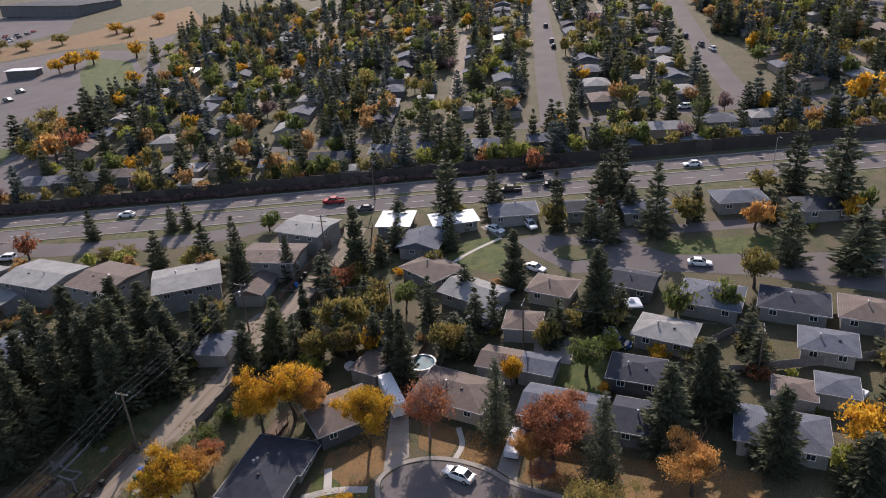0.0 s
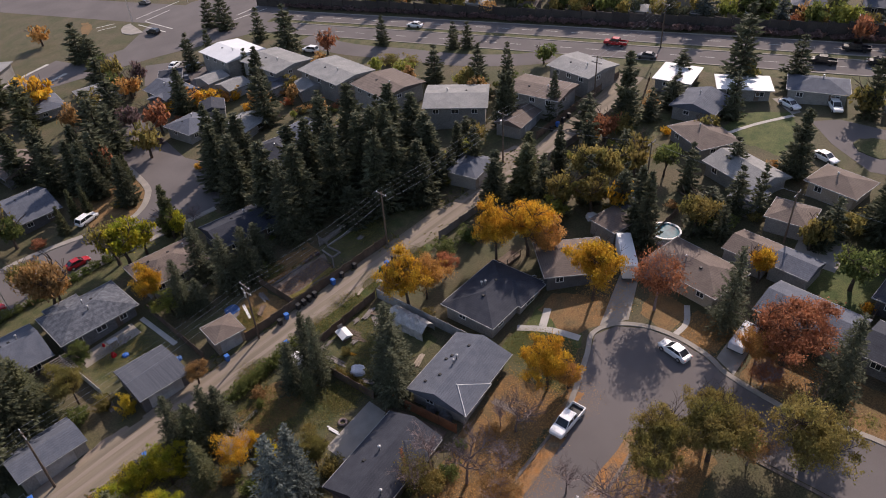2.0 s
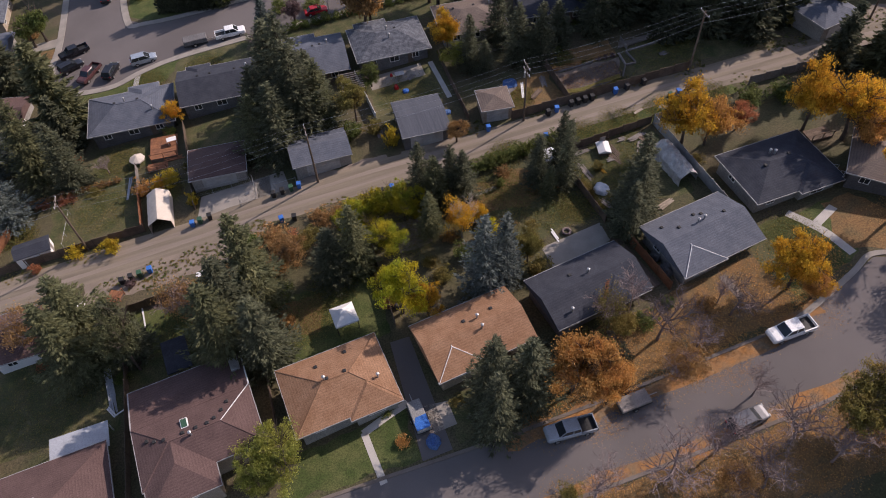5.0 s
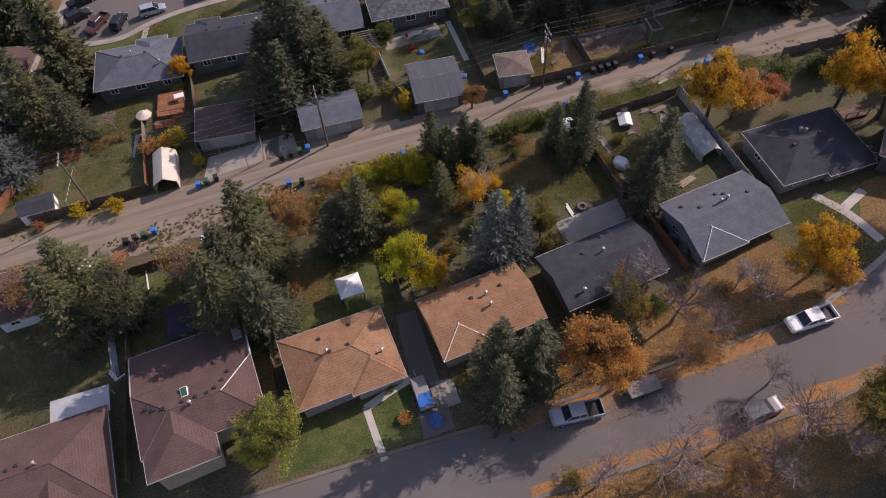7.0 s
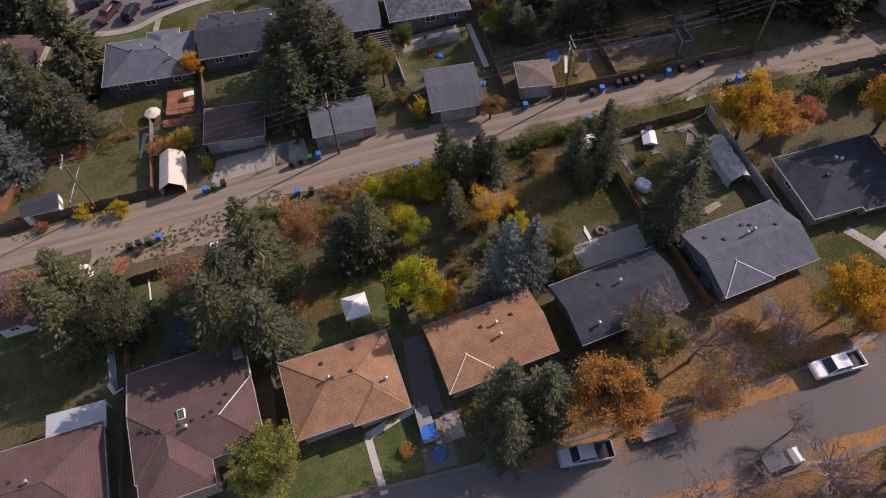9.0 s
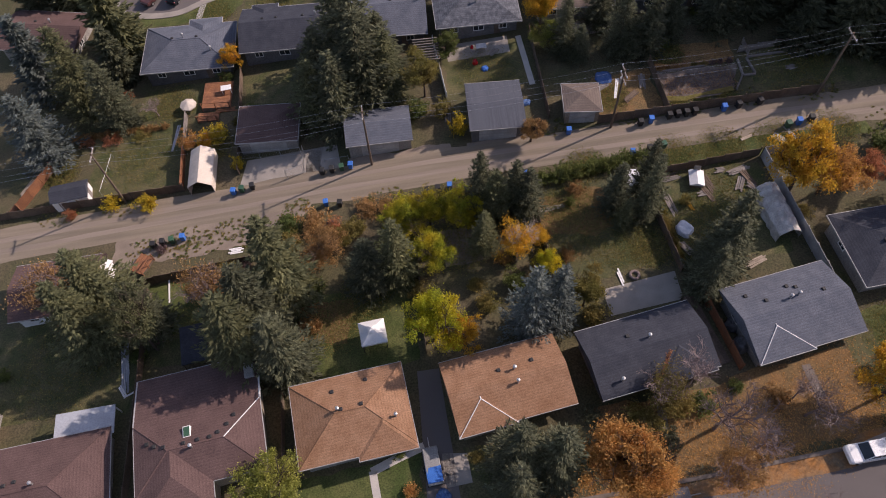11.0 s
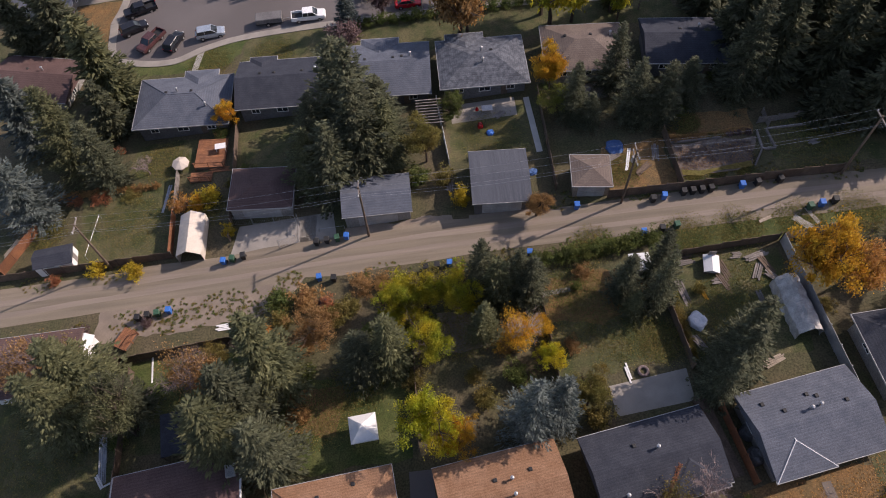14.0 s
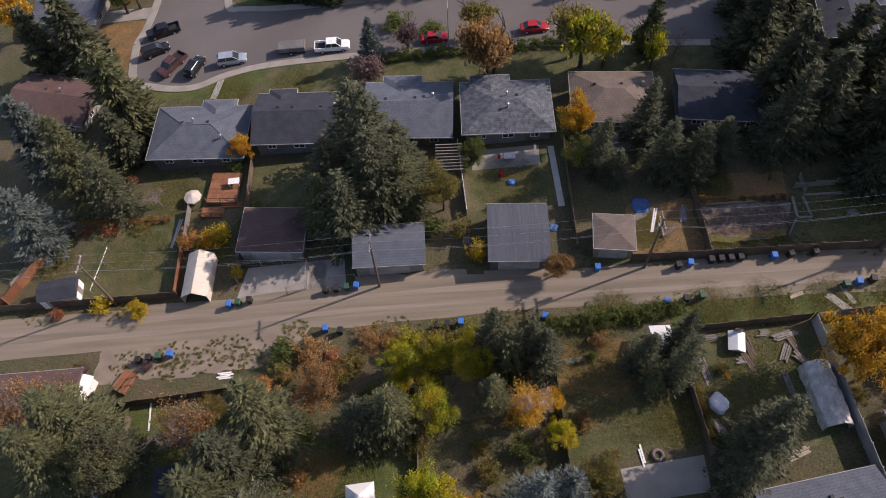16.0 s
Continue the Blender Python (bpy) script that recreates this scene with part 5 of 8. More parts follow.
def canopy(x, y, rot, w, h, material, label):
    t = thing("gazebo", x, y, rot, label, "gazebo")
    for sx in (-1, 1):
        for sy in (-1, 1):
            part("post", tubed(((sx * w / 2, sy * w / 2, -0.2), (sx * w / 2, sy * w / 2, 2.1), 0.05, 0.05)), "dark", t)
    bm = bmesh.new()
    e = w / 2 + 0.15
    ringv = [bm.verts.new(p) for p in ((-e, -e, 2.1), (e, -e, 2.1), (e, e, 2.1), (-e, e, 2.1))]
    top = [bm.verts.new((x2 * 0.2, y2 * 0.2, h - 0.3)) for x2, y2 in ((-e, -e), (e, -e), (e, e), (-e, e))]
    val = [bm.verts.new((v.co.x * 1.01, v.co.y * 1.01, 1.85)) for v in ringv]
    for k in range(4):
        j = (k + 1) % 4
        bm.faces.new((ringv[k], ringv[j], top[j], top[k]))
        bm.faces.new((val[k], val[j], ringv[j], ringv[k]))
    bm.faces.new(top)
    part("canopy", bm, material, t)
    bm = bmesh.new()
    e2 = 0.34 * w / 2
    b4 = [bm.verts.new(p) for p in ((-e2, -e2, h - 0.16), (e2, -e2, h - 0.16), (e2, e2, h - 0.16), (-e2, e2, h - 0.16))]
    tip = bm.verts.new((0, 0, h + 0.12))
    for k in range(4):
        bm.faces.new((b4[k], b4[(k + 1) % 4], tip))
    part("vent_cap", bm, material, t)
    return t


canopy(-3.05, 37.55, 6, 2.6, 3.2, "white", "white fabric gazebo with a vented peak on the lawn")
canopy(104.0, -4.2, 20, 3.0, 2.8, "tarp", "white peaked garden gazebo")


def arch_shelter(x, y, rot, w, l, hs, ht, material, label, name="shelter"):
    t = thing(name, x, y, rot, label, "shelter")
    bm = bmesh.new()
    prof = [(-w / 2, -0.3), (-w / 2, hs), (-w * 0.25, (hs + ht) / 2 + (0.02 if material == "canvas" else 0.18)), (0, ht), (w * 0.25, (hs + ht) / 2 + (0.02 if material == "canvas" else 0.18)), (w / 2, hs), (w / 2, -0.3)]
    slack = 0.02 if material == "canvas" else 0.1
    wr = random.Random(int(l * 10))
    prof = [p for a, b in zip(prof, prof[1:]) for p in (a, ((a[0] + b[0]) / 2 * 1.01, (a[1] + b[1]) / 2 + 0.01))] + prof[-1:]
    loft_rows = [[bm.verts.new((px + wr.uniform(-slack, slack), yy, pz + wr.uniform(-slack, slack) - (slack if j % 4 == 2 else 0))) for px, pz in prof] for j, yy in enumerate([-l / 2 + l * q / 16 for q in range(17)])]
    for a, b in zip(loft_rows, loft_rows[1:]):
        for k in range(len(prof) - 1):
            bm.faces.new((a[k], a[k + 1], b[k + 1], b[k]))
    bm.faces.new(loft_rows[-1])
    part("cover", bm, material, t)
    for yy in (-l / 2 + 0.05, 0, l / 2 - 0.05):
        part("hoop", bent_rod([(px * 0.97, yy, pz - 0.04) for px, pz in prof], 0.03), "metal", t)
    return t


arch_shelter(-24.8, 65.6, 0, 3.2, 6.2, 1.7, 2.7, "canvas", "cream canvas car shelter with an open end by the lane")
arch_shelter(44.6, 45.8, 4, 2.7, 6.8, 1.4, 2.3, "tarp_grey", "grey tarpaulin shelter beside the tall fence")


def shed(x, y, rot, l, w, h, roof, wall, label):
    s = thing("shed", x, y, rot, label, "shed")
    part("wall", boxed(-l / 2, -w / 2, -0.4, l / 2, w / 2, h), wall, s)
    part("roof", hip_bm(l / 2 + 0.15, w / 2 + 0.15, h + 0.08, 0.4, True, 0.08), roof, s)
    for sx in (-1, 1):
        bm = bmesh.new()
        v = [bm.verts.new((sx * l / 2, yy, zz)) for yy, zz in ((-w / 2, h), (w / 2, h), (0, h + 0.4 * w / 2))]
        u = [bm.verts.new((sx * (l / 2 - 0.06), q.co.y, q.co.z)) for q in v]
        bm.faces.new(v), bm.faces.new(u[::-1])
        for k in range(3):
            bm.faces.new((v[k], v[(k + 1) % 3], u[(k + 1) % 3], u[k]))
        bmesh.ops.recalc_face_normals(bm, faces=bm.faces)
        part("gable_wall", bm, wall, s)
    part("door", boxed(-0.4, -0.03, 0.0, 0.4, 0.0, 1.7), "wood_grey", s, at=pose(l / 2 + 0.002, 0, 0, 0, 0, 90))
    return s


shed(-42.8, 64.9, 8, 4.6, 2.7, 1.9, "roof_dark", "white", "small dark-roofed shed with white gable ends by the lane")
shed(29.3, 53.2, 0, 2.0, 2.1, 1.7, "roof_white", "white", "small white metal shed by the hedge")
shed(37.4, 52.4, 78, 2.0, 1.5, 0.6, "roof_white", "wood", "low white-topped hutch among timber")
shed(-36.4, 51.6, 80, 2.6, 1.8, 1.7, "white", "white", "small white lean-to beside the outbuilding")
shed(49.5, 83.5, 0, 3, 2.4, 1.9, "roof_dark", "siding", "small garden shed in tree shade")
shed(84.6, 35.0, 20, 3.2, 2.6, 1.9, "roof_grey", "siding", "small pale garden shed")
shed(100.5, 0.5, 0, 3.2, 2.6, 1.9, "roof_grey", "siding", "small pale garden shed")


def deck(x, y, rot, l, w, z, label, material="cedar"):
    d = thing("deck", x, y, rot, label, "deck")
    n = round(w / 0.3)
    me = mesh_of("board", boxed(-l / 2, -0.14, z - 0.05, l / 2, 0.14, z), material)
    for k in range(n):
        part("board", me, None, d, at=pose(0, -w / 2 + 0.15 + k * w / n, 0))
    part("frame", boxed(-l / 2 + 0.03, -w / 2 + 0.03, -0.6, l / 2 - 0.03, w / 2 - 0.03, z - 0.055), "wood", d)
    for sx in (-1, 0, 1):
        part("post", boxed(sx * (l / 2 - 0.1) - 0.05, -w / 2 - 0.05, -0.2, sx * (l / 2 - 0.1) + 0.05, -w / 2 + 0.05, z + 0.95), material, d)
    part("rail", boxed(-l / 2, -w / 2 - 0.04, z + 0.9, l / 2, -w / 2 + 0.04, z + 0.98), material, d)
    return d


deck(-23.8, 80.0, -3, 4.2, 5.0, 0.6, "red cedar deck with a rail behind the house")
deck(-25.0, 76.2, -3, 3.0, 1.6, 0.3, "small red cedar lower step deck")
deck(-31.8, 52.4, 62, 2.6, 1.9, 0.6, "red cedar platform beside the gravel pad")
deck(32.7, 33.0, -79, 8.4, 1.4, 0.35, "narrow brown board walk beside the charcoal house", "wood")
deck(64.4, 43.5, 0, 3.4, 2.0, 0.5, "shaded wooden deck behind the house", "wood")


def table_set(x, y, rot, material, label):
    t = thing("garden_table", x, y, rot, label, "table", dz=0.0)
    part("tabletop", boxed(-0.75, -0.5, 0.7, 0.75, 0.5, 0.76, 0.02), material, t)
    for sx in (-0.62, 0.62):
        for sy in (-0.4, 0.4):
            part("leg", boxed(sx - 0.03, sy - 0.03, -0.1, sx + 0.03, sy + 0.03, 0.7), material, t)
    return t


table_set(-22.4, 80.4, 5, "white", "white garden table on the cedar deck").location.z += 0.6
table_set(15.0, 81.0, 0, "metal", "grey garden table on the patio slabs")
table_set(28.6, 81.8, 20, "wood_grey", "grey wooden table on the patio")


def parasol(x, y, colour, label, h=2.2, r=1.4):
    p = thing("parasol", x, y, 15, label, "parasol")
    part("pole", tubed(((0, 0, -0.1), (0, 0, h), 0.03, 0.03)), "metal", p)
    bm = bmesh.new()
    c = bm.verts.new((0, 0, h))
    vs = [bm.verts.new((r * math.cos(k * math.pi / 4), r * math.sin(k * math.pi / 4), h - 0.55)) for k in range(8)]
    lo = [bm.verts.new((v.co.x, v.co.y, h - 0.72)) for v in vs]
    for k in range(8):
        bm.faces.new((c, vs[k], vs[(k + 1) % 8]))
        bm.faces.new((vs[k], lo[k], lo[(k + 1) % 8], vs[(k + 1) % 8]))
    part("canopy", bm, colour, p)
    return p


parasol(-28.0, 78.6, "canvas", "cream garden parasol standing open on the lawn", 1.5, 1.2)
parasol(75.3, 43.4, "red", "faded red garden parasol behind the house", 2.4, 1.6)
parasol(13.6, 80.8, "red", "small closed red parasol on the patio", 1.5, 0.25)
parasol(102.6, -1.6, "blue", "blue and white garden parasol", 2.3, 1.2)


def pool(x, y):
    p = thing("pool", x, y, 0, "round above-ground pool with a white rim", "pool")
    bm = bmesh.new()
    n = 20
    rows = [[bm.verts.new((r * math.cos(2 * math.pi * k / n), r * math.sin(2 * math.pi * k / n), z)) for k in range(n)] for r, z in ((2.3, -0.3), (2.3, 1.1), (2.45, 1.12), (2.15, 1.12), (2.15, 0.6))]
    for a, b in zip(rows, rows[1:]):
        for k in range(n):
            bm.faces.new((a[k], a[(k + 1) % n], b[(k + 1) % n], b[k]))
    part("wall", bm, "white", p)
    bm = bmesh.new()
    bmesh.ops.create_circle(bm, cap_ends=True, segments=20, radius=2.16, matrix=Matrix.Translation((0, 0, 0.95)))
    part("water", bm, "water", p)
    return p


pool(82.6, 26.8)

# timber, tyre, tarpaulin and other clutter in the yards
RND = random.Random(5)


def timber(x, y, rot, n, l, material, label):
    t = thing("timber_stack", x, y, rot, label, "timber")
    for k in range(n):
        part("plank", boxed(-l / 2, -0.09, 0, l / 2, 0.09, 0.07), material, t, at=pose(RND.uniform(-0.3, 0.3), (k % 4) * 0.22 - 0.3, 0.02 + 0.08 * (k // 4), 0, 0, RND.uniform(-3, 3)))
    return t


timber(34.4, 53.3, 8, 7, 2.6, "wood_grey", "stack of pale boards by the fence")
timber(33.6, 49.5, -80, 4, 3.4, "wood_grey", "long pipes and boards lying in the grass")
timber(38.8, 51.6, -75, 4, 2.4, "wood", "brown boards leaning by the hutch")
timber(42.8, 53.0, 15, 7, 2.6, "wood_grey", "heap of grey boards in the yard corner")
timber(43.6, 51.4, -70, 5, 2.6, "wood", "heap of brown boards in the yard corner")
timber(40.6, 53.4, 0, 5, 1.0, "wood_grey", "wooden pallet lying in the grass")
timber(31.4, 57.0, 0, 5, 1.2, "wood_grey", "pale pallet on the lane verge")
timber(37.8, 50.4, 0, 5, 1.1, "wood_grey", "pallet in the grass")
timber(33.7, 43.2, -60, 6, 1.9, "wood_grey", "slatted frame under the tree")
timber(40.6, 40.2, 20, 6, 2.4, "stucco", "pile of boards behind the house")
timber(33.4, 67.6, 35, 7, 2.2, "wood", "old boards heaped in the weedy yard")
timber(35.4, 69.8, 80, 5, 2.4, "wood_grey", "grey boards leaning in the weedy yard")
timber(33.9, 54.0, 4, 6, 3.4, "wood", "weathered planks against the fence")
timber(42.4, 51.0, 60, 6, 2.2, "wood_grey", "tangle of old boards and branches")
timber(44.0, 49.8, -50, 6, 2.4, "wood_grey", "tangle of old boards and branches")
timber(41.8, 47.4, -85, 3, 2.2, "wood_grey", "loose pale boards in the shade")
timber(32.2, 46.4, -78, 3, 4.6, "wood_grey", "long weathered rails beside the fence")
timber(38.4, 50.2, -72, 3, 2.6, "wood", "brown boards beside the hutch")
timber(45.5, 58.0, 20, 2, 2.4, "stucco", "pale broken branch on the verge")
timber(-29.8, 73.3, 82, 2, 4.6, "panel", "pale edging boards at the corner of the lawn")
timber(54.8, 68.2, 10, 4, 1.2, "wood_grey", "grey pallet lying on the grass")
timber(31.6, 69.4, 75, 2, 3.6, "white", "white pole leaning in the yard")
timber(27.9, 69.2, 55, 5, 2.4, "wood", "old brown boards beside the garage")
timber(8.9, 69.4, 80, 4, 2.0, "wood_grey", "boards piled between two garages")
timber(-51.0, 65.6, 62, 10, 4.2, "cedar", "stack of orange cedar boards by the shed")
timber(-50.2, 68.4, 62, 6, 2.8, "stucco", "stack of pale boards by the shed")
timber(-22.4, 77.2, 0, 5, 3.2, "cedar", "cedar boards by the deck")
timber(25.7, 40.9, -82, 2, 1.9, "white", "white bench board on the grass")
timber(36.0, 48.8, -75, 2, 1.2, "gold", "bright yellow board on the grass")
timber(29.6, 69.8, 30, 8, 3.0, "wood_grey", "heap of old boards by the garage")
timber(16.6, 80.0, 40, 6, 1.6, "wood_grey", "patio furniture and boards in a heap")
timber(-32.3, 38.8, -82, 8, 6.8, "panel", "long pale boards stacked along the house side")
timber(-31.4, 35.5, 27, 1, 1.8, "white", "white pole lying across the boards")
timber(-31.9, 35.6, -60, 2, 1.6, "white", "white poles beside the stacked boards")
timber(-19.9, 52.5, 5, 4, 1.6, "white", "white bench by the fence")
timber(-27.7, 48.2, -83, 1, 3.4, "white", "thin white pipe lying across the small lawn")
timber(-33.0, 48.0, -85, 1, 4.0, "wood_grey", "grey edging board beside the small lawn")

tyre_ring = thing("tyre", 27.1, 40.8, 0, "old truck tyre lying on the grass", "tyre")
_bm = bmesh.new()
_rows = [[_bm.verts.new(((0.5 + 0.17 * math.cos(a)) * math.cos(b), (0.5 + 0.17 * math.cos(a)) * math.sin(b), 0.13 + 0.15 * math.sin(a))) for a in [k * math.pi / 4 for k in range(8)]] for b in [k * math.pi / 9 for k in range(18)]]
for _k in range(18):
    for _j in range(8):
        _bm.faces.new((_rows[_k][_j], _rows[(_k + 1) % 18][_j], _rows[(_k + 1) % 18][(_j + 1) % 8], _rows[_k][(_j + 1) % 8]))
part("ring", _bm, "bark_grey", tyre_ring)


def heap(x, y, r, h, material, label, name="tarpaulin", seed=1):
    rr = random.Random(seed)
    t = thing(name, x, y, 0, label, "tarpaulin")
    bm = bmesh.new()
    bmesh.ops.create_icosphere(bm, subdivisions=3, radius=1)
    px, py = rr.uniform(0, 6), rr.uniform(0, 6)
    for v in bm.verts:
        fold = 0.14 * math.sin(5 * v.co.x + px) * math.cos(4 * v.co.y + py) + 0.1 * abs(math.sin(7 * math.atan2(v.co.y, v.co.x) + px))
        k = 1 + fold + rr.uniform(-0.03, 0.03)
        top = min(max(v.co.z, -0.15), 0.62 + fold)
        v.co = Vector((v.co.x * r * k * (0.85 + 0.3 * abs(math.cos(px))), v.co.y * r * k, top * h * 1.2))
    part("cover", bm, material, t)
    return t


heap(34.2, 45.8, 1.1, 0.6, "tarp", "crumpled pale blue tarpaulin over a heap", seed=3)
heap(2.9, 19.3, 0.9, 0.6, "blue_tarp", "crumpled blue tarpaulin over a heap on the driveway", seed=13)
heap(30.6, 71.6, 1.2, 0.35, "blue_tarp", "blue tarpaulin over a heap by the garage", seed=4)
heap(19.6, 69.4, 0.55, 0.35, "blue_tarp", "blue covered heap between the garages", seed=5)
heap(67.6, 36.8, 0.8, 0.9, "green", "green covered barbecue by the fence", seed=6)
heap(15.0, 77.0, 0.5, 0.4, "blue", "blue plastic toys on the lawn", "toy_heap", seed=7)
heap(13.8, 78.4, 0.4, 0.8, "red", "small red and white play thing on the lawn", "toy_slide", seed=8)
heap(35.7, 30.6, 0.85, 1.3, "siding_dark", "covered vehicle between two houses", seed=9)
heap(35.8, 33.0, 0.8, 1.1, "siding_dark", "dark covered machine beside the fence", seed=10)
heap(3.5, 38.0, 0.8, 0.9, "dark", "dark covered furniture by the gazebo", seed=11)
heap(80.6, 39.0, 0.9, 0.8, "white", "white covered things behind the house", seed=12)
heap(97.5, -1.5, 1.2, 1.0, "white", "white covered things on the lawn", seed=13)


def chain_fence(x0, y0, x1, y1, h, label, bars=0):
    """Galvanised posts with a top rail and thin upright wires between them."""
    L = math.hypot(x1 - x0, y1 - y0)
    f = thing("wire_fence", x0, y0, math.degrees(math.atan2(y1 - y0, x1 - x0)), label, "fence")
    n = max(1, round(L / 2.6))
    drop = g(x1, y1) - g(x0, y0)
    for k in range(n + 1):
        part("post", shared(("wire_post", h), lambda: mesh_of("wire_post", tubed(((0, 0, -0.3), (0, 0, h + 0.12), 0.035, 0.035), ((0, 0, h + 0.12), (0, 0, h + 0.17), 0.035, 0.012)), "metal")), None, f, at=pose(L * k / n, 0, drop * k / n))
    part("rail", tubed(((0, 0, h), (L, 0, h + drop), 0.02, 0.02)), "metal", f)
    if bars:
        part("rail", tubed(((0, 0, 0.15), (L, 0, 0.15 + drop), 0.012, 0.012)), "metal", f)
    for k in range(1, bars):
        part("wire", shared(("wire", h), lambda: mesh_of("wire", tubed(((0, 0, 0.15), (0, 0, h), 0.008, 0.008), n=4), "metal")), None, f, at=pose(L * k / bars, 0, drop * k / bars))
    return f


chain_fence(-20.0, 67.4, -11.5, 66.6, 1.5, "grey wire fence behind the concrete parking pad", 34)
chain_fence(-13.4, 62.8, -11.2, 63.3, 1.8, "galvanised wire gate standing at the edge of the lane", 12)
chain_fence(-11.1, 66.5, -11.0, 63.5, 1.8, "galvanised wire fence beside a concrete slab", 12)
chain_fence(-8.3, 64.5, -5.1, 64.5, 0.7, "low pale pipe rail beside the garage")
chain_fence(-39.1, 65.0, -38.4, 71.5, 0.9, "white wire fence beside the small shed")


def pergola(x, y):
    p = thing("pergola", x, y, 0, "grey slatted pergola roof between two houses", "pergola")
    for sx in (-1.5, 1.5):
        for sy in (-2, 2):
            part("post", boxed(sx - 0.06, sy - 0.06, -0.3, sx + 0.06, sy + 0.06, 2.3), "wood_grey", p)
    me = mesh_of("slat", boxed(-1.8, -0.06, 2.3, 1.8, 0.06, 2.42), "wood_grey")
    for k in range(9):
        part("slat", me, None, p, at=pose(0, -2.1 + k * 0.52, 0))
    return p


pergola(7.0, 80.4)

skylight = part("skylight", boxed(-0.4, -0.6, 4.7, 0.4, 0.6, 5.5, 0.05), "white", maroon_house, "white-framed skylight", at=pose(-0.9, 1.6, 0))
part("pane", boxed(-0.3, -0.5, 5.5, 0.3, 0.5, 5.52), "green", skylight, "green-tinted pane")
part("roof_unit", boxed(-0.5, -0.9, 2.6, 0.5, 0.9, 4.3, 0.05), "metal", maroon_house, "pale metal ventilation box", at=pose(5.6, 7.2, 0))

# garden plot with raised edges
sheet("garden_bed", [(37.7, 65.5), (46.4, 65.6), (48.2, 70.4), (37.7, 70.8)], 0.08, "soil", "bare vegetable plot of dug brown soil", "garden bed", kind="structure", thick=0.2)
for q in ((37.6, 71.0, 44.0, 70.8), (48.5, 71.0, 48.3, 68.1), (48.4, 68.0, 49.9, 67.9), (49.9, 68.0, 49.7, 71.0), (48.2, 68.0, 46.6, 65.6), (49.8, 71.2, 56.5, 71.0)):
    ribbon("plot_edge", (q[:2], q[2:]), 0.22, 0.3, "wood_grey", "pale timber edging of the vegetable plot", "edging", height=0.4, curve=1)
ribbon("bed_row", ((37.8, 71.8), (48, 71.4)), 1.2, 0.05, "straw", "dried plants along the plot", "garden bed", curve=4, ragged=0.3)
ribbon("bed_row", ((37.8, 65.9), (46.4, 65.9)), 0.8, 0.13, "olive", "withered greens along the plot edge", "garden bed", curve=4, ragged=0.3)

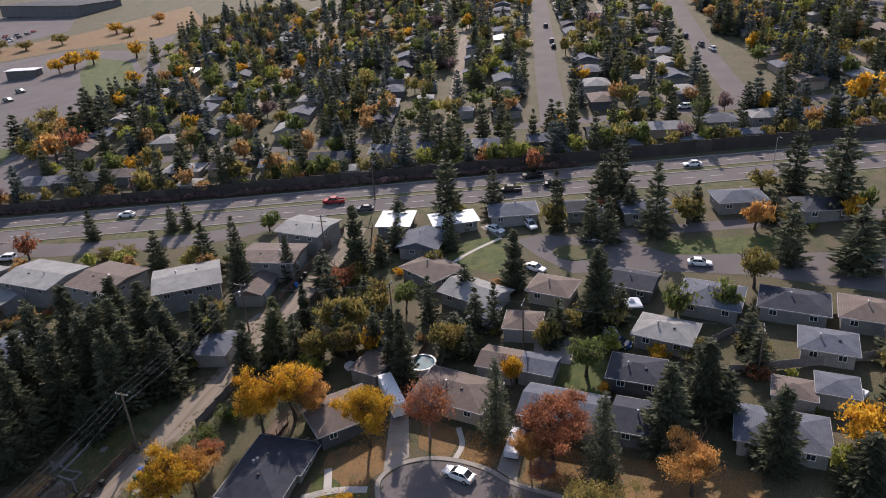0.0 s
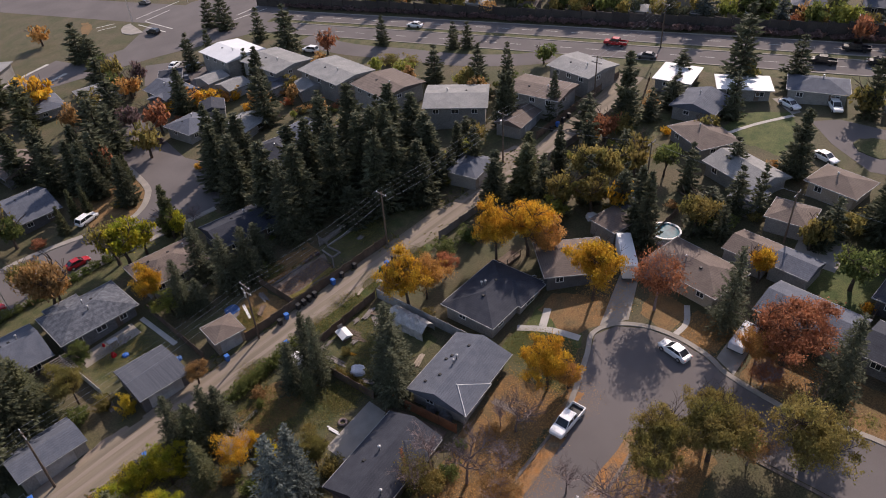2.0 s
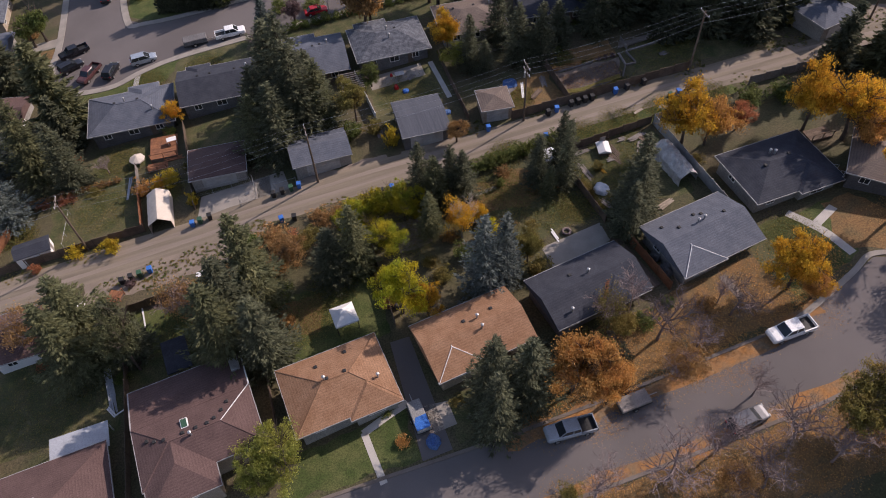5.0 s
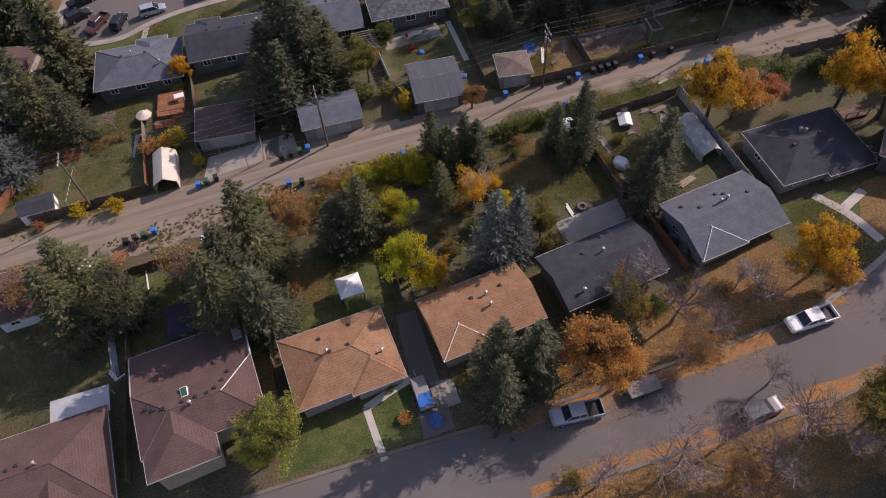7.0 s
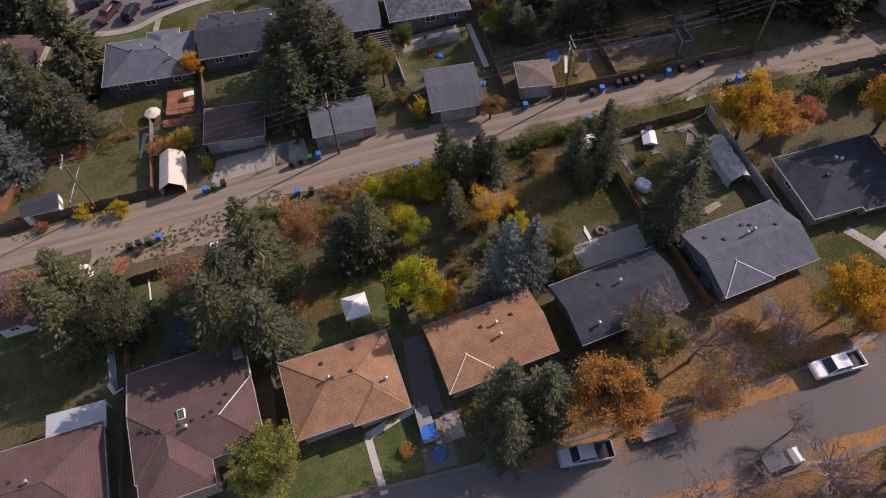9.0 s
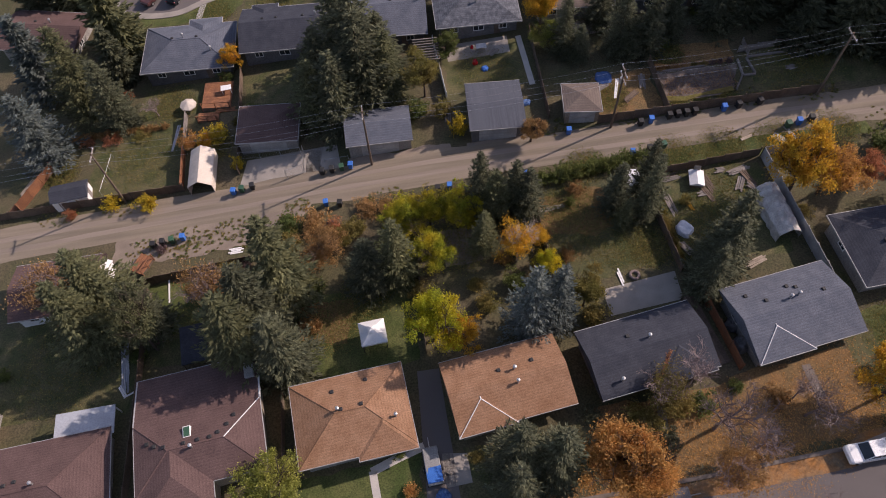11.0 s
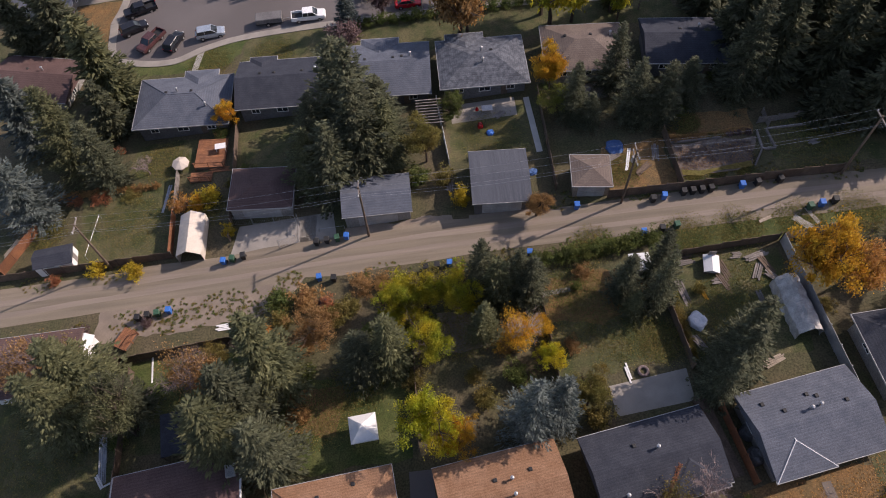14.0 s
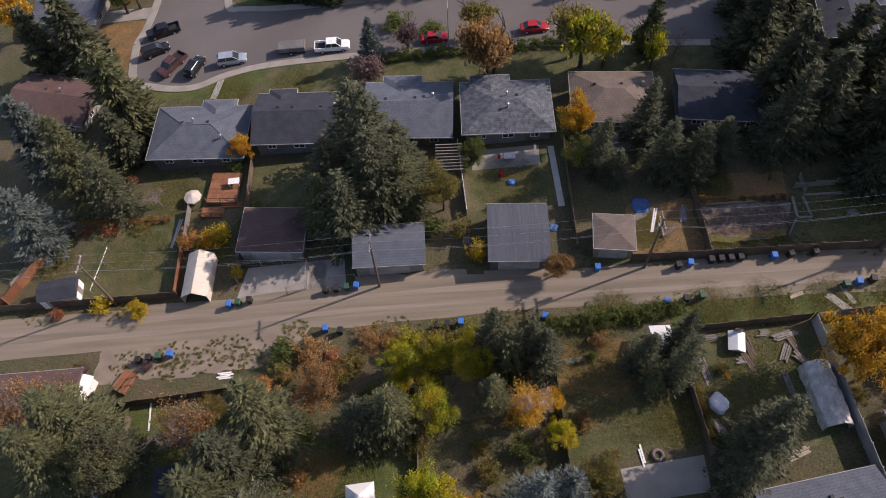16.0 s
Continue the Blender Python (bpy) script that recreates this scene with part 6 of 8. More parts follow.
# lawns, paths, pads
for pts, m, off, lab in (
    ([(-41, 64), (-28.4, 64), (-28.6, 76.4), (-41.5, 76)], "lawn", 0.012, "mown lawn behind the board fence"),
    ([(-36, 77.5), (-26.4, 77.5), (-26.2, 83.6), (-35, 83.8)], "lawn", 0.012, "lawn behind the bungalow"),
    ([(9.4, 73), (21.4, 73), (21.2, 82), (9.2, 82)], "lawn", 0.012, "lawn with toys behind the house"),
    ([(-20, 76), (-9, 76), (-9, 83.5), (-20, 83.5)], "lawn", 0.012, "shaded lawn behind the house"),
    ([(49.4, 64.4), (68, 64), (68, 72.2), (49.4, 72.2)], "lawn", 0.012, "shaded lawn beside the plot"),
    ([(18.4, 40.6), (30.8, 41.8), (31, 54), (18, 53.6)], "lawn", 0.012, "back lawn with tree shadows"),
    ([(33, 41), (45.4, 41), (45.4, 54), (33, 53.6)], "lawn", 0.012, "back yard grass strewn with timber"),
    ([(-12.6, 33.6), (2, 34.4), (2.2, 45), (-12.8, 44)], "lawn_green", 0.012, "back lawn with a gazebo"),
    ([(31, 54.4), (46, 55.0), (60, 55.8), (60, 57.4), (44, 57.9), (31, 57.8)], "lawn_green", 0.014, "green verge beside the gravel lane"),
    ([(-30, 38), (-14, 38.6), (-14, 48), (-30, 48.6)], "lawn", 0.012, "back lawn under spruces"),
    ([(-50, 34), (-31, 33), (-31, 48), (-50, 46)], "lawn", 0.012, "back lawn beside the maroon roofs"),
    ([(-31.4, 42), (-16.5, 42.6), (-17, 49.6), (-31.6, 49)], "lawn_green", 0.016, "small green lawn inside the fence"),
    ([(-44, 17.6), (-31, 17.8), (-31, 21), (-44, 20)], "lawn", 0.012, "front lawn"),
    ([(-14, 17.9), (1, 18.0), (1, 23.8), (-14, 23)], "lawn_green", 0.012, "front lawn beside a concrete path"),
    ([(5.5, 18.2), (17.5, 18.4), (17.5, 24.6), (5.5, 24)], "lawn", 0.012, "front lawn under a spruce"),
    ([(19, 18.6), (33, 19), (33, 27), (19, 26)], "lawn_dry", 0.012, "front lawn covered in fallen leaves"),
    ([(33, 19), (46.4, 20), (46.6, 29), (33.4, 27.4)], "lawn_dry", 0.012, "front lawn covered in fallen leaves"),
    ([(47.4, 21.4), (57.5, 25), (59.4, 33), (47.8, 32.6)], "lawn_green", 0.012, "front lawn with stepped paths"),
    ([(56, 26), (61.4, 24), (66.4, 25.6), (62, 33.4), (58, 33)], "lawn_dry", 0.014, "brown front lawn by the corner"),
    ([(64.8, 15.8), (70.4, 16), (70.8, 22), (65.4, 21)], "lawn_dry", 0.012, "brown front lawn by the corner"),
    ([(64.6, 9.4), (70.4, 9.4), (70.6, 15.2), (65, 15)], "lawn_dry", 0.012, "brown front lawn by the corner"),
    ([(62.8, -3.8), (70, -4), (70, 5.4), (62.6, 5.2)], "lawn_dry", 0.012, "brown front lawn by the corner"),
    ([(63.4, -24), (71, -24), (70, -5), (62.8, -5)], "lawn_dry", 0.012, "brown front lawn beside spruces"),
    ([(-42, 98), (-23, 98), (-20, 103.6), (-27, 102.4), (-32, 100.4), (-38, 101.2)], "lawn_green", 0.012, "front lawn by the kerb"),
    ([(-22, 95), (-8, 95), (-8, 103.6), (-20, 103.6)], "lawn", 0.012, "front lawn with shrubs"),
    ([(-7, 95), (46, 94), (44, 98.8), (20, 102.2), (-5, 103.6)], "lawn", 0.012, "front lawns with shrubs"),
    ([(-55, 104), (-43, 104), (-43.8, 112), (-42.8, 118), (-55, 118)], "lawn_dry", 0.012, "dry grass corner by the kerb"),
    ([(-29, 122), (-25, 118.6), (-12, 117.6), (-12, 128), (-29, 134)], "lawn_green", 0.012, "green corner lawn inside the kerb"),
    ([(27, 113.6), (33, 111.2), (36.3, 112.2), (39, 115), (41, 120), (42, 136), (34, 138), (28, 124)], "lawn_dry", 0.012, "dry grass corner"),
    ([(113, 22), (119, 20.6), (129, 26), (124, 34), (115, 34)], "lawn_green", 0.012, "bright green lawns by the turning circle"),
    ([(80, -2.6), (90.4, -2.4), (91, 5), (83, 5)], "lawn_green", 0.012, "bright green back lawn"),
    ([(92, -6), (104, -6), (104, 2), (92, 2)], "lawn", 0.012, "back lawn with garden things"),
    ([(125, -8), (131, -8), (136, -30), (128.4, -30)], "lawn_green", 0.012, "green lawns by the street"),
    ([(104, 42), (117, 44), (116, 52), (104, 51)], "lawn", 0.012, "back lawn by the lane"),
    ([(84, 70), (100, 66), (100, 70), (86, 75)], "lawn", 0.012, "grass by the fourplex"),
    ([(-30, 3), (6, 2.4), (50, 1.6), (51.4, 5), (49, 9.2), (6, 8.2), (-30, 7.4)], "lawn_dry", 0.01, "dry verge across the street under bare trees"),
    ([(28.6, 64.6), (36.8, 64.6), (36.8, 72), (29, 72)], "lawn_dry", 0.014, "dry weedy yard beside the small garage"),
    ([(37.6, 71.2), (48.4, 71.2), (48.6, 75.2), (37.6, 75.4)], "lawn_dry", 0.016, "strip of withered plants behind the plot"),
    ([(18, 48), (24, 47), (30.6, 48.8), (30.8, 54), (18, 53.4)], "lawn_dry", 0.017, "withered brown end of the back lawn"),
    ([(-11.8, 38.6), (-6, 37.6), (-5.4, 43.6), (-12, 43)], "lawn_dry", 0.017, "brown patch of back lawn"),
    ([(46, 26.6), (49, 26.6), (49, 40), (47.6, 40)], "lawn", 0.013, "narrow side lawn"),
):
    sheet("lawn", pts, off, m, lab, "lawn")
for pts, m, lab in (
    ([(-5.2, 60), (7.6, 60), (8.6, 64.6), (-5.2, 64.6)], "pad_gravel", "gravel apron before the garage"),
    ([(11, 60), (19, 60), (19, 64), (11, 64)], "pad_gravel", "gravel apron before the garage"),
    ([(-20, 62), (-6, 62.2), (-6.6, 67.4), (-19, 67)], "concrete", "concrete parking pad by the lane"),
    ([(-36, 52.4), (-20, 52.9), (-13, 54), (-10, 58.6), (-36, 57.4)], "pad_gravel", "gravel pad with weeds by the lane"),
    ([(-10.9, 63.3), (-8.9, 63.3), (-8.7, 67.2), (-10.8, 67.2)], "path", "worn pale concrete slab beside the parking pad"),
    ([(23.4, 36.2), (31.6, 37), (31.6, 40.6), (23.2, 39.6)], "concrete", "concrete patio behind the house"),
    ([(18.1, 51.2), (21.3, 51.5), (21.2, 52.1), (18, 51.8)], "concrete", "strip of concrete slabs in the grass"),
    ([(1.2, 17.6), (4.6, 17.8), (3.8, 33), (1.4, 33)], "asphalt", "concrete driveway between two bungalows"),
    ([(3.1, 23.7), (5.7, 23.4), (5.9, 20.4), (3.3, 20.2)], "concrete", "pale concrete slab beside the driveway"),
    ([(60.4, 24.2), (63.6, 21.6), (74, 25.8), (73.6, 28.4)], "concrete", "concrete driveway to the travel trailer"),
    ([(62.6, 6), (64, 9), (71, 9.2), (71, 6.4)], "concrete", "concrete driveway by the spruce"),
    ([(88, 3.4), (92.6, 3.4), (98.6, 6), (98.6, 11), (88, 9.6)], "concrete", "concrete pad between garages"),
    ([(127.8, 25.8), (129.4, 24.8), (134, 29.4), (132, 31.4)], "concrete", "driveway by the lawn"),
    ([(-55, 118.2), (-43, 118.4), (-42.6, 121.2), (-55, 121.6)], "concrete", "concrete driveway beside the white house"),
    ([(28, 80.4), (34, 80.6), (34, 83.8), (28, 83.4)], "concrete", "pale patio behind the house"),
    ([(10, 79.6), (19, 79.6), (19, 83), (10, 83)], "concrete", "stone patio behind the house"),
    ([(5.6, 50.8), (10.6, 50.4), (11, 46), (6, 45.6)], "pad_gravel", "gravel sitting place among trees"),
    ([(66, 166), (73, 178.4), (83, 168), (79, 150), (72, 152)], "asphalt", "asphalt car park beside the fourplexes"),
    ([(83, 60.6), (92, 60.4), (92, 64.4), (83, 66)], "pad_gravel", "gravel pad by the lane"),
    ([(165, 50), (173, 48), (190, 58), (182, 62)], "pad_gravel", "gravel pad behind the wall"),
):
    sheet("pad", pts, 0.022, m, lab, "paving")
for pts, w, m, lab in (
    (((50.4, 58.6), (51.1, 56.2)), 0.5, "path", "short stepping path over the verge"),
    (((-4.1, 22.9), (-3.7, 19.6), (-3.3, 16.6)), 0.8, "path", "narrow concrete garden path"),
    (((-4.2, 22.8), (-1.2, 23.9), (1.4, 24.7)), 0.9, "path", "concrete path along the bungalow"),
    (((53.4, 33.2), (55.6, 29.4), (56.8, 25.0)), 1.1, "path", "stepped concrete path to the house"),
    (((55.6, 30.4), (59.0, 32.0)), 1.1, "path", "concrete path to the side door"),
    (((64.4, 15.2), (67.4, 15.0), (70.6, 16.6)), 0.8, "path", "curved concrete path over the lawn"),
    (((-28.4, 97.8), (-27.6, 102.6)), 1.0, "path", "concrete front path"),
    (((20.6, 82.6), (21.0, 72.6)), 0.8, "path", "narrow stone path beside the lawn"),
    (((41.4, 27.6), (41.7, 24.0)), 0.9, "kerb", "concrete front path"),
    (((26.0, 25.4), (25.6, 23.0)), 0.9, "kerb", "concrete front path under leaves"),
    (((115.0, 33.0), (121.0, 30.0), (127.6, 25.4)), 0.8, "path", "thin pale path between lawns"),
    (((48.6, 57.6), (50.4, 55.4)), 0.9, "path", "stone steps down from the lane"),
    (((18, 55.9), (31, 56.8)), 0.5, "gravel", "bare strip beside the hedge"),
):
    ribbon("path", pts, w, 0.04, m, lab, "path", curve=4)
for pts, w in ((((10, 16.4), (16, 16.6), (24, 16.9), (40, 18.0), (49, 19.8)), 1.6), (((10, 9.3), (30, 9.8), (48, 10.6)), 1.8)):
    ribbon("leaf_drift", pts, w, 0.045, "leaf_litter", "drift of orange fallen leaves along the kerb", "leaves", ragged=0.6, kind="stuff")

def hedge(x0, y0, x1, y1, h, r, leaf, label):
    L = math.hypot(x1 - x0, y1 - y0)
    n = int(L / (r * (0.85 if h > 2.5 else 1.15))) + 1
    for k in range(n):
        t = k / max(n - 1, 1)
        b = bush(x0 + (x1 - x0) * t, y0 + (y1 - y0) * t, h * (0.9 + 0.2 * ((k * 7) % 3) / 2), r, leaf)
        tagged(b, label, "hedge")


hedge(16.2, 55.6, 31.6, 56.9, 2.6, 1.7, "green_leaf", "thick dark green hedge along the lane")
hedge(-45.0, 75.9, -31.4, 75.6, 1.3, 0.85, "straw", "low clipped hedge between two lawns")
hedge(-3, 102.6, 30, 101.8, 2.0, 1.6, "green_leaf", "tall green hedge along the street")
hedge(32.0, 53, 32.6, 41.5, 1.6, 0.8, "olive", "overgrown hedge along the fence")

# ---- the main road, its wall and the quarter beyond ----
DX, DY = 0.293, -0.956


def far(u, n):
    """Along the main road (u, growing to the south) and across it (n)."""
    return DX * u - DY * n, DY * u + DX * n


def band(name, u0, u1, n0, n1, off, m, label, category="road"):
    return sheet(name, [far(u0, n0), far(u1, n0), far(u1, n1), far(u0, n1)], off, m, label, category)


band("road", -420, 330, 148.5, 155.2, 0.03, "asphalt", "near carriageway of the main road, sunlit asphalt", "road")
band("road", -420, 330, 157.8, 163.6, 0.03, "asphalt", "far carriageway of the main road with tree shadows", "road")
band("grass_median", -135, 330, 155.2, 157.8, 0.02, "lawn", "grass median of the main road", "verge")
band("verge", -135, 330, 144.6, 148.4, 0.014, "lawn", "grass verge beside the main road", "verge")
band("verge", -130, 330, 163.7, 166.2, 0.014, "ground", "bare strip below the wall", "verge")
for n in (148.3, 155.4, 157.6, 163.8):
    ribbon("kerb", (far(-130, n), far(330, n)), 0.3, 0.13, "concrete", "pale kerb of the main road", "kerb", height=0.2, curve=1)
for n in (151.9, 160.6):
    bm = bmesh.new()
    for k in range(60):
        q = [far(u, m) for u, m in ((-125 + k * 6.5, n - 0.07), (-122 + k * 6.5, n - 0.07), (-122 + k * 6.5, n + 0.07), (-125 + k * 6.5, n + 0.07))]
        bm.faces.new([bm.verts.new((x, y, g(x, y) + 0.036)) for x, y in q])
    tagged(new("lane_line", mesh_of("lane_line", bm, "line")), "white dashed lane line on the main road", "road marking", kind="stuff")
ribbon("road", [far(u, n) for u, n in ((-40, 147), (-48, 143.5), (-62, 141), (-78, 141.5), (-96, 142), (-112, 146))], 6.5, 0.026, "asphalt", "service road beside the fourplexes", "road")
# crossing
sheet("road", [far(u, n) for u, n in ((-132, 146), (-132, 166), (-126, 200), (-119, 247), (-131, 297), (-153, 356), (-166, 412), (-177, 406), (-171, 383), (-150, 330), (-136, 290), (-134, 262), (-146, 230), (-160, 180), (-172, 166), (-172, 146), (-166, 130), (-190, 100), (-178, 92), (-150, 128))], 0.034, "asphalt", "wide crossing of the main road and a side street", "road")
band("road", -420, -132, 155, 158, 0.032, "asphalt", "paved median at the crossing", "road")
sheet("park_lawn", [(100.4, 278.2), (100.8, 261.5), (102.2, 247.7), (108.0, 226.1), (115.9, 221.3), (128.8, 215.2), (138.6, 216.3), (140.3, 220.6), (135.8, 239.6), (124.6, 260.3), (115.6, 277.7), (108.3, 295.1)], 0.05, "lawn_green", "green lawn island with young trees at the crossing", "lawn")
ribbon("path", [(122.8, 262.4), (116.7, 245.8), (110.4, 228.3)], 2.2, 0.08, "concrete", "pale concrete path across the lawn island", "path", curve=3)
ribbon("kerb", [(100.4, 278.2), (100.8, 261.5), (102.2, 247.7), (108.0, 226.1), (115.9, 221.3), (128.8, 215.2), (138.6, 216.3)], 0.4, 0.15, "concrete", "pale kerb round the lawn island", "kerb", height=0.2)
sheet("park_lawn", [(122.3, 325.1), (133.5, 273.6), (130.5, 270.5), (115.0, 309.4)], 0.05, "lawn_dry", "further lawn strip beyond the crossing", "lawn")
sheet("park_lawn", [(79.8, 234.2), (81.4, 232.3), (79.1, 224.1), (72.1, 217.9)], 0.06, "lawn_dry", "dry grass corner inside a curved kerb", "lawn")
sheet("park_lawn", [(151.2, 248.1), (162.7, 238.5), (170.7, 213.3), (156.5, 205.1), (150.2, 224.0)], 0.05, "lawn_green", "green lawn island beside the car park entrance", "lawn")
ribbon("kerb", [(150.6, 248.4), (163.2, 238.8), (171.2, 213.0), (156.3, 204.6), (149.7, 224.0), (150.6, 248.4)], 0.5, 0.15, "concrete", "pale kerb round the car park lawn island", "kerb", height=0.2)
sheet("park_lawn", [(226.8, 234.3), (222.4, 214.5), (211.8, 210.0), (217.4, 228.5)], 0.05, "lawn_green", "green lawn beside the shopping centre street", "lawn")
house(184.0, 289.0, 8.0, 4.0, 20, "roof_grey", "siding_dark", he=3.0, pitch=0.06, detail=0, label="small grey kiosk standing alone in the car park", name="kiosk", category="kiosk")
sheet("traffic_island", [(83.3, 213.4), (85.4, 215.8), (87.7, 215.7), (85.8, 203.4), (82.8, 205.7), (82.0, 209.9)], 0.16, "concrete", "pale concrete traffic island at the crossing", "island", thick=0.2)
for line in (((90.9, 217.9), (107.1, 218.5)),
             ((91.4, 212.9), (100.9, 213.9)),
             ((88.6, 212.0), (89.7, 196.6)),
             ((91.2, 212.4), (92.2, 196.9)),
             ((105.9, 183.5), (116.7, 181.4)),
             ((108.5, 186.1), (116.9, 186.0)),
             ((79.0, 221.1), (84.1, 218.2)),
             ((80.0, 224.1), (85.0, 221.5))):
    ribbon("road_marking", line, 0.35, 0.042, "line", "worn white crosswalk line at the crossing", "road marking", curve=1)
sheet("road", [far(u, n) for u, n in ((-150, 196), (-200, 194), (-262, 194), (-330, 184), (-420, 190), (-420, 355), (-262, 380), (-226, 398), (-180, 380), (-152, 330), (-138, 290), (-138, 262))], 0.022, "asphalt", "wide pale car park of a shopping centre", "car park")
sheet("park_lawn", [far(u, n) for u, n in ((-160, 286), (-139, 281), (-146, 310), (-166, 350), (-199, 373), (-186, 335))], 0.032, "lawn_green", "green lawn with golden trees beside the car park", "lawn")
sheet("park_lawn", [far(u, n) for u, n in ((-141, 262), (-149, 240), (-158, 250), (-150, 268))], 0.032, "lawn", "green lawn strip with shrubs beside the car park", "lawn")
sheet("park_lawn", [far(u, n) for u, n in ((-420, 402), (-282, 430), (-241, 455), (-196, 520), (-158, 440), (-174, 404), (-226, 402), (-262, 386), (-420, 360))], 0.026, "lawn_dry", "dry grass embankment beyond the car park", "lawn")
sheet("road", [far(u, n) for u, n in ((-460, 440), (-284, 438), (-262, 470), (-300, 560), (-460, 600))], 0.026, "asphalt", "far car park crowded with cars", "car park")
for k, (x, y) in enumerate(((253.9, 363.1), (217.6, 295.1), (230.0, 315.2), (222.9, 275.5), (244.5, 316.1), (224.6, 333.4), (212.9, 301.8), (235.9, 282.4), (214.4, 276.9), (238.5, 340.0), (228.0, 296.0))):
    vehicle(("sedan", "suv")[k % 2], ("white", "silver", "black", "grey")[k % 4], x, y, 107 + 180 * (k % 2), what="crossing the shopping centre car park")
for k in range(16):
    r = random.Random(k)
    x, y = far(-290 - 8 * (k % 5) - r.uniform(0, 2), 452 + 9 * (k // 5))
    vehicle(r.choice(("sedan", "suv", "suv")), r.choice(("white", "silver", "black", "grey", "red")), x, y, 17 + r.choice((0, 180)), what="in the shopping centre car park")
x, y = far(-217, 340)
house(x, y, 16, 8, 107, "roof_white", "siding_dark", he=4.0, pitch=0.04, detail=0, label="low flat-roofed shop building in the car park", name="shop", category="shop")
x, y = far(-318, 566)
house(x, y, 95, 40, 82, "roof_dark", "siding_dark", he=7.0, pitch=0.03, detail=0, label="large dark flat-roofed store behind the car park", name="store", category="shop")


def noise_wall():
    """Timber sound wall in bays."""
    w = thing("sound_wall", *far(-144, 166.4), 0, "long dark brown timber sound wall behind the road", "wall")
    x0, y0 = far(-144, 166.4)
    a = math.degrees(math.atan2(DY, DX))
    me = mesh_of("bay", boxed(0, -0.08, -0.6, 3.86, 0.08, 3.3), "wall_wood")
    pm = mesh_of("post", boxed(-0.15, -0.16, -0.8, 0.15, 0.16, 3.5), "wall_wood")
    for k in range(116):
        x, y = far(-144 + k * 4.0, 166.4 + 0.01 * k)
        part("post", pm, None, w, at=pose(x - x0, y - y0, g(x, y) - g(x0, y0), 0, 0, a))
        part("bay", me, None, w, at=pose(x - x0 + DX * 0.07, y - y0 + DY * 0.07, g(x, y) - g(x0, y0), 0, 2.9, a))
    return w


noise_wall()

ribbon("road", ((62, 204), (45, 200), (25, 194), (0, 184), (-40, 166), (-90, 146)), 12, 0.03, "asphalt", "wide side street leading away from the crossing", "road")
for s in (-6.3, 6.3):
    ribbon("kerb", ((58, 203 + s), (45, 200 + s), (25, 194 + s), (0, 184 + s), (-40, 166 + s), (-90, 146 + s)), 1.2, 0.12, "path", "pale pavement edge of the side street", "pavement", height=0.15)
house(36.6, 216.5, 26, 12.5, -46, "roof_pale", "siding", he=5.0, pitch=0.04, detail=0, label="long flat-roofed grey building beside the side street", name="shop", category="shop")
# residential grid beyond the wall
for u, n0, n1, w, m, lab in ((4, 200, 460, 4.2, "gravel", "gravel back lane"), (70, 200, 460, 4.2, "gravel", "gravel back lane"), (-34, 200, 460, 6, "asphalt", "residential street leading away"), (-70, 200, 460, 4.2, "gravel", "gravel back lane"), (140, 200, 460, 4.6, "gravel", "gravel back lane"), (176, 200, 460, 9, "asphalt", "residential street leading away")):
    ribbon("road", (far(u - 4, n0), far(u, (n0 + n1) / 2), far(u + 5, n1)), w, 0.02, m, lab, "street", curve=3)
ribbon("road", (far(31, 196), far(32.2, 211), far(35, 265), far(39.5, 326), far(47, 460)), 8, 0.02, "asphalt", "pale residential street leading away", "street", curve=3)
ribbon("road", (far(136, 205), far(140, 227), far(151, 283), far(160, 330)), 7, 0.02, "asphalt", "residential street leading away", "street", curve=3)
ribbon("road", (far(88, 196), far(92, 250), far(102, 330), far(112, 400)), 7.4, 0.02, "asphalt", "residential street leading away", "street", curve=3)
ribbon("road", (far(-130, 199), far(0, 199), far(220, 199)), 5, 0.024, "asphalt", "residential street behind the first row of houses", "street", curve=3)
FR = random.Random(17)
ROOFS = ("roof_grey", "roof_grey", "roof_pale", "roof_dark", "roof_brown", "roof_slate", "roof_grey", "roof_pale")
WORDS = {"roof_grey": "grey", "roof_pale": "pale grey", "roof_dark": "charcoal", "roof_brown": "brown", "roof_slate": "slate-blue", "roof_white": "white"}


def far_house(u, n, rot):
    x, y = far(u, n)
    rf = FR.choice(ROOFS)
    if FR.random() < 0.012:
        rf = "roof_white"
    return house(x, y, FR.uniform(10.5, 13), FR.uniform(8, 9.5), rot + FR.uniform(-3, 3), rf, FR.choice(("siding", "siding", "siding_dark", "stucco")), he=2.4, gable=FR.random() < 0.4, pitch=0.3, detail=1 if n < 190 else 0, label=f"distant bungalow with a {WORDS[rf]} shingle roof", group="houses beyond the road")


WOODS = {}


def far_tree(u, n):
    x, y = far(u, n)
    # extra blue-grey spruces and pale green crowns put distance haze into the colour
    if FR.random() < 0.42:
        WOODS.setdefault(FR.choice(("spruce", "spruce_blue", "spruce_olive", "spruce_blue")), []).append((FR.choice(SPRUCE_FAR), x, y, FR.uniform(8, 15), FR.uniform(2.3, 3.7)))
    else:
        WOODS.setdefault(FR.choice(("olive", "olive", "green_leaf", "gold", "straw", "olive", "green_leaf", "pale_green", "purple", "olive", "green_leaf", "pale_green", "green_leaf", "olive", "straw")), []).append((FR.choice(FAR_SET), x, y, FR.uniform(5, 8.5), FR.uniform(2.6, 4.4)))


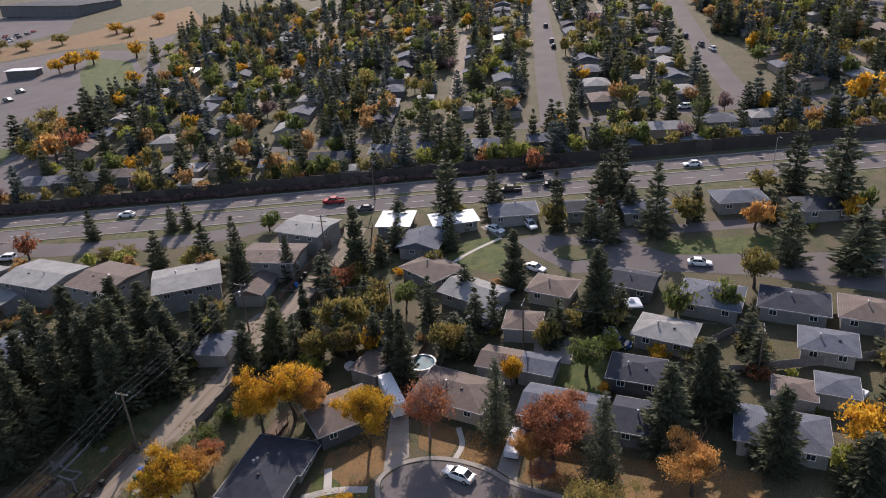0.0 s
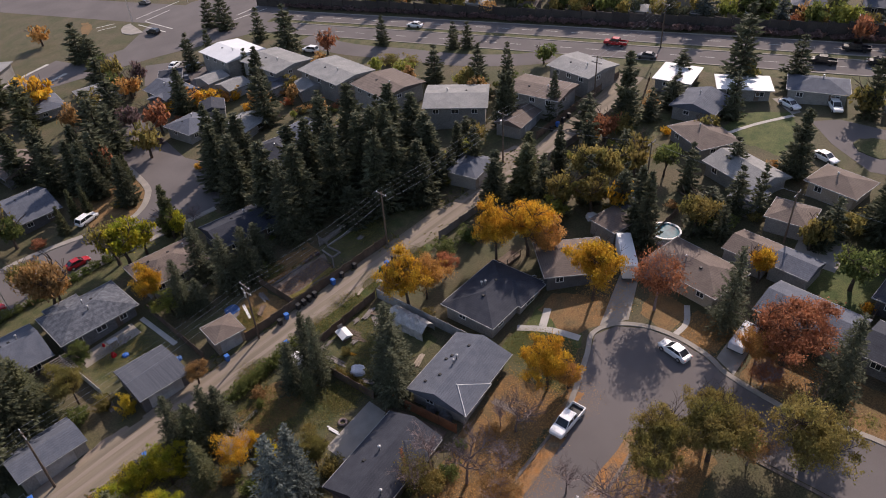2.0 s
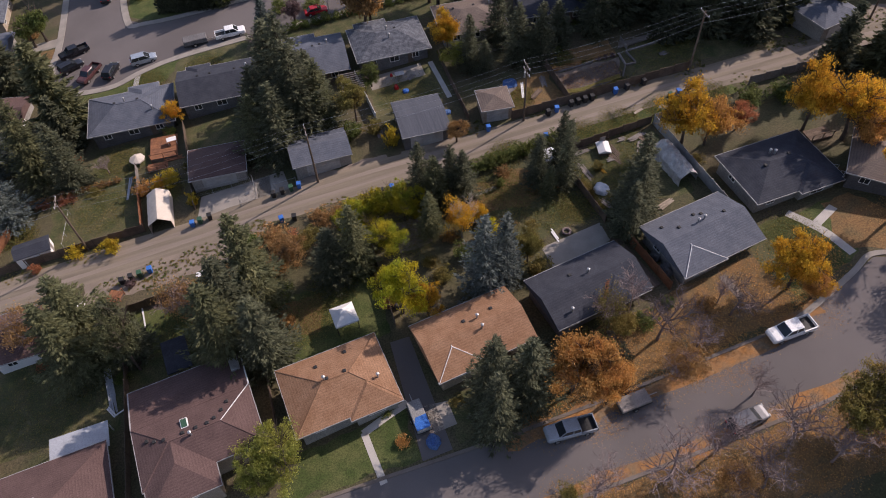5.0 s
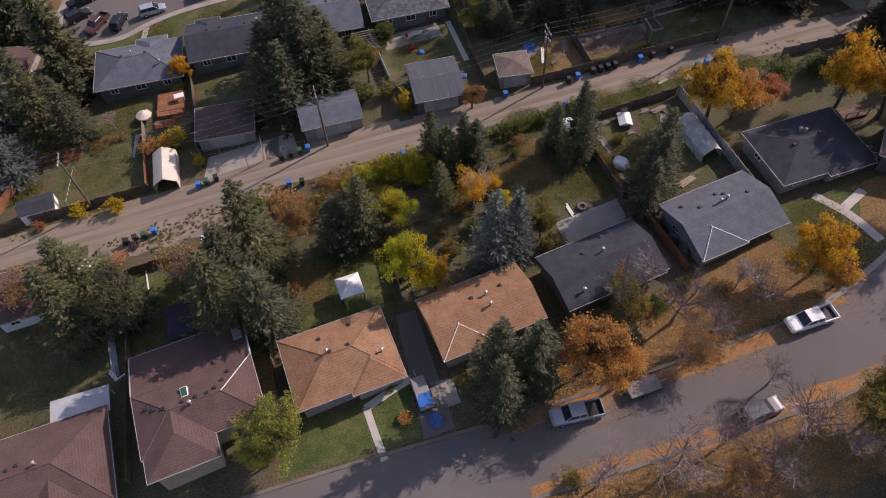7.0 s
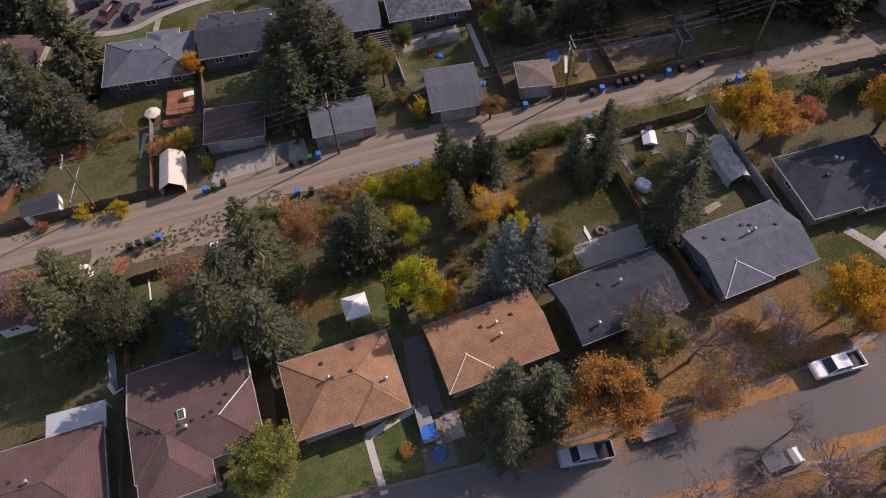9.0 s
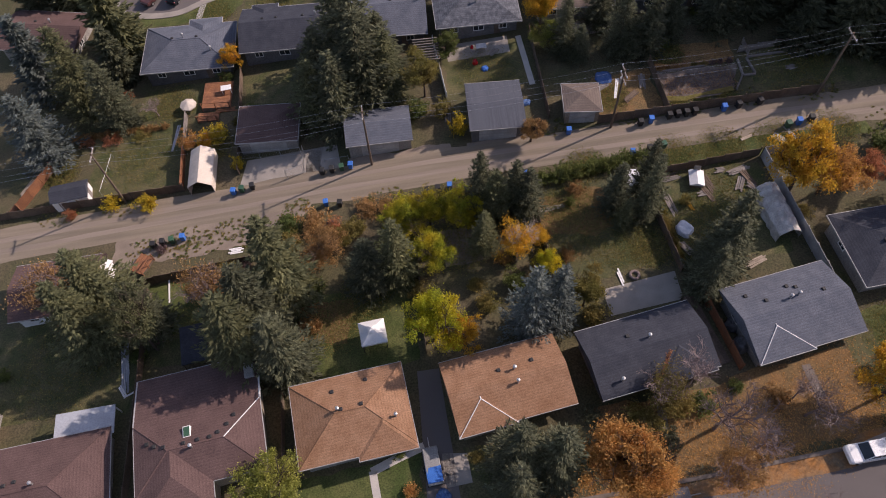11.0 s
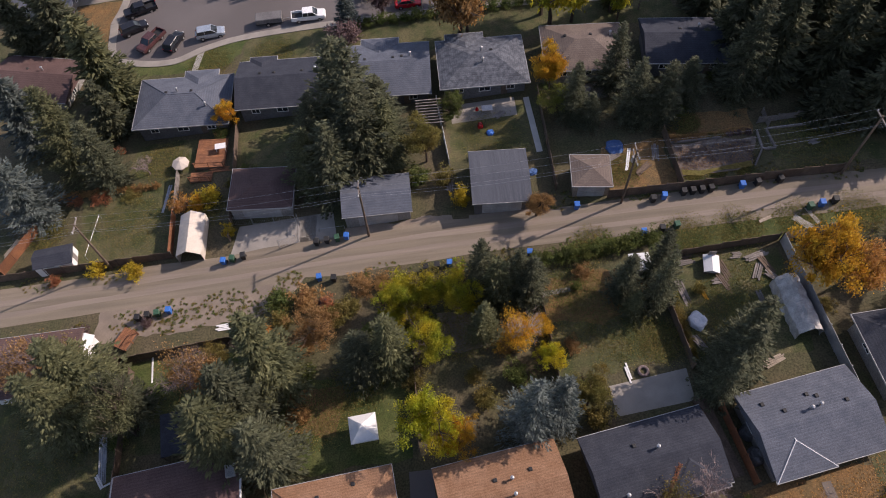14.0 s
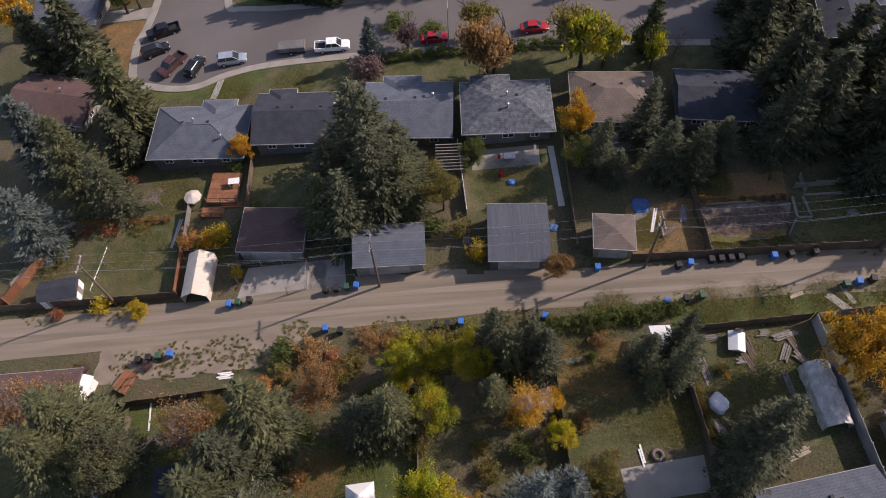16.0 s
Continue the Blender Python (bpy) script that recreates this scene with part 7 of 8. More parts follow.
def far_woods():
    """The distant trees, joined by the colour of their leaves."""
    for leaf, trees in WOODS.items():
        V, F, at = [], [], 0
        for me, x, y, H, R in trees:
            co = np.empty(len(me.vertices) * 3)
            me.vertices.foreach_get("co", co)
            co = co.reshape(-1, 3) * (R, R, H)
            a = FR.uniform(0, 6.28)
            c, s = math.cos(a), math.sin(a)
            V.append(np.stack([co[:, 0] * c - co[:, 1] * s + x, co[:, 0] * s + co[:, 1] * c + y, co[:, 2] + g(x, y) - 0.1], 1))
            F.append([tuple(q) for q in (np.arange(len(co)).reshape(-1, 3) + at).tolist()])
            at += len(co)
            r = 0.02 * H
            V.append(np.array([(x + r * i, y + r * j, g(x, y) + z) for z in (-0.2, 0.55 * H) for i, j in ((-1, -1), (1, -1), (1, 1), (-1, 1))]))
            F.append([tuple(v + at for v in q) for q in ((0, 1, 5, 4), (1, 2, 6, 5), (2, 3, 7, 6), (3, 0, 4, 7))])
            at += 8
        me = bpy.data.meshes.new("distant_trees")
        me.from_pydata(np.concatenate(V).tolist(), [], list(itertools.chain(*F)))
        me.materials.append(M[leaf])
        word = {"spruce": "dark spruce", "spruce_olive": "olive spruce", "green_leaf": "green broadleaf", "pale_green": "pale green broadleaf"}.get(leaf, leaf + " autumn")
        tagged(new("distant_trees", me), f"many distant {word} trees among the houses", "trees", kind="stuff")


def clear(u, n):
    return not (abs(u - 39 - (n - 320) * 0.07) < 7 or (84 < u < 104 + (n - 250) * 0.1 and n < 400 and abs(u - 90 - max(0, n - 230) * 0.12) < 8) or abs(n - 199) < 6)


for u in range(-122, 215, 15):
    far_house(u + FR.uniform(-2, 2), 183 + FR.uniform(-2, 2), 107)
    if FR.random() < 0.7:
        x, y = far(u + 6, 172)
        garage(x, y, 6, 5.6, 107, FR.choice(ROOFS), "siding", gable=FR.random() < 0.5, label="distant garage behind the wall")
    for _ in range(5):
        far_tree(u + FR.uniform(-7, 7), FR.choice((171, 174, 192, 190)) + FR.uniform(-2, 2))
for u in (-137, -119, -89, -49, -19, 21, 51, 76, 112, 128, 158):
    n = 212 if u > -130 else 345
    while n < 440:
        uu = u + (n - 320) * 0.03 + (max(0, n - 230) * 0.1 if u in (76, 112) else 0)
        far_house(uu, n, 17)
        if FR.random() < 0.55 and n < 340:
            x, y = far(uu + (13 if u in (-89, -19, 51, 112) else -13), n + FR.uniform(-3, 3))
            garage(x, y, 6, 5.6, 17, FR.choice(ROOFS), "siding", gable=FR.random() < 0.5, label="distant garage by a back lane")
        for _ in range(8):
            tu, tn = uu + FR.uniform(-19, 19), n + FR.uniform(-8, 8)
            if clear(tu, tn):
                far_tree(tu, tn)
        n += FR.uniform(14.5, 17)
for u, n, H, R, leaf in ((-194, 346, 10, 7, "gold"), (-188, 354, 8, 5, "gold"), (-199, 340, 8, 5, "gold"), (-167, 359, 9, 5, "gold"), (-142, 299, 7, 4.5, "gold"), (-141, 236, 7, 5, "orange"), (-137, 242, 7, 4, "rust"), (-153, 248, 8, 5, "olive"), (-151, 229, 7, 4.5, "olive"), (-145, 227, 10, 7, "olive"), (-128, 205.5, 11, 6.5, "orange"), (-125.5, 212.5, 9, 5.5, "rust"), (-240, 420, 7, 6, "olive"), (-215, 440, 7, 6, "gold"), (-195, 460, 7, 6, "orange"), (-260, 415, 6, 6, "olive"), (-280, 420, 7, 6, "olive"), (-200, 425, 6, 5, "olive")):
    x, y = far(u, n)
    tree(x, y, H, R, leaf, far=True)
for u, n in ((-136, 247), (-132, 250), (-140, 252), (-150, 222), (-131.5, 226.8), (-127.1, 228.5), (-123.6, 230.4), (-113.1, 232.2)):
    x, y = far(u, n)
    spruce(x, y, 13, 3.6, "spruce", far=True)
for k in range(40):
    far_tree(FR.uniform(-140, 200), 445 + FR.uniform(0, 60))
# shrubs and small trees between the houses this side of the road
TAKEN = [(q[0], q[1], 7.2) for q in E_HOUSES] + [(q[0], q[1], 8.5) for q in APTS] + [(79.2, 34, 4.5), (84.2, 13.8, 4.5), (84, 7.6, 4.5), (85.4, -28.4, 4.5), (87.2, -34, 4.5), (95, 12.7, 4.5), (73.5, 28.2, 5), (82.6, 26.8, 4)]
for k in range(900):
    x, y = FR.uniform(72, 150), FR.uniform(-75, 165)
    n = x * 0.956 + y * 0.293
    if n > 131 or 54.5 < y < 65 or (110 < x < 138 and y < 26) or any(math.hypot(x - a, y - b) < c for a, b, c in TAKEN) or (66 < x < 84 and 148 < y):
        continue
    q = FR.random()
    if q < 0.16:
        WOODS.setdefault("spruce", []).append((FR.choice(SPRUCE_FAR), x, y, FR.uniform(6, 11), FR.uniform(1.8, 2.8)))
    elif q < 0.34:
        WOODS.setdefault(FR.choice(("olive", "green_leaf", "olive", "pale_green", "straw", "olive")), []).append((FR.choice(FAR_SET), x, y, FR.uniform(4, 6.5), FR.uniform(1.8, 3.2)))
    elif q < 0.7:
        WOODS.setdefault(FR.choice(("olive", "green_leaf", "spruce", "straw", "pale_green")), []).append((FR.choice(FAR_SET), x, y, FR.uniform(1.2, 2.6), FR.uniform(0.9, 1.8)))
for u in range(-122, 215, 6):
    WOODS.setdefault(FR.choice(("spruce", "olive", "green_leaf", "straw", "spruce", "olive")), []).append((FR.choice(FAR_SET), *far(u + FR.uniform(-2, 2), 168.6 + FR.uniform(0, 3)), FR.uniform(3.5, 6), FR.uniform(2, 3.2)))
    WOODS.setdefault("spruce", []).append((FR.choice(SPRUCE_FAR), *far(u + FR.uniform(-3, 3), 171 + FR.uniform(0, 24)), FR.uniform(8, 14), FR.uniform(2.2, 3.4)))
for k in range(100):
    WOODS.setdefault("purple", []).append((FAR_SET[k % 2], 120 + 0.48 * k + FR.uniform(-0.6, 0.6), 176 - 1.62 * k + FR.uniform(-0.6, 0.6), FR.uniform(1.4, 2.2), FR.uniform(1.2, 1.7)))
far_woods()
tree(213.5, -54.6, 11, 6.5, "gold", far=True)
for vu, vn, vp in ((32, 300, "white"), (40.5, 290, "black"), (40.8, 300, "grey"), (41, 330, "black"), (92, 285, "black"), (94, 270, "grey"), (96, 262, "white"), (10, 201, "maroon"), (70, 201, "white"), (-20, 197, "white"), (-60, 201, "white")):
    x, y = far(vu, vn)
    vehicle("suv" if vu > 40 else "sedan", vp, x, y, 17 if abs(vn - 199) > 5 else 107, what="parked along a distant street")
sheet("turning_circle", [(130, 18), (127, 22), (121, 16), (115.6, 8), (116.4, 3), (118.6, -8), (119.6, -24), (117, -44), (110, -70), (118, -72), (131, -44), (127.5, -24), (125, -10), (129, -2), (133, -6), (146, -52), (150, -51), (136, -2), (130, 8)], 0.03, "asphalt", "asphalt turning circle and street with parked cars", "street")
sheet("island", [(122.2, 13), (120.2, 10), (120.8, 6), (123.4, 4.2), (126.2, 5), (126.8, 9), (125, 13)], 0.12, "lawn", "round grass island in the turning circle", "lawn", thick=0.15)

# the quarter across the northern street: more houses and trees
NR = random.Random(23)


def near_grid(x, y):
    """Whether a plot across the street is free of the roads."""
    return not (-44 < x < -27 or -6 < x < 8 or 40 < x < 58 or y < 119 or (-32 < x < 40 and y < 162))


for gx in (-72, -18, 27, 66):
    y = 150.0 if gx in (27, -18) else 134.0
    while y < 235:
        for off in (0, 15) if gx in (-72, 66) else (0,):
            x = gx + off
            if math.hypot(x - 23, y - 133) > 14 and math.hypot(x - 6.8, y - 157) > 12 and math.hypot(x - 23, y - 165) > 13 and math.hypot(x + 17, y - 148) > 13 and math.hypot(x - 59, y - 130) > 12 and math.hypot(x - 55, y - 168) > 14 and math.hypot(x - 44, y - 176) > 12 and math.hypot(x - 5, y - 175) > 13 and math.hypot(x - 72, y - 165) > 15 and x * 0.956 + y * 0.293 < 108 and y < 168 + 0.45 * x:
                house(x, y, 11, 9, 90 + NR.uniform(-5, 5), NR.choice(("roof_grey", "roof_dark", "roof_brown", "roof_slate")), NR.choice(("siding", "siding_dark", "stucco")), gable=NR.random() < 0.4, detail=1, vents=((0.5, 1, "pipe"),), label="bungalow with a shingle roof across the street", group="houses")
        y += 17
for k in range(150):
    x, y = NR.uniform(-75, 95), NR.uniform(119, 240)
    if near_grid(x, y) and x * 0.956 + y * 0.293 < 128 and not (66 < x < 84 and 148 < y < 180) and not abs(y - 184 - 0.45 * x) < 9:
        q = NR.random()
        if q < 0.5:
            spruce(x, y, NR.uniform(7, 13), NR.uniform(2.2, 3.6), NR.choice(("spruce", "spruce_olive", "spruce")), far=y > 150)
        elif q < 0.8:
            tree(x, y, NR.uniform(5, 8), NR.uniform(2.6, 4), NR.choice(("olive", "green_leaf", "gold", "orange", "purple", "olive")), far=y > 150)
        else:
            bush(x, y, NR.uniform(1.5, 3), NR.uniform(1.2, 2.4), NR.choice(("olive", "green_leaf", "straw", "gold")))
for k in range(60):
    x, y = NR.uniform(78, 150), NR.uniform(-75, 60)
    if x * 0.956 + y * 0.293 < 143 and not (112 < x < 138 and y < 24) and not (56 < y < 63):
        q = NR.random()
        if q < 0.35:
            spruce(x, y, NR.uniform(6, 11), NR.uniform(1.8, 2.8), "spruce", far=True)
        elif q < 0.6:
            tree(x, y, NR.uniform(4, 7), NR.uniform(2, 3.4), NR.choice(("olive", "green_leaf", "gold", "olive", "rust")), far=True)
        else:
            bush(x, y, NR.uniform(1.2, 2.6), NR.uniform(1, 2), NR.choice(("olive", "green_leaf", "straw", "gold", "rust")))


def litter(name, regions, per, size, leaf, label, lift=0.03, upright=0.25):
    """Many small leaves or tufts strewn over patches of ground."""
    r = np.random.default_rng(len(regions) * 13 + per)
    P = []
    for x, y, rad in regions:
        a, d = r.uniform(0, 6.28, per), rad * np.sqrt(r.uniform(0, 1, per)) * r.uniform(0.6, 1.1, per)
        xx, yy = x + d * np.cos(a), y + d * np.sin(a)
        P.append(np.stack([xx, yy, SLOPE_X * xx + SLOPE_Y * yy + lift], 1))
    P = np.concatenate(P)
    n = len(P)
    D = r.normal(size=(n, 3))
    D[:, 2] *= upright
    N = r.normal(size=(n, 3)) * upright + np.array([0, 0, 1])
    me = leaves(name, P, D, N, r.uniform(0.6, 1.4, n) * size, r.uniform(0.5, 1.0, n) * size * 0.8, leaf)
    return tagged(new(name, me), label, "leaves" if leaf in ("orange", "gold", "rust", "straw") else "weeds", kind="stuff")


AUTUMN = [(15, 19, 5), (22, 20, 6), (28, 20, 6), (34, 21, 6), (40, 22, 6), (46, 24, 6), (30, 7, 6), (38, 6, 6), (22, 6, 6), (46, 6, 5), (14, 7, 5), (52, 26, 4), (66, 27, 5), (67, 12, 4), (66, 0, 5), (36, 17.4, 4), (20, 16.6, 4), (48, 20, 4)]
litter("fallen_leaves", AUTUMN, 1500, 0.16, "orange", "orange fallen leaves strewn over lawns and kerb")
litter("fallen_leaves", AUTUMN[:12], 1200, 0.17, "straw", "brown fallen leaves strewn over the verge")
WEEDS = [(-32, 54.6, 3), (-18, 54.4, 3), (-26, 55.6, 3), (-24, 54.6, 3), (-20, 56, 3), (-15, 55.6, 3), (-27, 53.6, 2), (-45, 62.6, 3), (-36, 62.6, 3), (-12, 58, 2), (0, 57, 3), (8, 56, 3), (14, 56.6, 3), (24, 57.2, 3), (36, 57, 4), (44, 57, 4), (52, 57, 4), (22, 64.4, 2.5), (32, 64, 2), (40, 64, 2), (47, 64.4, 3), (56, 63.6, 3), (62, 57.4, 4), (74, 56, 4), (72, 62.6, 4), (88, 61.6, 4)]
CLUMPS = []
for x, y, rad in WEEDS:
    for k in range(int((5 if x > 30 and y < 60 else 16) * rad)):
        a, d = NR.uniform(0, 6.28), rad * math.sqrt(NR.random())
        CLUMPS.append((x + d * math.cos(a), y + 0.6 * d * math.sin(a), NR.uniform(0.1, 0.34)))
litter("weeds", CLUMPS[::2], 36, 0.11, "olive", "low olive weeds in clumps along the gravel lane", 0.07, 0.6)
litter("weeds", CLUMPS[1::2], 36, 0.11, "green_leaf", "low green weeds in clumps along the gravel lane", 0.07, 0.6)
YARDS = [(20, 48, 5), (26, 46, 5), (36, 46, 5), (40, 49, 5), (-8, 40, 4), (-34, 70, 6), (-31, 80, 4), (15, 77, 5), (55, 68, 6), (8, 48, 4), (-22, 44, 5), (-40, 40, 7), (52, 30, 4), (-26, 99, 4), (-16, 99, 4)]
YARDS += [(30.6, 68, 3), (39, 66.0, 1.4), (42, 66.0, 1.4), (45, 66, 1.4), (57, 70, 4), (25, 57.4, 3), (36, 57, 3.4), (42, 57, 3.4), (49, 57, 3.4), (56, 57, 3.4), (40, 74, 2.4), (-46, 70, 3), (-24, 70.5, 3), (22, 52, 4), (30, 44, 3), (38, 43, 3), (-4, 43, 4), (2, 50, 3)]
litter("grass_tufts", YARDS, 2600, 0.15, "olive", "rough tufts of autumn grass on the lawns", 0.04, 0.6)
litter("grass_tufts", YARDS, 2000, 0.14, "green_leaf", "short green tufts of grass on the lawns", 0.04, 0.5)
vr = np.random.default_rng(77)
vn = 260
vt = vr.random(vn)
VP = np.stack([1.9 - 2.4 * vt + 0.1 * vr.normal(size=vn), -1.2 - 2.7 * vt + 0.1 * vr.normal(size=vn), 3.36 - 0.89 * vt], 1)
valley = tagged(new("fallen_leaves", leaves("fallen_leaves", VP, vr.normal(size=(vn, 3)) * (1, 1, 0.2), vr.normal(size=(vn, 3)) * 0.25 + np.array([0, 0, 1]), vr.uniform(0.1, 0.2, vn), vr.uniform(0.08, 0.15, vn), "rust")), "rust red fallen leaves caught in a roof valley", "leaves", kind="stuff")
valley.matrix_world = pose(25.4, 30.9, g(25.4, 30.9), 0, 0, 10)
PLOT = [(38.6 + 1.15 * k, 66.9 + 1.2 * j, 0.8) for k in range(8) for j in range(3)]
litter("dried_plants", PLOT, 60, 0.14, "straw", "withered brown stalks over the dug vegetable plot", 0.12, 0.8)
litter("dried_plants", PLOT, 90, 0.13, "purple", "dull purplish dead foliage over the dug vegetable plot", 0.12, 0.7)
for k in range(9):
    bush(38.2 + 1.15 * k, 71.5 - 0.06 * k, NR.uniform(0.6, 1.1), NR.uniform(0.6, 0.9), NR.choice(("straw", "olive", "purple", "straw")))
# shrubs along the garden edges
for k in range(60):
    x, y = NR.uniform(-48, 48), NR.choice((39.5, 41, 45, 49, 53, 54.6, 74.5, 76, 82.4)) + NR.uniform(-1.5, 1.5)
    if not (-7 < x < 1 and 34 < y < 41) and not (-27 < x < -21 and 75 < y < 83) and not (23 < x < 45 and y < 54) and not (-42 < x < -28 and 64 < y < 76) and not (9 < x < 21 and 73 < y < 82):
        bush(x, y, NR.uniform(0.8, 2.4), NR.uniform(0.8, 1.9), NR.choice(("olive", "green_leaf", "green_leaf", "straw", "rust", "olive", "purple")))
roofp = thing("patio_roof", -34.8, 31.6, 4, "flat white patio roof behind the maroon house", "patio roof")
part("roof_panel", boxed(-3.2, -1.6, 2.35, 3.2, 1.6, 2.45), "panel", roofp)
for sx in (-3, 3):
    part("post", boxed(sx - 0.06, 1.4, -0.6, sx + 0.06, 1.5, 2.35), "white", roofp)

lean_to = thing("lean_to", -23.5, 39.4, 8, "low dark felt roof on posts behind the maroon house", "lean-to")
part("roof", boxed(-1.5, -2.4, 2.1, 1.5, 2.4, 2.22, 0.03), "roof_dark", lean_to)
for sx in (-1.4, 1.4):
    for sy in (-2.2, 0, 2.2):
        part("post", boxed(sx - 0.05, sy - 0.05, -0.5, sx + 0.05, sy + 0.05, 2.1), "wood", lean_to)

steps = thing("entrance_steps", 61.9, 36.4, 4, "pale concrete entrance steps with white rails beside the charcoal-roofed house", "steps")
for k in range(4):
    part("step", boxed(0.3 * k, -0.6, -0.4, 0.3 * k + 0.3, 0.6, 0.72 - 0.18 * k, 0.015), "path", steps)
for sy in (-0.62, 0.62):
    for k in (0, 3):
        part("rail_post", tubed(((0.15 + 0.3 * k, sy, -0.4), (0.15 + 0.3 * k, sy, 1.6 - 0.18 * k), 0.025, 0.025)), "white", steps)
    part("rail", tubed(((0.1, sy, 1.6), (1.1, sy, 1.06), 0.03, 0.03)), "white", steps)

# gardens across the northern street
garage(-4.4, 127.2, 7.6, 6.0, 0, "roof_grey", "siding", gable=True, label="low grey-roofed garage beside the back lane")
for k in range(9):
    spruce(-22.2 + 1.4 * k, 120.4 - 0.45 * k, 7.6 + (k * 7 % 3) * 0.8, 1.5, "spruce")
for k in range(7):
    bush(-10.4 + 2.5 * k, 117.2 + (k % 2), 4.0 + (k % 3) * 0.6, 2.4, "spruce" if k % 3 else "green_leaf")
spruce(-28.4, 136.5, 15.0, 4.6, "spruce")
spruce(-31.2, 141.0, 13.5, 4.2, "spruce")
tree(-8.6, 123.6, 6.4, 3.8, "purple")
tree(11.5, 125.6, 10.5, 6.8, "olive")
tree(15.5, 121.4, 7, 3.6, "green_leaf")
for x, y, H, R in ((-9, 143, 7, 4.4), (-13.5, 146, 7, 4), (-9.5, 135.6, 4, 2.6), (14.6, 142, 7, 4)):
    tree(x, y, H, R, "purple")
for x, y, H, R in ((-15, 155, 13, 3.8), (-20, 152, 12, 3.6), (-11, 158, 13, 4), (-19, 160, 12, 3.6), (-25, 146, 11, 3.6), (-24, 137, 9, 3), (29, 134, 12, 3.2), (32.5, 130, 12, 3.2), (30.6, 142, 14, 3.6), (36, 136, 12, 3.2), (33.6, 124, 9, 2.6), (16, 150, 12, 3.4), (26, 146, 12, 3.6), (37, 128.4, 10, 2.4)):
    spruce(x, y, H, R, "spruce")
for x, y, H, R in ((27.0, 120.6, 7, 1.2), (29.4, 120.4, 7, 1.1), (23.4, 117.6, 6.5, 1.3), (38.4, 121, 8, 1.4), (40, 123.6, 7, 1.3)):
    spruce(x, y, H, R, "spruce_olive")
tree(-2.4, 133.4, 5.5, 2.6, "gold")
for x, y, leaf in ((-7, 131.6, "gold"), (8.4, 134, "lime"), (8, 146, "gold"), (18.6, 117.8, "rust"), (-1, 140, "green_leaf"), (34, 117, "olive"), (-2, 121.6, "spruce"), (16, 133, "spruce"), (16.6, 128, "green_leaf"), (-27, 128, "green_leaf"), (-14, 128, "spruce"), (5.4, 128.6, "green_leaf")):
    bush(x, y, 2.2, 2.0, leaf)

# back yards of the fourplexes
for x, y, L, W, rot, rf in ((75.6, 147.4, 6.6, 6.2, 5, "roof_pale"), (76.2, 138.8, 6.6, 6.4, 2, "roof_pale"), (66.5, 149.5, 6.4, 5.6, 10, "roof_grey"), (66.8, 133.4, 6.4, 5.8, 60, "roof_dark"), (80.4, 129.5, 6.0, 5.6, 0, "roof_grey")):
    garage(x, y, L, W, rot, rf, "siding", gable=True, label="detached garage with pale siding behind the fourplexes")
for k in range(9):
    bush(60.8 + 1.7 * k, 146.5 - 1.35 * k, 3.0 + (k % 3) * 0.4, 2.2, ("gold", "gold", "lime", "orange")[k % 4])
for x, y, leaf in ((79.5, 121, "rust"), (78.6, 115, "straw"), (84, 109, "rust"), (73, 128, "gold"), (60, 138, "rust"), (80, 96, "green_leaf"), (58, 121, "green_leaf"), (52, 133, "purple")):
    bush(x, y, 2.2, 2.0, leaf)
spruce(-4.4, 81.2, 17.0, 5.8)
spruce(-8.4, 79.4, 9.0, 3.6, "spruce_olive")
spruce(0.4, 79.4, 11.5, 4.2)
spruce(-2.6, 77.2, 20.0, 5.4)
pine(-28.6, 40.4, 13.0, 4.0, "spruce_olive")

# trees and bushes
spruce(-39.8, 93.8, 16.5, 5, "spruce_olive")
spruce(-49.3, 107.0, 16.5, 4.5, "spruce")
spruce(-55.1, 106.4, 14.2, 4, "spruce")
spruce(-49.3, 86.4, 15.3, 4.2, "spruce_blue")
spruce(-42.3, 81.2, 16.5, 4.8, "spruce_olive")
spruce(-37.4, 77.6, 13, 3.6, "spruce")
spruce(-47.3, 73.2, 13, 4.6, "spruce_blue")
tree(-63.9, 116.7, 9.4, 4, "gold")
spruce(-2.1, 73.4, 17.5, 5.2, "spruce")
spruce(1.3, 73.8, 13, 3.6, "spruce_olive")
spruce(-5.7, 70.6, 14.0, 4.6, "spruce")
spruce(-7.6, 75.4, 14.0, 4.4, "spruce")
spruce(-8.8, 71.9, 12.0, 3.6, "spruce_olive")
spruce(-4.1, 102.8, 8.3, 2, "spruce_blue")
bush(-4.1, 99.4, 4.5, 3.6, "purple")
tree(1.3, 104.4, 5, 2.6, "purple")
tree(12.6, 95.7, 11.8, 4.8, "straw")
tree(13.9, 97.2, 7.1, 3, "orange")
tree(26.2, 96.7, 10.6, 4.8, "lime")
tree(29.4, 96.5, 8.3, 3.2, "lime")
spruce(36.0, 99.0, 10.6, 2.2, "spruce_olive")
tree(35.8, 95.1, 7.1, 1.8, "lime")
bare_tree(39.4, 97.0, 5, 2.4)
tree(23.7, 82.5, 9.4, 2.8, "gold")
tree(24.3, 79.0, 5.2, 2.7, "pale_green")
tree(10.3, 81.7, 4, 2, "green_leaf")
spruce(27.9, 76.0, 6.4, 2.2, "spruce")
spruce(33.4, 76.0, 11.2, 3.1, "spruce")
spruce(36.9, 75.2, 10.9, 3.1, "spruce")
bush(10.0, 65.6, 5, 1.7, "yellow")
tree(19.0, 62.6, 4.5, 2.4, "straw")
tree(6.1, 73.6, 8.4, 3.1, "olive")
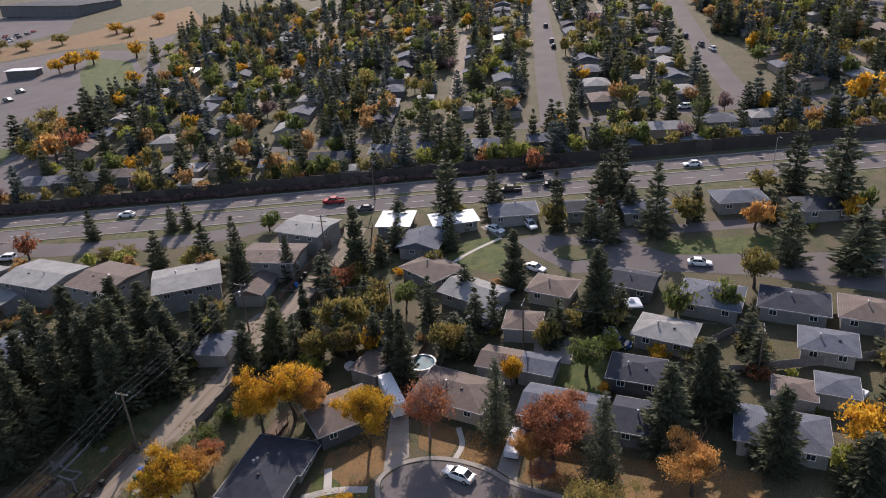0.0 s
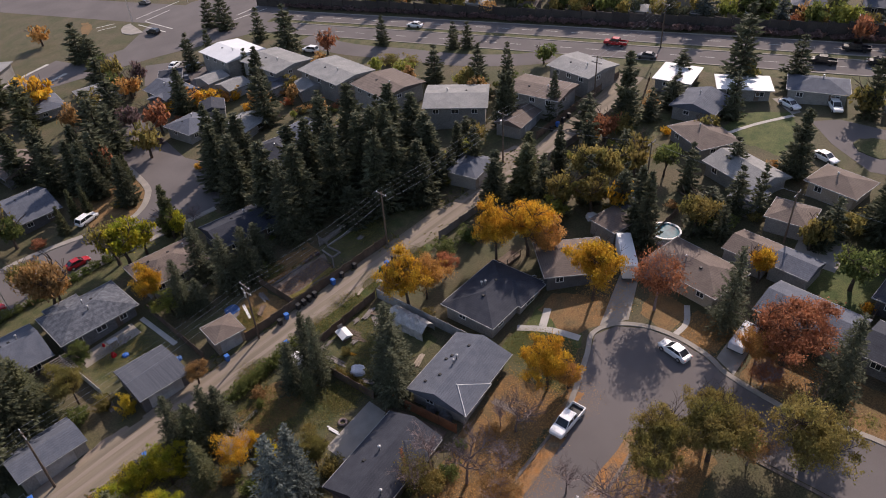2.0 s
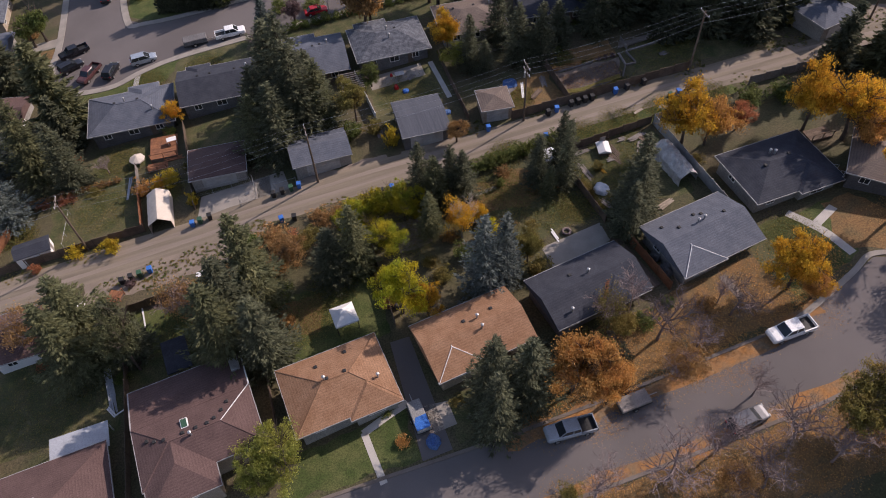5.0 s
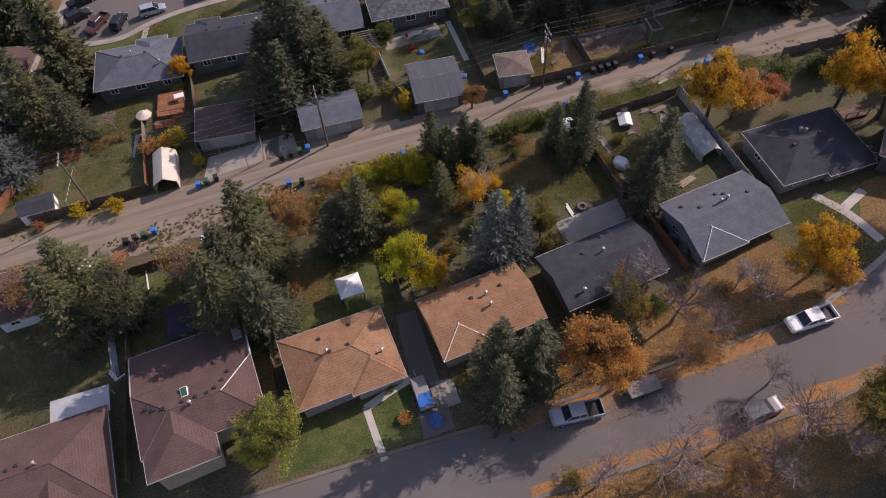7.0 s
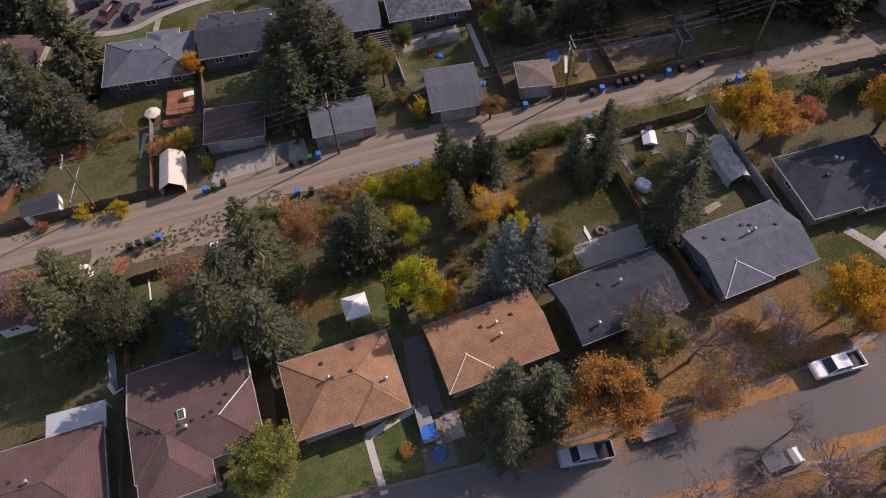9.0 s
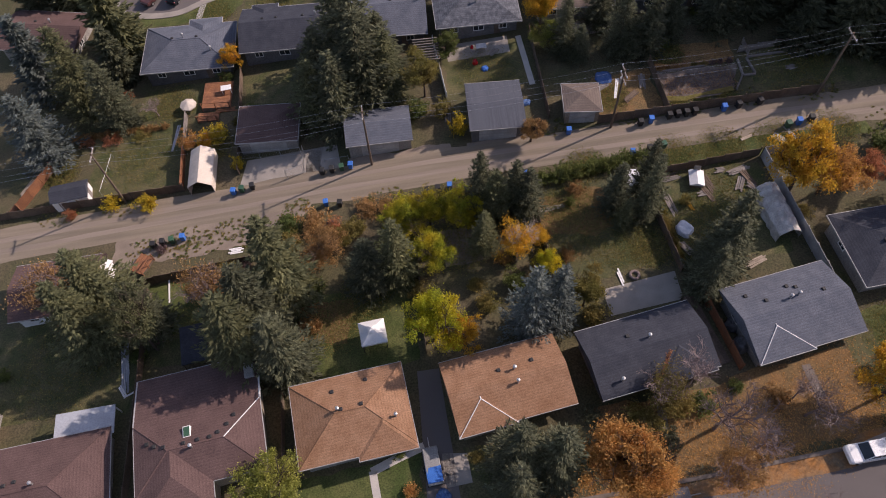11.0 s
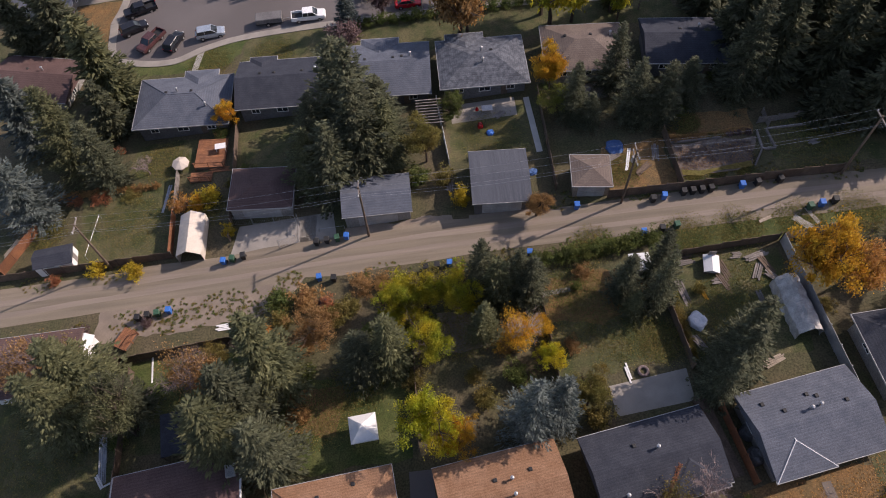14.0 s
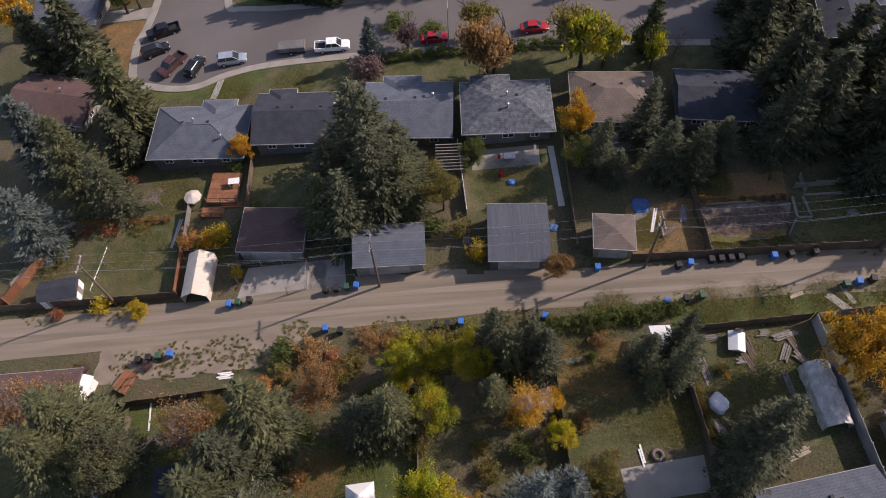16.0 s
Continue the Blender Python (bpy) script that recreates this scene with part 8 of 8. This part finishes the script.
bush(5.0, 70.3, 3.5, 2.2, "green_leaf")
bush(8.1, 69.6, 3.5, 2, "olive")
bush(-27.6, 71.2, 3.2, 2.0, "orange")
bush(-23.0, 72.0, 3.2, 2.3, "yellow")
bush(-24.9, 71.2, 2.8, 1.8, "gold")
bush(-20.1, 65.8, 3, 1.3, "yellow")
bush(-37.1, 62.9, 2.6, 1.7, "yellow")
bush(-32.0, 61.6, 3, 1.9, "yellow")
bush(-42.6, 61.9, 2, 1.2, "rust")
tree(-21.5, 85.0, 5.4, 2.0, "gold")
bare_tree(-32.6, 78.2, 3.6, 2.2)
bush(-42.5, 75.0, 1.2, 1.6, "rust")
bush(-39.3, 74.9, 1.2, 2, "rust")
bush(-34.6, 74.9, 1, 2, "olive")
bush(-12.9, 54.9, 3, 2.6, "green_leaf")
bush(-9.8, 54.2, 3.4, 2.6, "straw")
tree(-8.3, 49.7, 5, 3.4, "straw")
bush(-6.1, 51.9, 3.5, 2.4, "olive")
bush(-12.6, 51.8, 3, 2, "olive")
bush(-3.2, 56.3, 1.6, 1.8, "straw")
bush(-0.5, 55.8, 1.6, 2, "straw")
bush(2.2, 54.9, 3, 2.2, "lime")
bush(5.0, 55.0, 3, 2.2, "olive")
bush(8.6, 55.0, 3.4, 2.2, "lime")
tree(1.6, 51.3, 6.2, 2.9, "lime")
tree(4.7, 51.7, 6.6, 2.9, "lime")
bush(0.3, 50.2, 3, 2.2, "lime")
tree(8.0, 50.8, 6.8, 2.9, "lime")
tree(-14.5, 48.8, 5, 2.2, "orange")
bush(-9.5, 45.2, 2.2, 2, "green_leaf")
spruce(0.4, 44.9, 13.0, 3.2, "spruce_olive")
tree(4.5, 46.2, 7.0, 3.2, "lime")
spruce(-2.8, 44.6, 10.6, 3.4, "spruce")
spruce(12.6, 51.5, 10, 2.8, "spruce_olive")
spruce(16.4, 51.3, 9.6, 2.6, "spruce")
spruce(10.7, 47.3, 8.3, 2.2, "spruce_olive")
spruce(-12.7, 44.6, 17.7, 4.6, "spruce_olive")
spruce(-15.5, 40.2, 16.5, 4.6, "spruce")
spruce(-16.9, 37.0, 16.5, 5.2, "spruce_olive")
spruce(-12.5, 35.1, 14.2, 4.2, "spruce")
tree(4.0, 36.6, 9.8, 3.8, "citron")
tree(6.8, 35.2, 6.5, 2.6, "gold")
thin_tree(-41.2, 48.7, 8.5, 4.4, "straw")
thin_tree(-37.5, 49.8, 6, 3, "olive")
thin_tree(-21.5, 45.1, 8.5, 4.2, "straw")
tree(-19.9, 47.3, 5, 2.2, "olive")
spruce(14.2, 35.6, 15.0, 3.4, "spruce_blue")
spruce(17.0, 36.2, 13.4, 2.9, "spruce_blue")
tree(17.3, 43.0, 4.5, 1.9, "citron")
thin_tree(14.3, 45.1, 8, 3, "gold", "bark_birch")
tree(16.6, 46.6, 5, 2, "gold")
tree(20.6, 37.9, 7.1, 2.6, "olive")
spruce(29.9, 48.5, 12.2, 2.3, "spruce")
spruce(27.3, 47.6, 5.6, 1.6, "spruce_olive")
spruce(35.7, 39.6, 11.6, 3.6, "spruce")
spruce(33.8, 37.6, 9.8, 3.0, "spruce")
tree(47.0, 48.6, 11.6, 5.0, "gold")
tree(50.3, 48.0, 9.4, 4, "orange")
bush(13.7, 41.8, 3, 2.2, "green_leaf")
bush(9.9, 39.9, 2.5, 2, "olive")
bush(35.3, 49.4, 2, 1, "olive")
tree(-13.4, 21.2, 9.0, 4.2, "pale_green")
tree(-15.3, 19.7, 7.1, 2.8, "pale_green")
spruce(10.4, 21.1, 14.6, 3.6, "spruce")
spruce(9.7, 18.1, 13.2, 3.2, "spruce")
spruce(14.0, 20.5, 13.4, 3.6, "spruce")
tree(19.0, 19.8, 11.0, 5.1, "orange")
tree(21.8, 17.2, 9.8, 3.6, "orange")
bush(27.6, 24.9, 4, 2.4, "olive")
tree(47.0, 23.3, 9.4, 4, "gold")
tree(48.7, 21.2, 5, 2.6, "orange")
tree(55.4, 48.8, 5, 2.4, "rust")
tree(63.3, 45.2, 11.8, 4.6, "gold")
tree(66.9, 41.7, 11.8, 5, "gold")
tree(66.8, 38.2, 9.4, 3.6, "orange")
bush(60.0, 53.2, 3, 3, "green_leaf")
bush(64.8, 52.3, 3, 3, "green_leaf")
thin_tree(28.6, 4.7, 6, 3, "straw")
tree(43.2, 6.6, 8.3, 4, "olive")
bush(14.3, 9.3, 2, 1.5, "olive")
bush(-0.4, 20.4, 1.4, 1.2, "orange")
bush(-1.2, 24.3, 1.0, 1.2, "green_leaf")
bush(6.6, 22.8, 0.8, 1.1, "olive")
tree(64.1, 27.8, 12.2, 4.6, "gold")
thin_tree(67.3, 19.8, 11.4, 5.0, "rust")
tree(45.8, 6.8, 9.4, 4, "olive")
tree(51.8, 4.4, 9.4, 4, "olive")
tree(64.8, 4.6, 7.1, 3, "orange")
spruce(36.8, 41.7, 13, 3.4, "spruce")
spruce(30.6, 51.8, 10.6, 2.2, "spruce")
spruce(11.0, 52.9, 11.8, 2.6, "spruce")
spruce(15.0, 51.9, 10.6, 2.4, "spruce")
spruce(26.7, 50.1, 9.4, 2.4, "spruce")
thin_tree(51.5, -0.8, 6, 3.5, "straw")
spruce(107.9, 17.5, 13, 3, "spruce")
spruce(101.6, 1.1, 14.2, 3.4, "spruce")
spruce(134.2, 39.5, 17.7, 3.4, "spruce", far=True)
spruce(78.0, 28.0, 14.2, 2.4, "spruce")
spruce(69.3, 10.4, 14.2, 2.8, "spruce")
spruce(65.3, -4.7, 14.2, 3.2, "spruce")
spruce(72.7, -12.1, 14.2, 4, "spruce")
spruce(109.8, 88.9, 9.4, 2.2, "spruce", far=True)
spruce(104.9, 97.9, 9.4, 2.2, "spruce", far=True)
spruce(108.7, 78.9, 9.4, 1, "spruce", far=True)
spruce(96.3, 70.7, 11.8, 2.6, "spruce")
spruce(104.2, 64.0, 10.6, 2, "spruce")
spruce(109.6, 50.9, 15.3, 3.2, "spruce")
tree(85.8, 43.4, 10.6, 4.2, "olive")
spruce(87.8, 50.8, 10.6, 2, "spruce")
spruce(83.1, 54.1, 10.6, 2.8, "spruce_olive")
spruce(75.5, 55.4, 10.6, 2.8, "spruce")
spruce(81.0, 69.2, 9.4, 2.2, "spruce")
spruce(78.3, 161.9, 10.6, 2.2, "spruce", far=True)
spruce(98.7, 185.5, 10.6, 2.2, "spruce", far=True)
spruce(99.7, 179.0, 11.8, 2.6, "spruce", far=True)
spruce(100.3, 161.7, 9.4, 2, "spruce", far=True)
spruce(99.8, 147.9, 13, 3.4, "spruce", far=True)
spruce(113.9, 125.2, 8.3, 1.8, "spruce", far=True)
spruce(121.3, 107.0, 7.1, 1.6, "spruce", far=True)
spruce(122.6, 103.5, 7.1, 1.6, "spruce", far=True)
spruce(70.8, 117.6, 14.2, 3.2, "spruce", far=True)
tree(66.2, 143.6, 4.5, 4, "orange", far=True)
tree(69.6, 138.1, 4.5, 4, "gold", far=True)
tree(102.9, 134.8, 7.1, 3, "rust", far=True)
bush(106.6, 115.0, 3.5, 3.6, "olive")
bush(108.1, 109.6, 3.5, 3.4, "olive")
tree(124.1, 81.1, 5, 3.2, "green_leaf", far=True)
tree(132.9, 14.9, 7.1, 3.6, "olive", far=True)
spruce(144.8, 6.2, 13, 3.2, "spruce", far=True)
spruce(152.7, 4.0, 14.2, 3.4, "spruce", far=True)
spruce(129.2, 6.5, 10.6, 2.4, "spruce", far=True)
spruce(128.4, 3.1, 10.6, 2.4, "spruce", far=True)
tree(25.2, 99.0, 9.4, 4.4, "olive")
tree(35.3, 97.4, 7.1, 3, "green_leaf")
tree(67.7, 2.3, 10.4, 7.0, "rust")
tree(85.1, 23.3, 8.3, 3.4, "olive")
spruce(126.8, 48.9, 5, 1.2, "spruce", far=True)
bush(97.8, 42.8, 3, 3, "green_leaf")
tree(97.2, 35.3, 7.1, 3, "green_leaf")
tree(76.5, 20.8, 3, 1, "straw")
bush(100.1, 4.7, 3, 4, "olive")
tree(85.6, 0.5, 7.1, 3.6, "green_leaf")
tree(80.3, 11.0, 7.1, 2.4, "gold")
bush(95.4, 6.6, 2.5, 1.6, "gold")
bush(82.8, -2.7, 2, 1.2, "gold")
bush(109.1, 21.2, 2, 1.4, "orange")
thin_tree(62.6, 2.5, 5, 3, "rust")
bush(92.8, -9.6, 3, 2.4, "gold")
tree(54.5, -5.6, 10.6, 5.6, "olive")
tree(49.4, 2.8, 10.6, 5.4, "olive")
spruce(51.8, 152.9, 13, 3.4, "spruce", far=True)
tree(55.2, 137.2, 8.3, 3.5, "rust", far=True)
spruce(44.0, 144.6, 14.2, 3.6, "spruce", far=True)
spruce(54.5, 107.6, 14.2, 3.6, "spruce")
spruce(54.2, 112.9, 14.2, 3, "spruce")
spruce(35.9, 116.0, 10.6, 2.6, "spruce")
spruce(84.8, 145.7, 7.1, 1.4, "spruce", far=True)
bush(-0.6, 109.7, 3, 3, "green_leaf")
bush(5.2, 107.6, 2.5, 3, "green_leaf")
tree(11.8, 105.3, 7.1, 3, "olive")
tree(10.2, 80.6, 4, 2, "green_leaf")
spruce(26.0, 77.6, 10.6, 2.6, "spruce")
spruce(35.0, 75.9, 6.5, 2.8, "spruce")
spruce(32.1, 82.0, 11.8, 3, "spruce")
spruce(40.8, 78.1, 8, 3, "spruce")
spruce(48.7, 94.8, 15.3, 4.4, "spruce")
spruce(49.4, 85.8, 16.5, 4.4, "spruce")
spruce(51.7, 79.4, 16.5, 4.4, "spruce")
spruce(63.9, 87.1, 17.7, 4.4, "spruce")
spruce(70.0, 86.4, 17.7, 4.4, "spruce")
spruce(66.2, 75.7, 17.7, 4.4, "spruce")
spruce(57.0, 72.5, 7.5, 3.4, "spruce")
spruce(75.5, 81.5, 16.5, 4.4, "spruce")
spruce(74.9, 74.5, 16.5, 4.4, "spruce")
spruce(65.9, 70.4, 15.3, 4.2, "spruce")
spruce(73.3, 69.0, 13, 4.2, "spruce")
spruce(16.3, 166.3, 13, 3.2, "spruce", far=True)
spruce(98.1, 70.6, 11.8, 2.6, "spruce")
tree(88.4, 41.7, 9.4, 4, "olive")
spruce(73.1, 53.7, 10.6, 3, "spruce")
spruce(80.4, 30.7, 13, 2.6, "spruce")
tree(79.3, 44.0, 8.3, 4, "olive")
tree(81.7, 39.9, 8.3, 4, "olive")
spruce(79.7, 51.9, 10.6, 3.4, "spruce_olive")
bush(88.6, 20.5, 4, 3.4, "green_leaf")
spruce(80.1, -16.6, 13, 4.4, "spruce")
spruce(75.8, -12.5, 10.6, 3.5, "spruce")
tree(65.4, -15.7, 9.4, 4.4, "orange")
spruce(72.0, -25.4, 13, 3.6, "spruce")
tree(75.6, -35.8, 9.4, 4.5, "gold")
bush(93.6, -15.0, 4, 3.6, "olive")
bush(97.5, -24.1, 3, 4, "olive")
bush(90.0, -23.8, 3.5, 2.6, "rust")
spruce(70.2, -35.2, 9.4, 3.5, "spruce")
tree(115.1, -24.3, 8.3, 4.2, "olive")
tree(138.9, -12.2, 7.1, 4.4, "olive", far=True)
tree(137.6, -25.1, 7.1, 3.8, "orange", far=True)
spruce(156.6, -33.4, 15.3, 3.2, "spruce", far=True)
spruce(147.6, -40.8, 18.9, 4.6, "spruce", far=True)
spruce(123.7, -41.0, 13, 4, "spruce", far=True)
spruce(124.5, -30.2, 13, 2.8, "spruce", far=True)
tree(157.2, -27.1, 5, 4, "olive", far=True)
spruce(133.1, 14.5, 14.2, 2, "spruce", far=True)
spruce(132.9, -6.0, 16.3, 3.0, "spruce", far=True)
spruce(142.6, 4.5, 14.2, 2.4, "spruce", far=True)
spruce(98.8, 1.1, 15.3, 3.6, "spruce")
tree(162.7, 26.0, 7.1, 3.4, "rust", far=True)
bush(166.1, 41.3, 4, 4, "rust")
spruce(-38.6, 87.3, 10.6, 3, "spruce")
spruce(54.2, 100.9, 15.3, 4.2, "spruce")
spruce(47.3, 77.9, 16.5, 4.2, "spruce")
spruce(57.2, 82.9, 17.7, 4.2, "spruce")
spruce(58.3, 77.6, 17.7, 4.2, "spruce")
spruce(63.3, 76.1, 17.7, 4.2, "spruce")
spruce(62.1, 70.8, 16.5, 4.2, "spruce")
spruce(67.8, 73.9, 17.7, 4.2, "spruce")
spruce(55.5, 86.0, 16.5, 4.2, "spruce")
spruce(74.1, 70.6, 14.2, 4.2, "spruce")
spruce(68.3, 66.6, 13, 3.8, "spruce")
spruce(50.0, 103.7, 14.2, 4.2, "spruce")
spruce(-33.7, 45.6, 15.3, 5, "spruce_olive")
spruce(-28.7, 42.8, 11.8, 3.6, "spruce")
bare_tree(24.0, 7.6, 9, 5.4)
bare_tree(30.0, 8.7, 8, 4.6)
bare_tree(37.0, 7.1, 8, 5.2)
bare_tree(32.0, 3.9, 8, 5)
bare_tree(36.3, 12.8, 5, 2.6)
bare_tree(39.6, 4.0, 7, 4.2)
bare_tree(30.4, 22.4, 9, 4.6)
bare_tree(39.4, 22.4, 7.5, 4)
bare_tree(33.8, 19.9, 6, 3)
thin_tree(30.2, 17.5, 6, 3.2, "straw")
thin_tree(26.0, 25.8, 6.5, 3.4, "olive")
bush(23.3, 24.4, 2.4, 2, "olive")
bush(29.9, 25.1, 2.2, 2, "green_leaf")
bare_tree(16.4, 8.1, 7, 4)
spruce(38.3, 131.0, 13, 3.2, "spruce", far=True)
spruce(44.9, 138.6, 11.8, 3, "spruce", far=True)
spruce(32.9, 124.7, 13, 3.2, "spruce")
tree(47.9, 128.9, 8.3, 3.6, "olive", far=True)
tree(52.0, 144.0, 7.1, 3.4, "purple", far=True)
tree(50.5, 162.5, 7.1, 3.4, "olive", far=True)
tree(65.7, 166.6, 7.1, 2.6, "purple", far=True)
tree(61.7, 162.9, 5, 2.6, "straw", far=True)
bush(62.7, 117.6, 2.5, 2, "olive")
bush(51.3, 115.2, 2, 1.6, "gold")
bare_tree(118.1, 277.5, 7, 3.4)
thin_tree(106.6, 250.8, 8, 4, "straw")
thin_tree(126.8, 252.5, 8, 3.6, "olive")
tree(126.4, 171.7, 5, 3, "orange", far=True)
bush(100.6, 52.5, 2.5, 2.4, "gold")
bush(0.2, 53.5, 2.6, 2, "lime")
bush(-2.6, 55.2, 2, 1.8, "straw")
bush(3.6, 49.4, 3, 2.4, "lime")
bush(-4.3, 52.7, 2.4, 2, "olive")
bush(-2.2, 48.9, 3, 2.2, "green_leaf")
bush(7.4, 53.7, 2.4, 2, "olive")
bush(9.6, 55.4, 2.2, 1.8, "straw")
bush(10.1, 51.2, 2.4, 2, "lime")
bush(2.6, 42.6, 2.4, 1.8, "olive")
bush(9.3, 42.5, 2, 1.6, "olive")
bush(21.2, 36.1, 3.2, 2.2, "olive")
bush(20.2, 44.6, 1.8, 1.4, "straw")
spruce(-35.1, 42.1, 15.3, 4.6, "spruce_olive")
tree(24.3, 177.9, 7.1, 4.6, "olive", far=True)
tree(26.9, 160.8, 6.5, 4.2, "olive", far=True)
tree(43.7, 177.2, 10.6, 5.4, "gold", far=True)
spruce(14.6, 159.8, 14.2, 4, "spruce", far=True)
tree(42.8, 156.0, 8.3, 3.4, "straw", far=True)
tree(37.7, 130.1, 8.3, 3, "rust", far=True)
bush(24.3, 23.4, 3, 2.4, "olive")
bush(25.5, 21.7, 2.6, 2, "spruce")
bush(18.8, 25.3, 1.6, 1.6, "spruce")
bush(32.6, 18.8, 1.8, 2.4, "straw")
bush(37.4, 24.6, 1.8, 1.8, "straw")
bush(33.8, 26.1, 1.8, 1.2, "green_leaf")
bare_tree(29.2, 27.1, 7, 3)
bare_tree(38.8, 24.3, 5, 2.4)
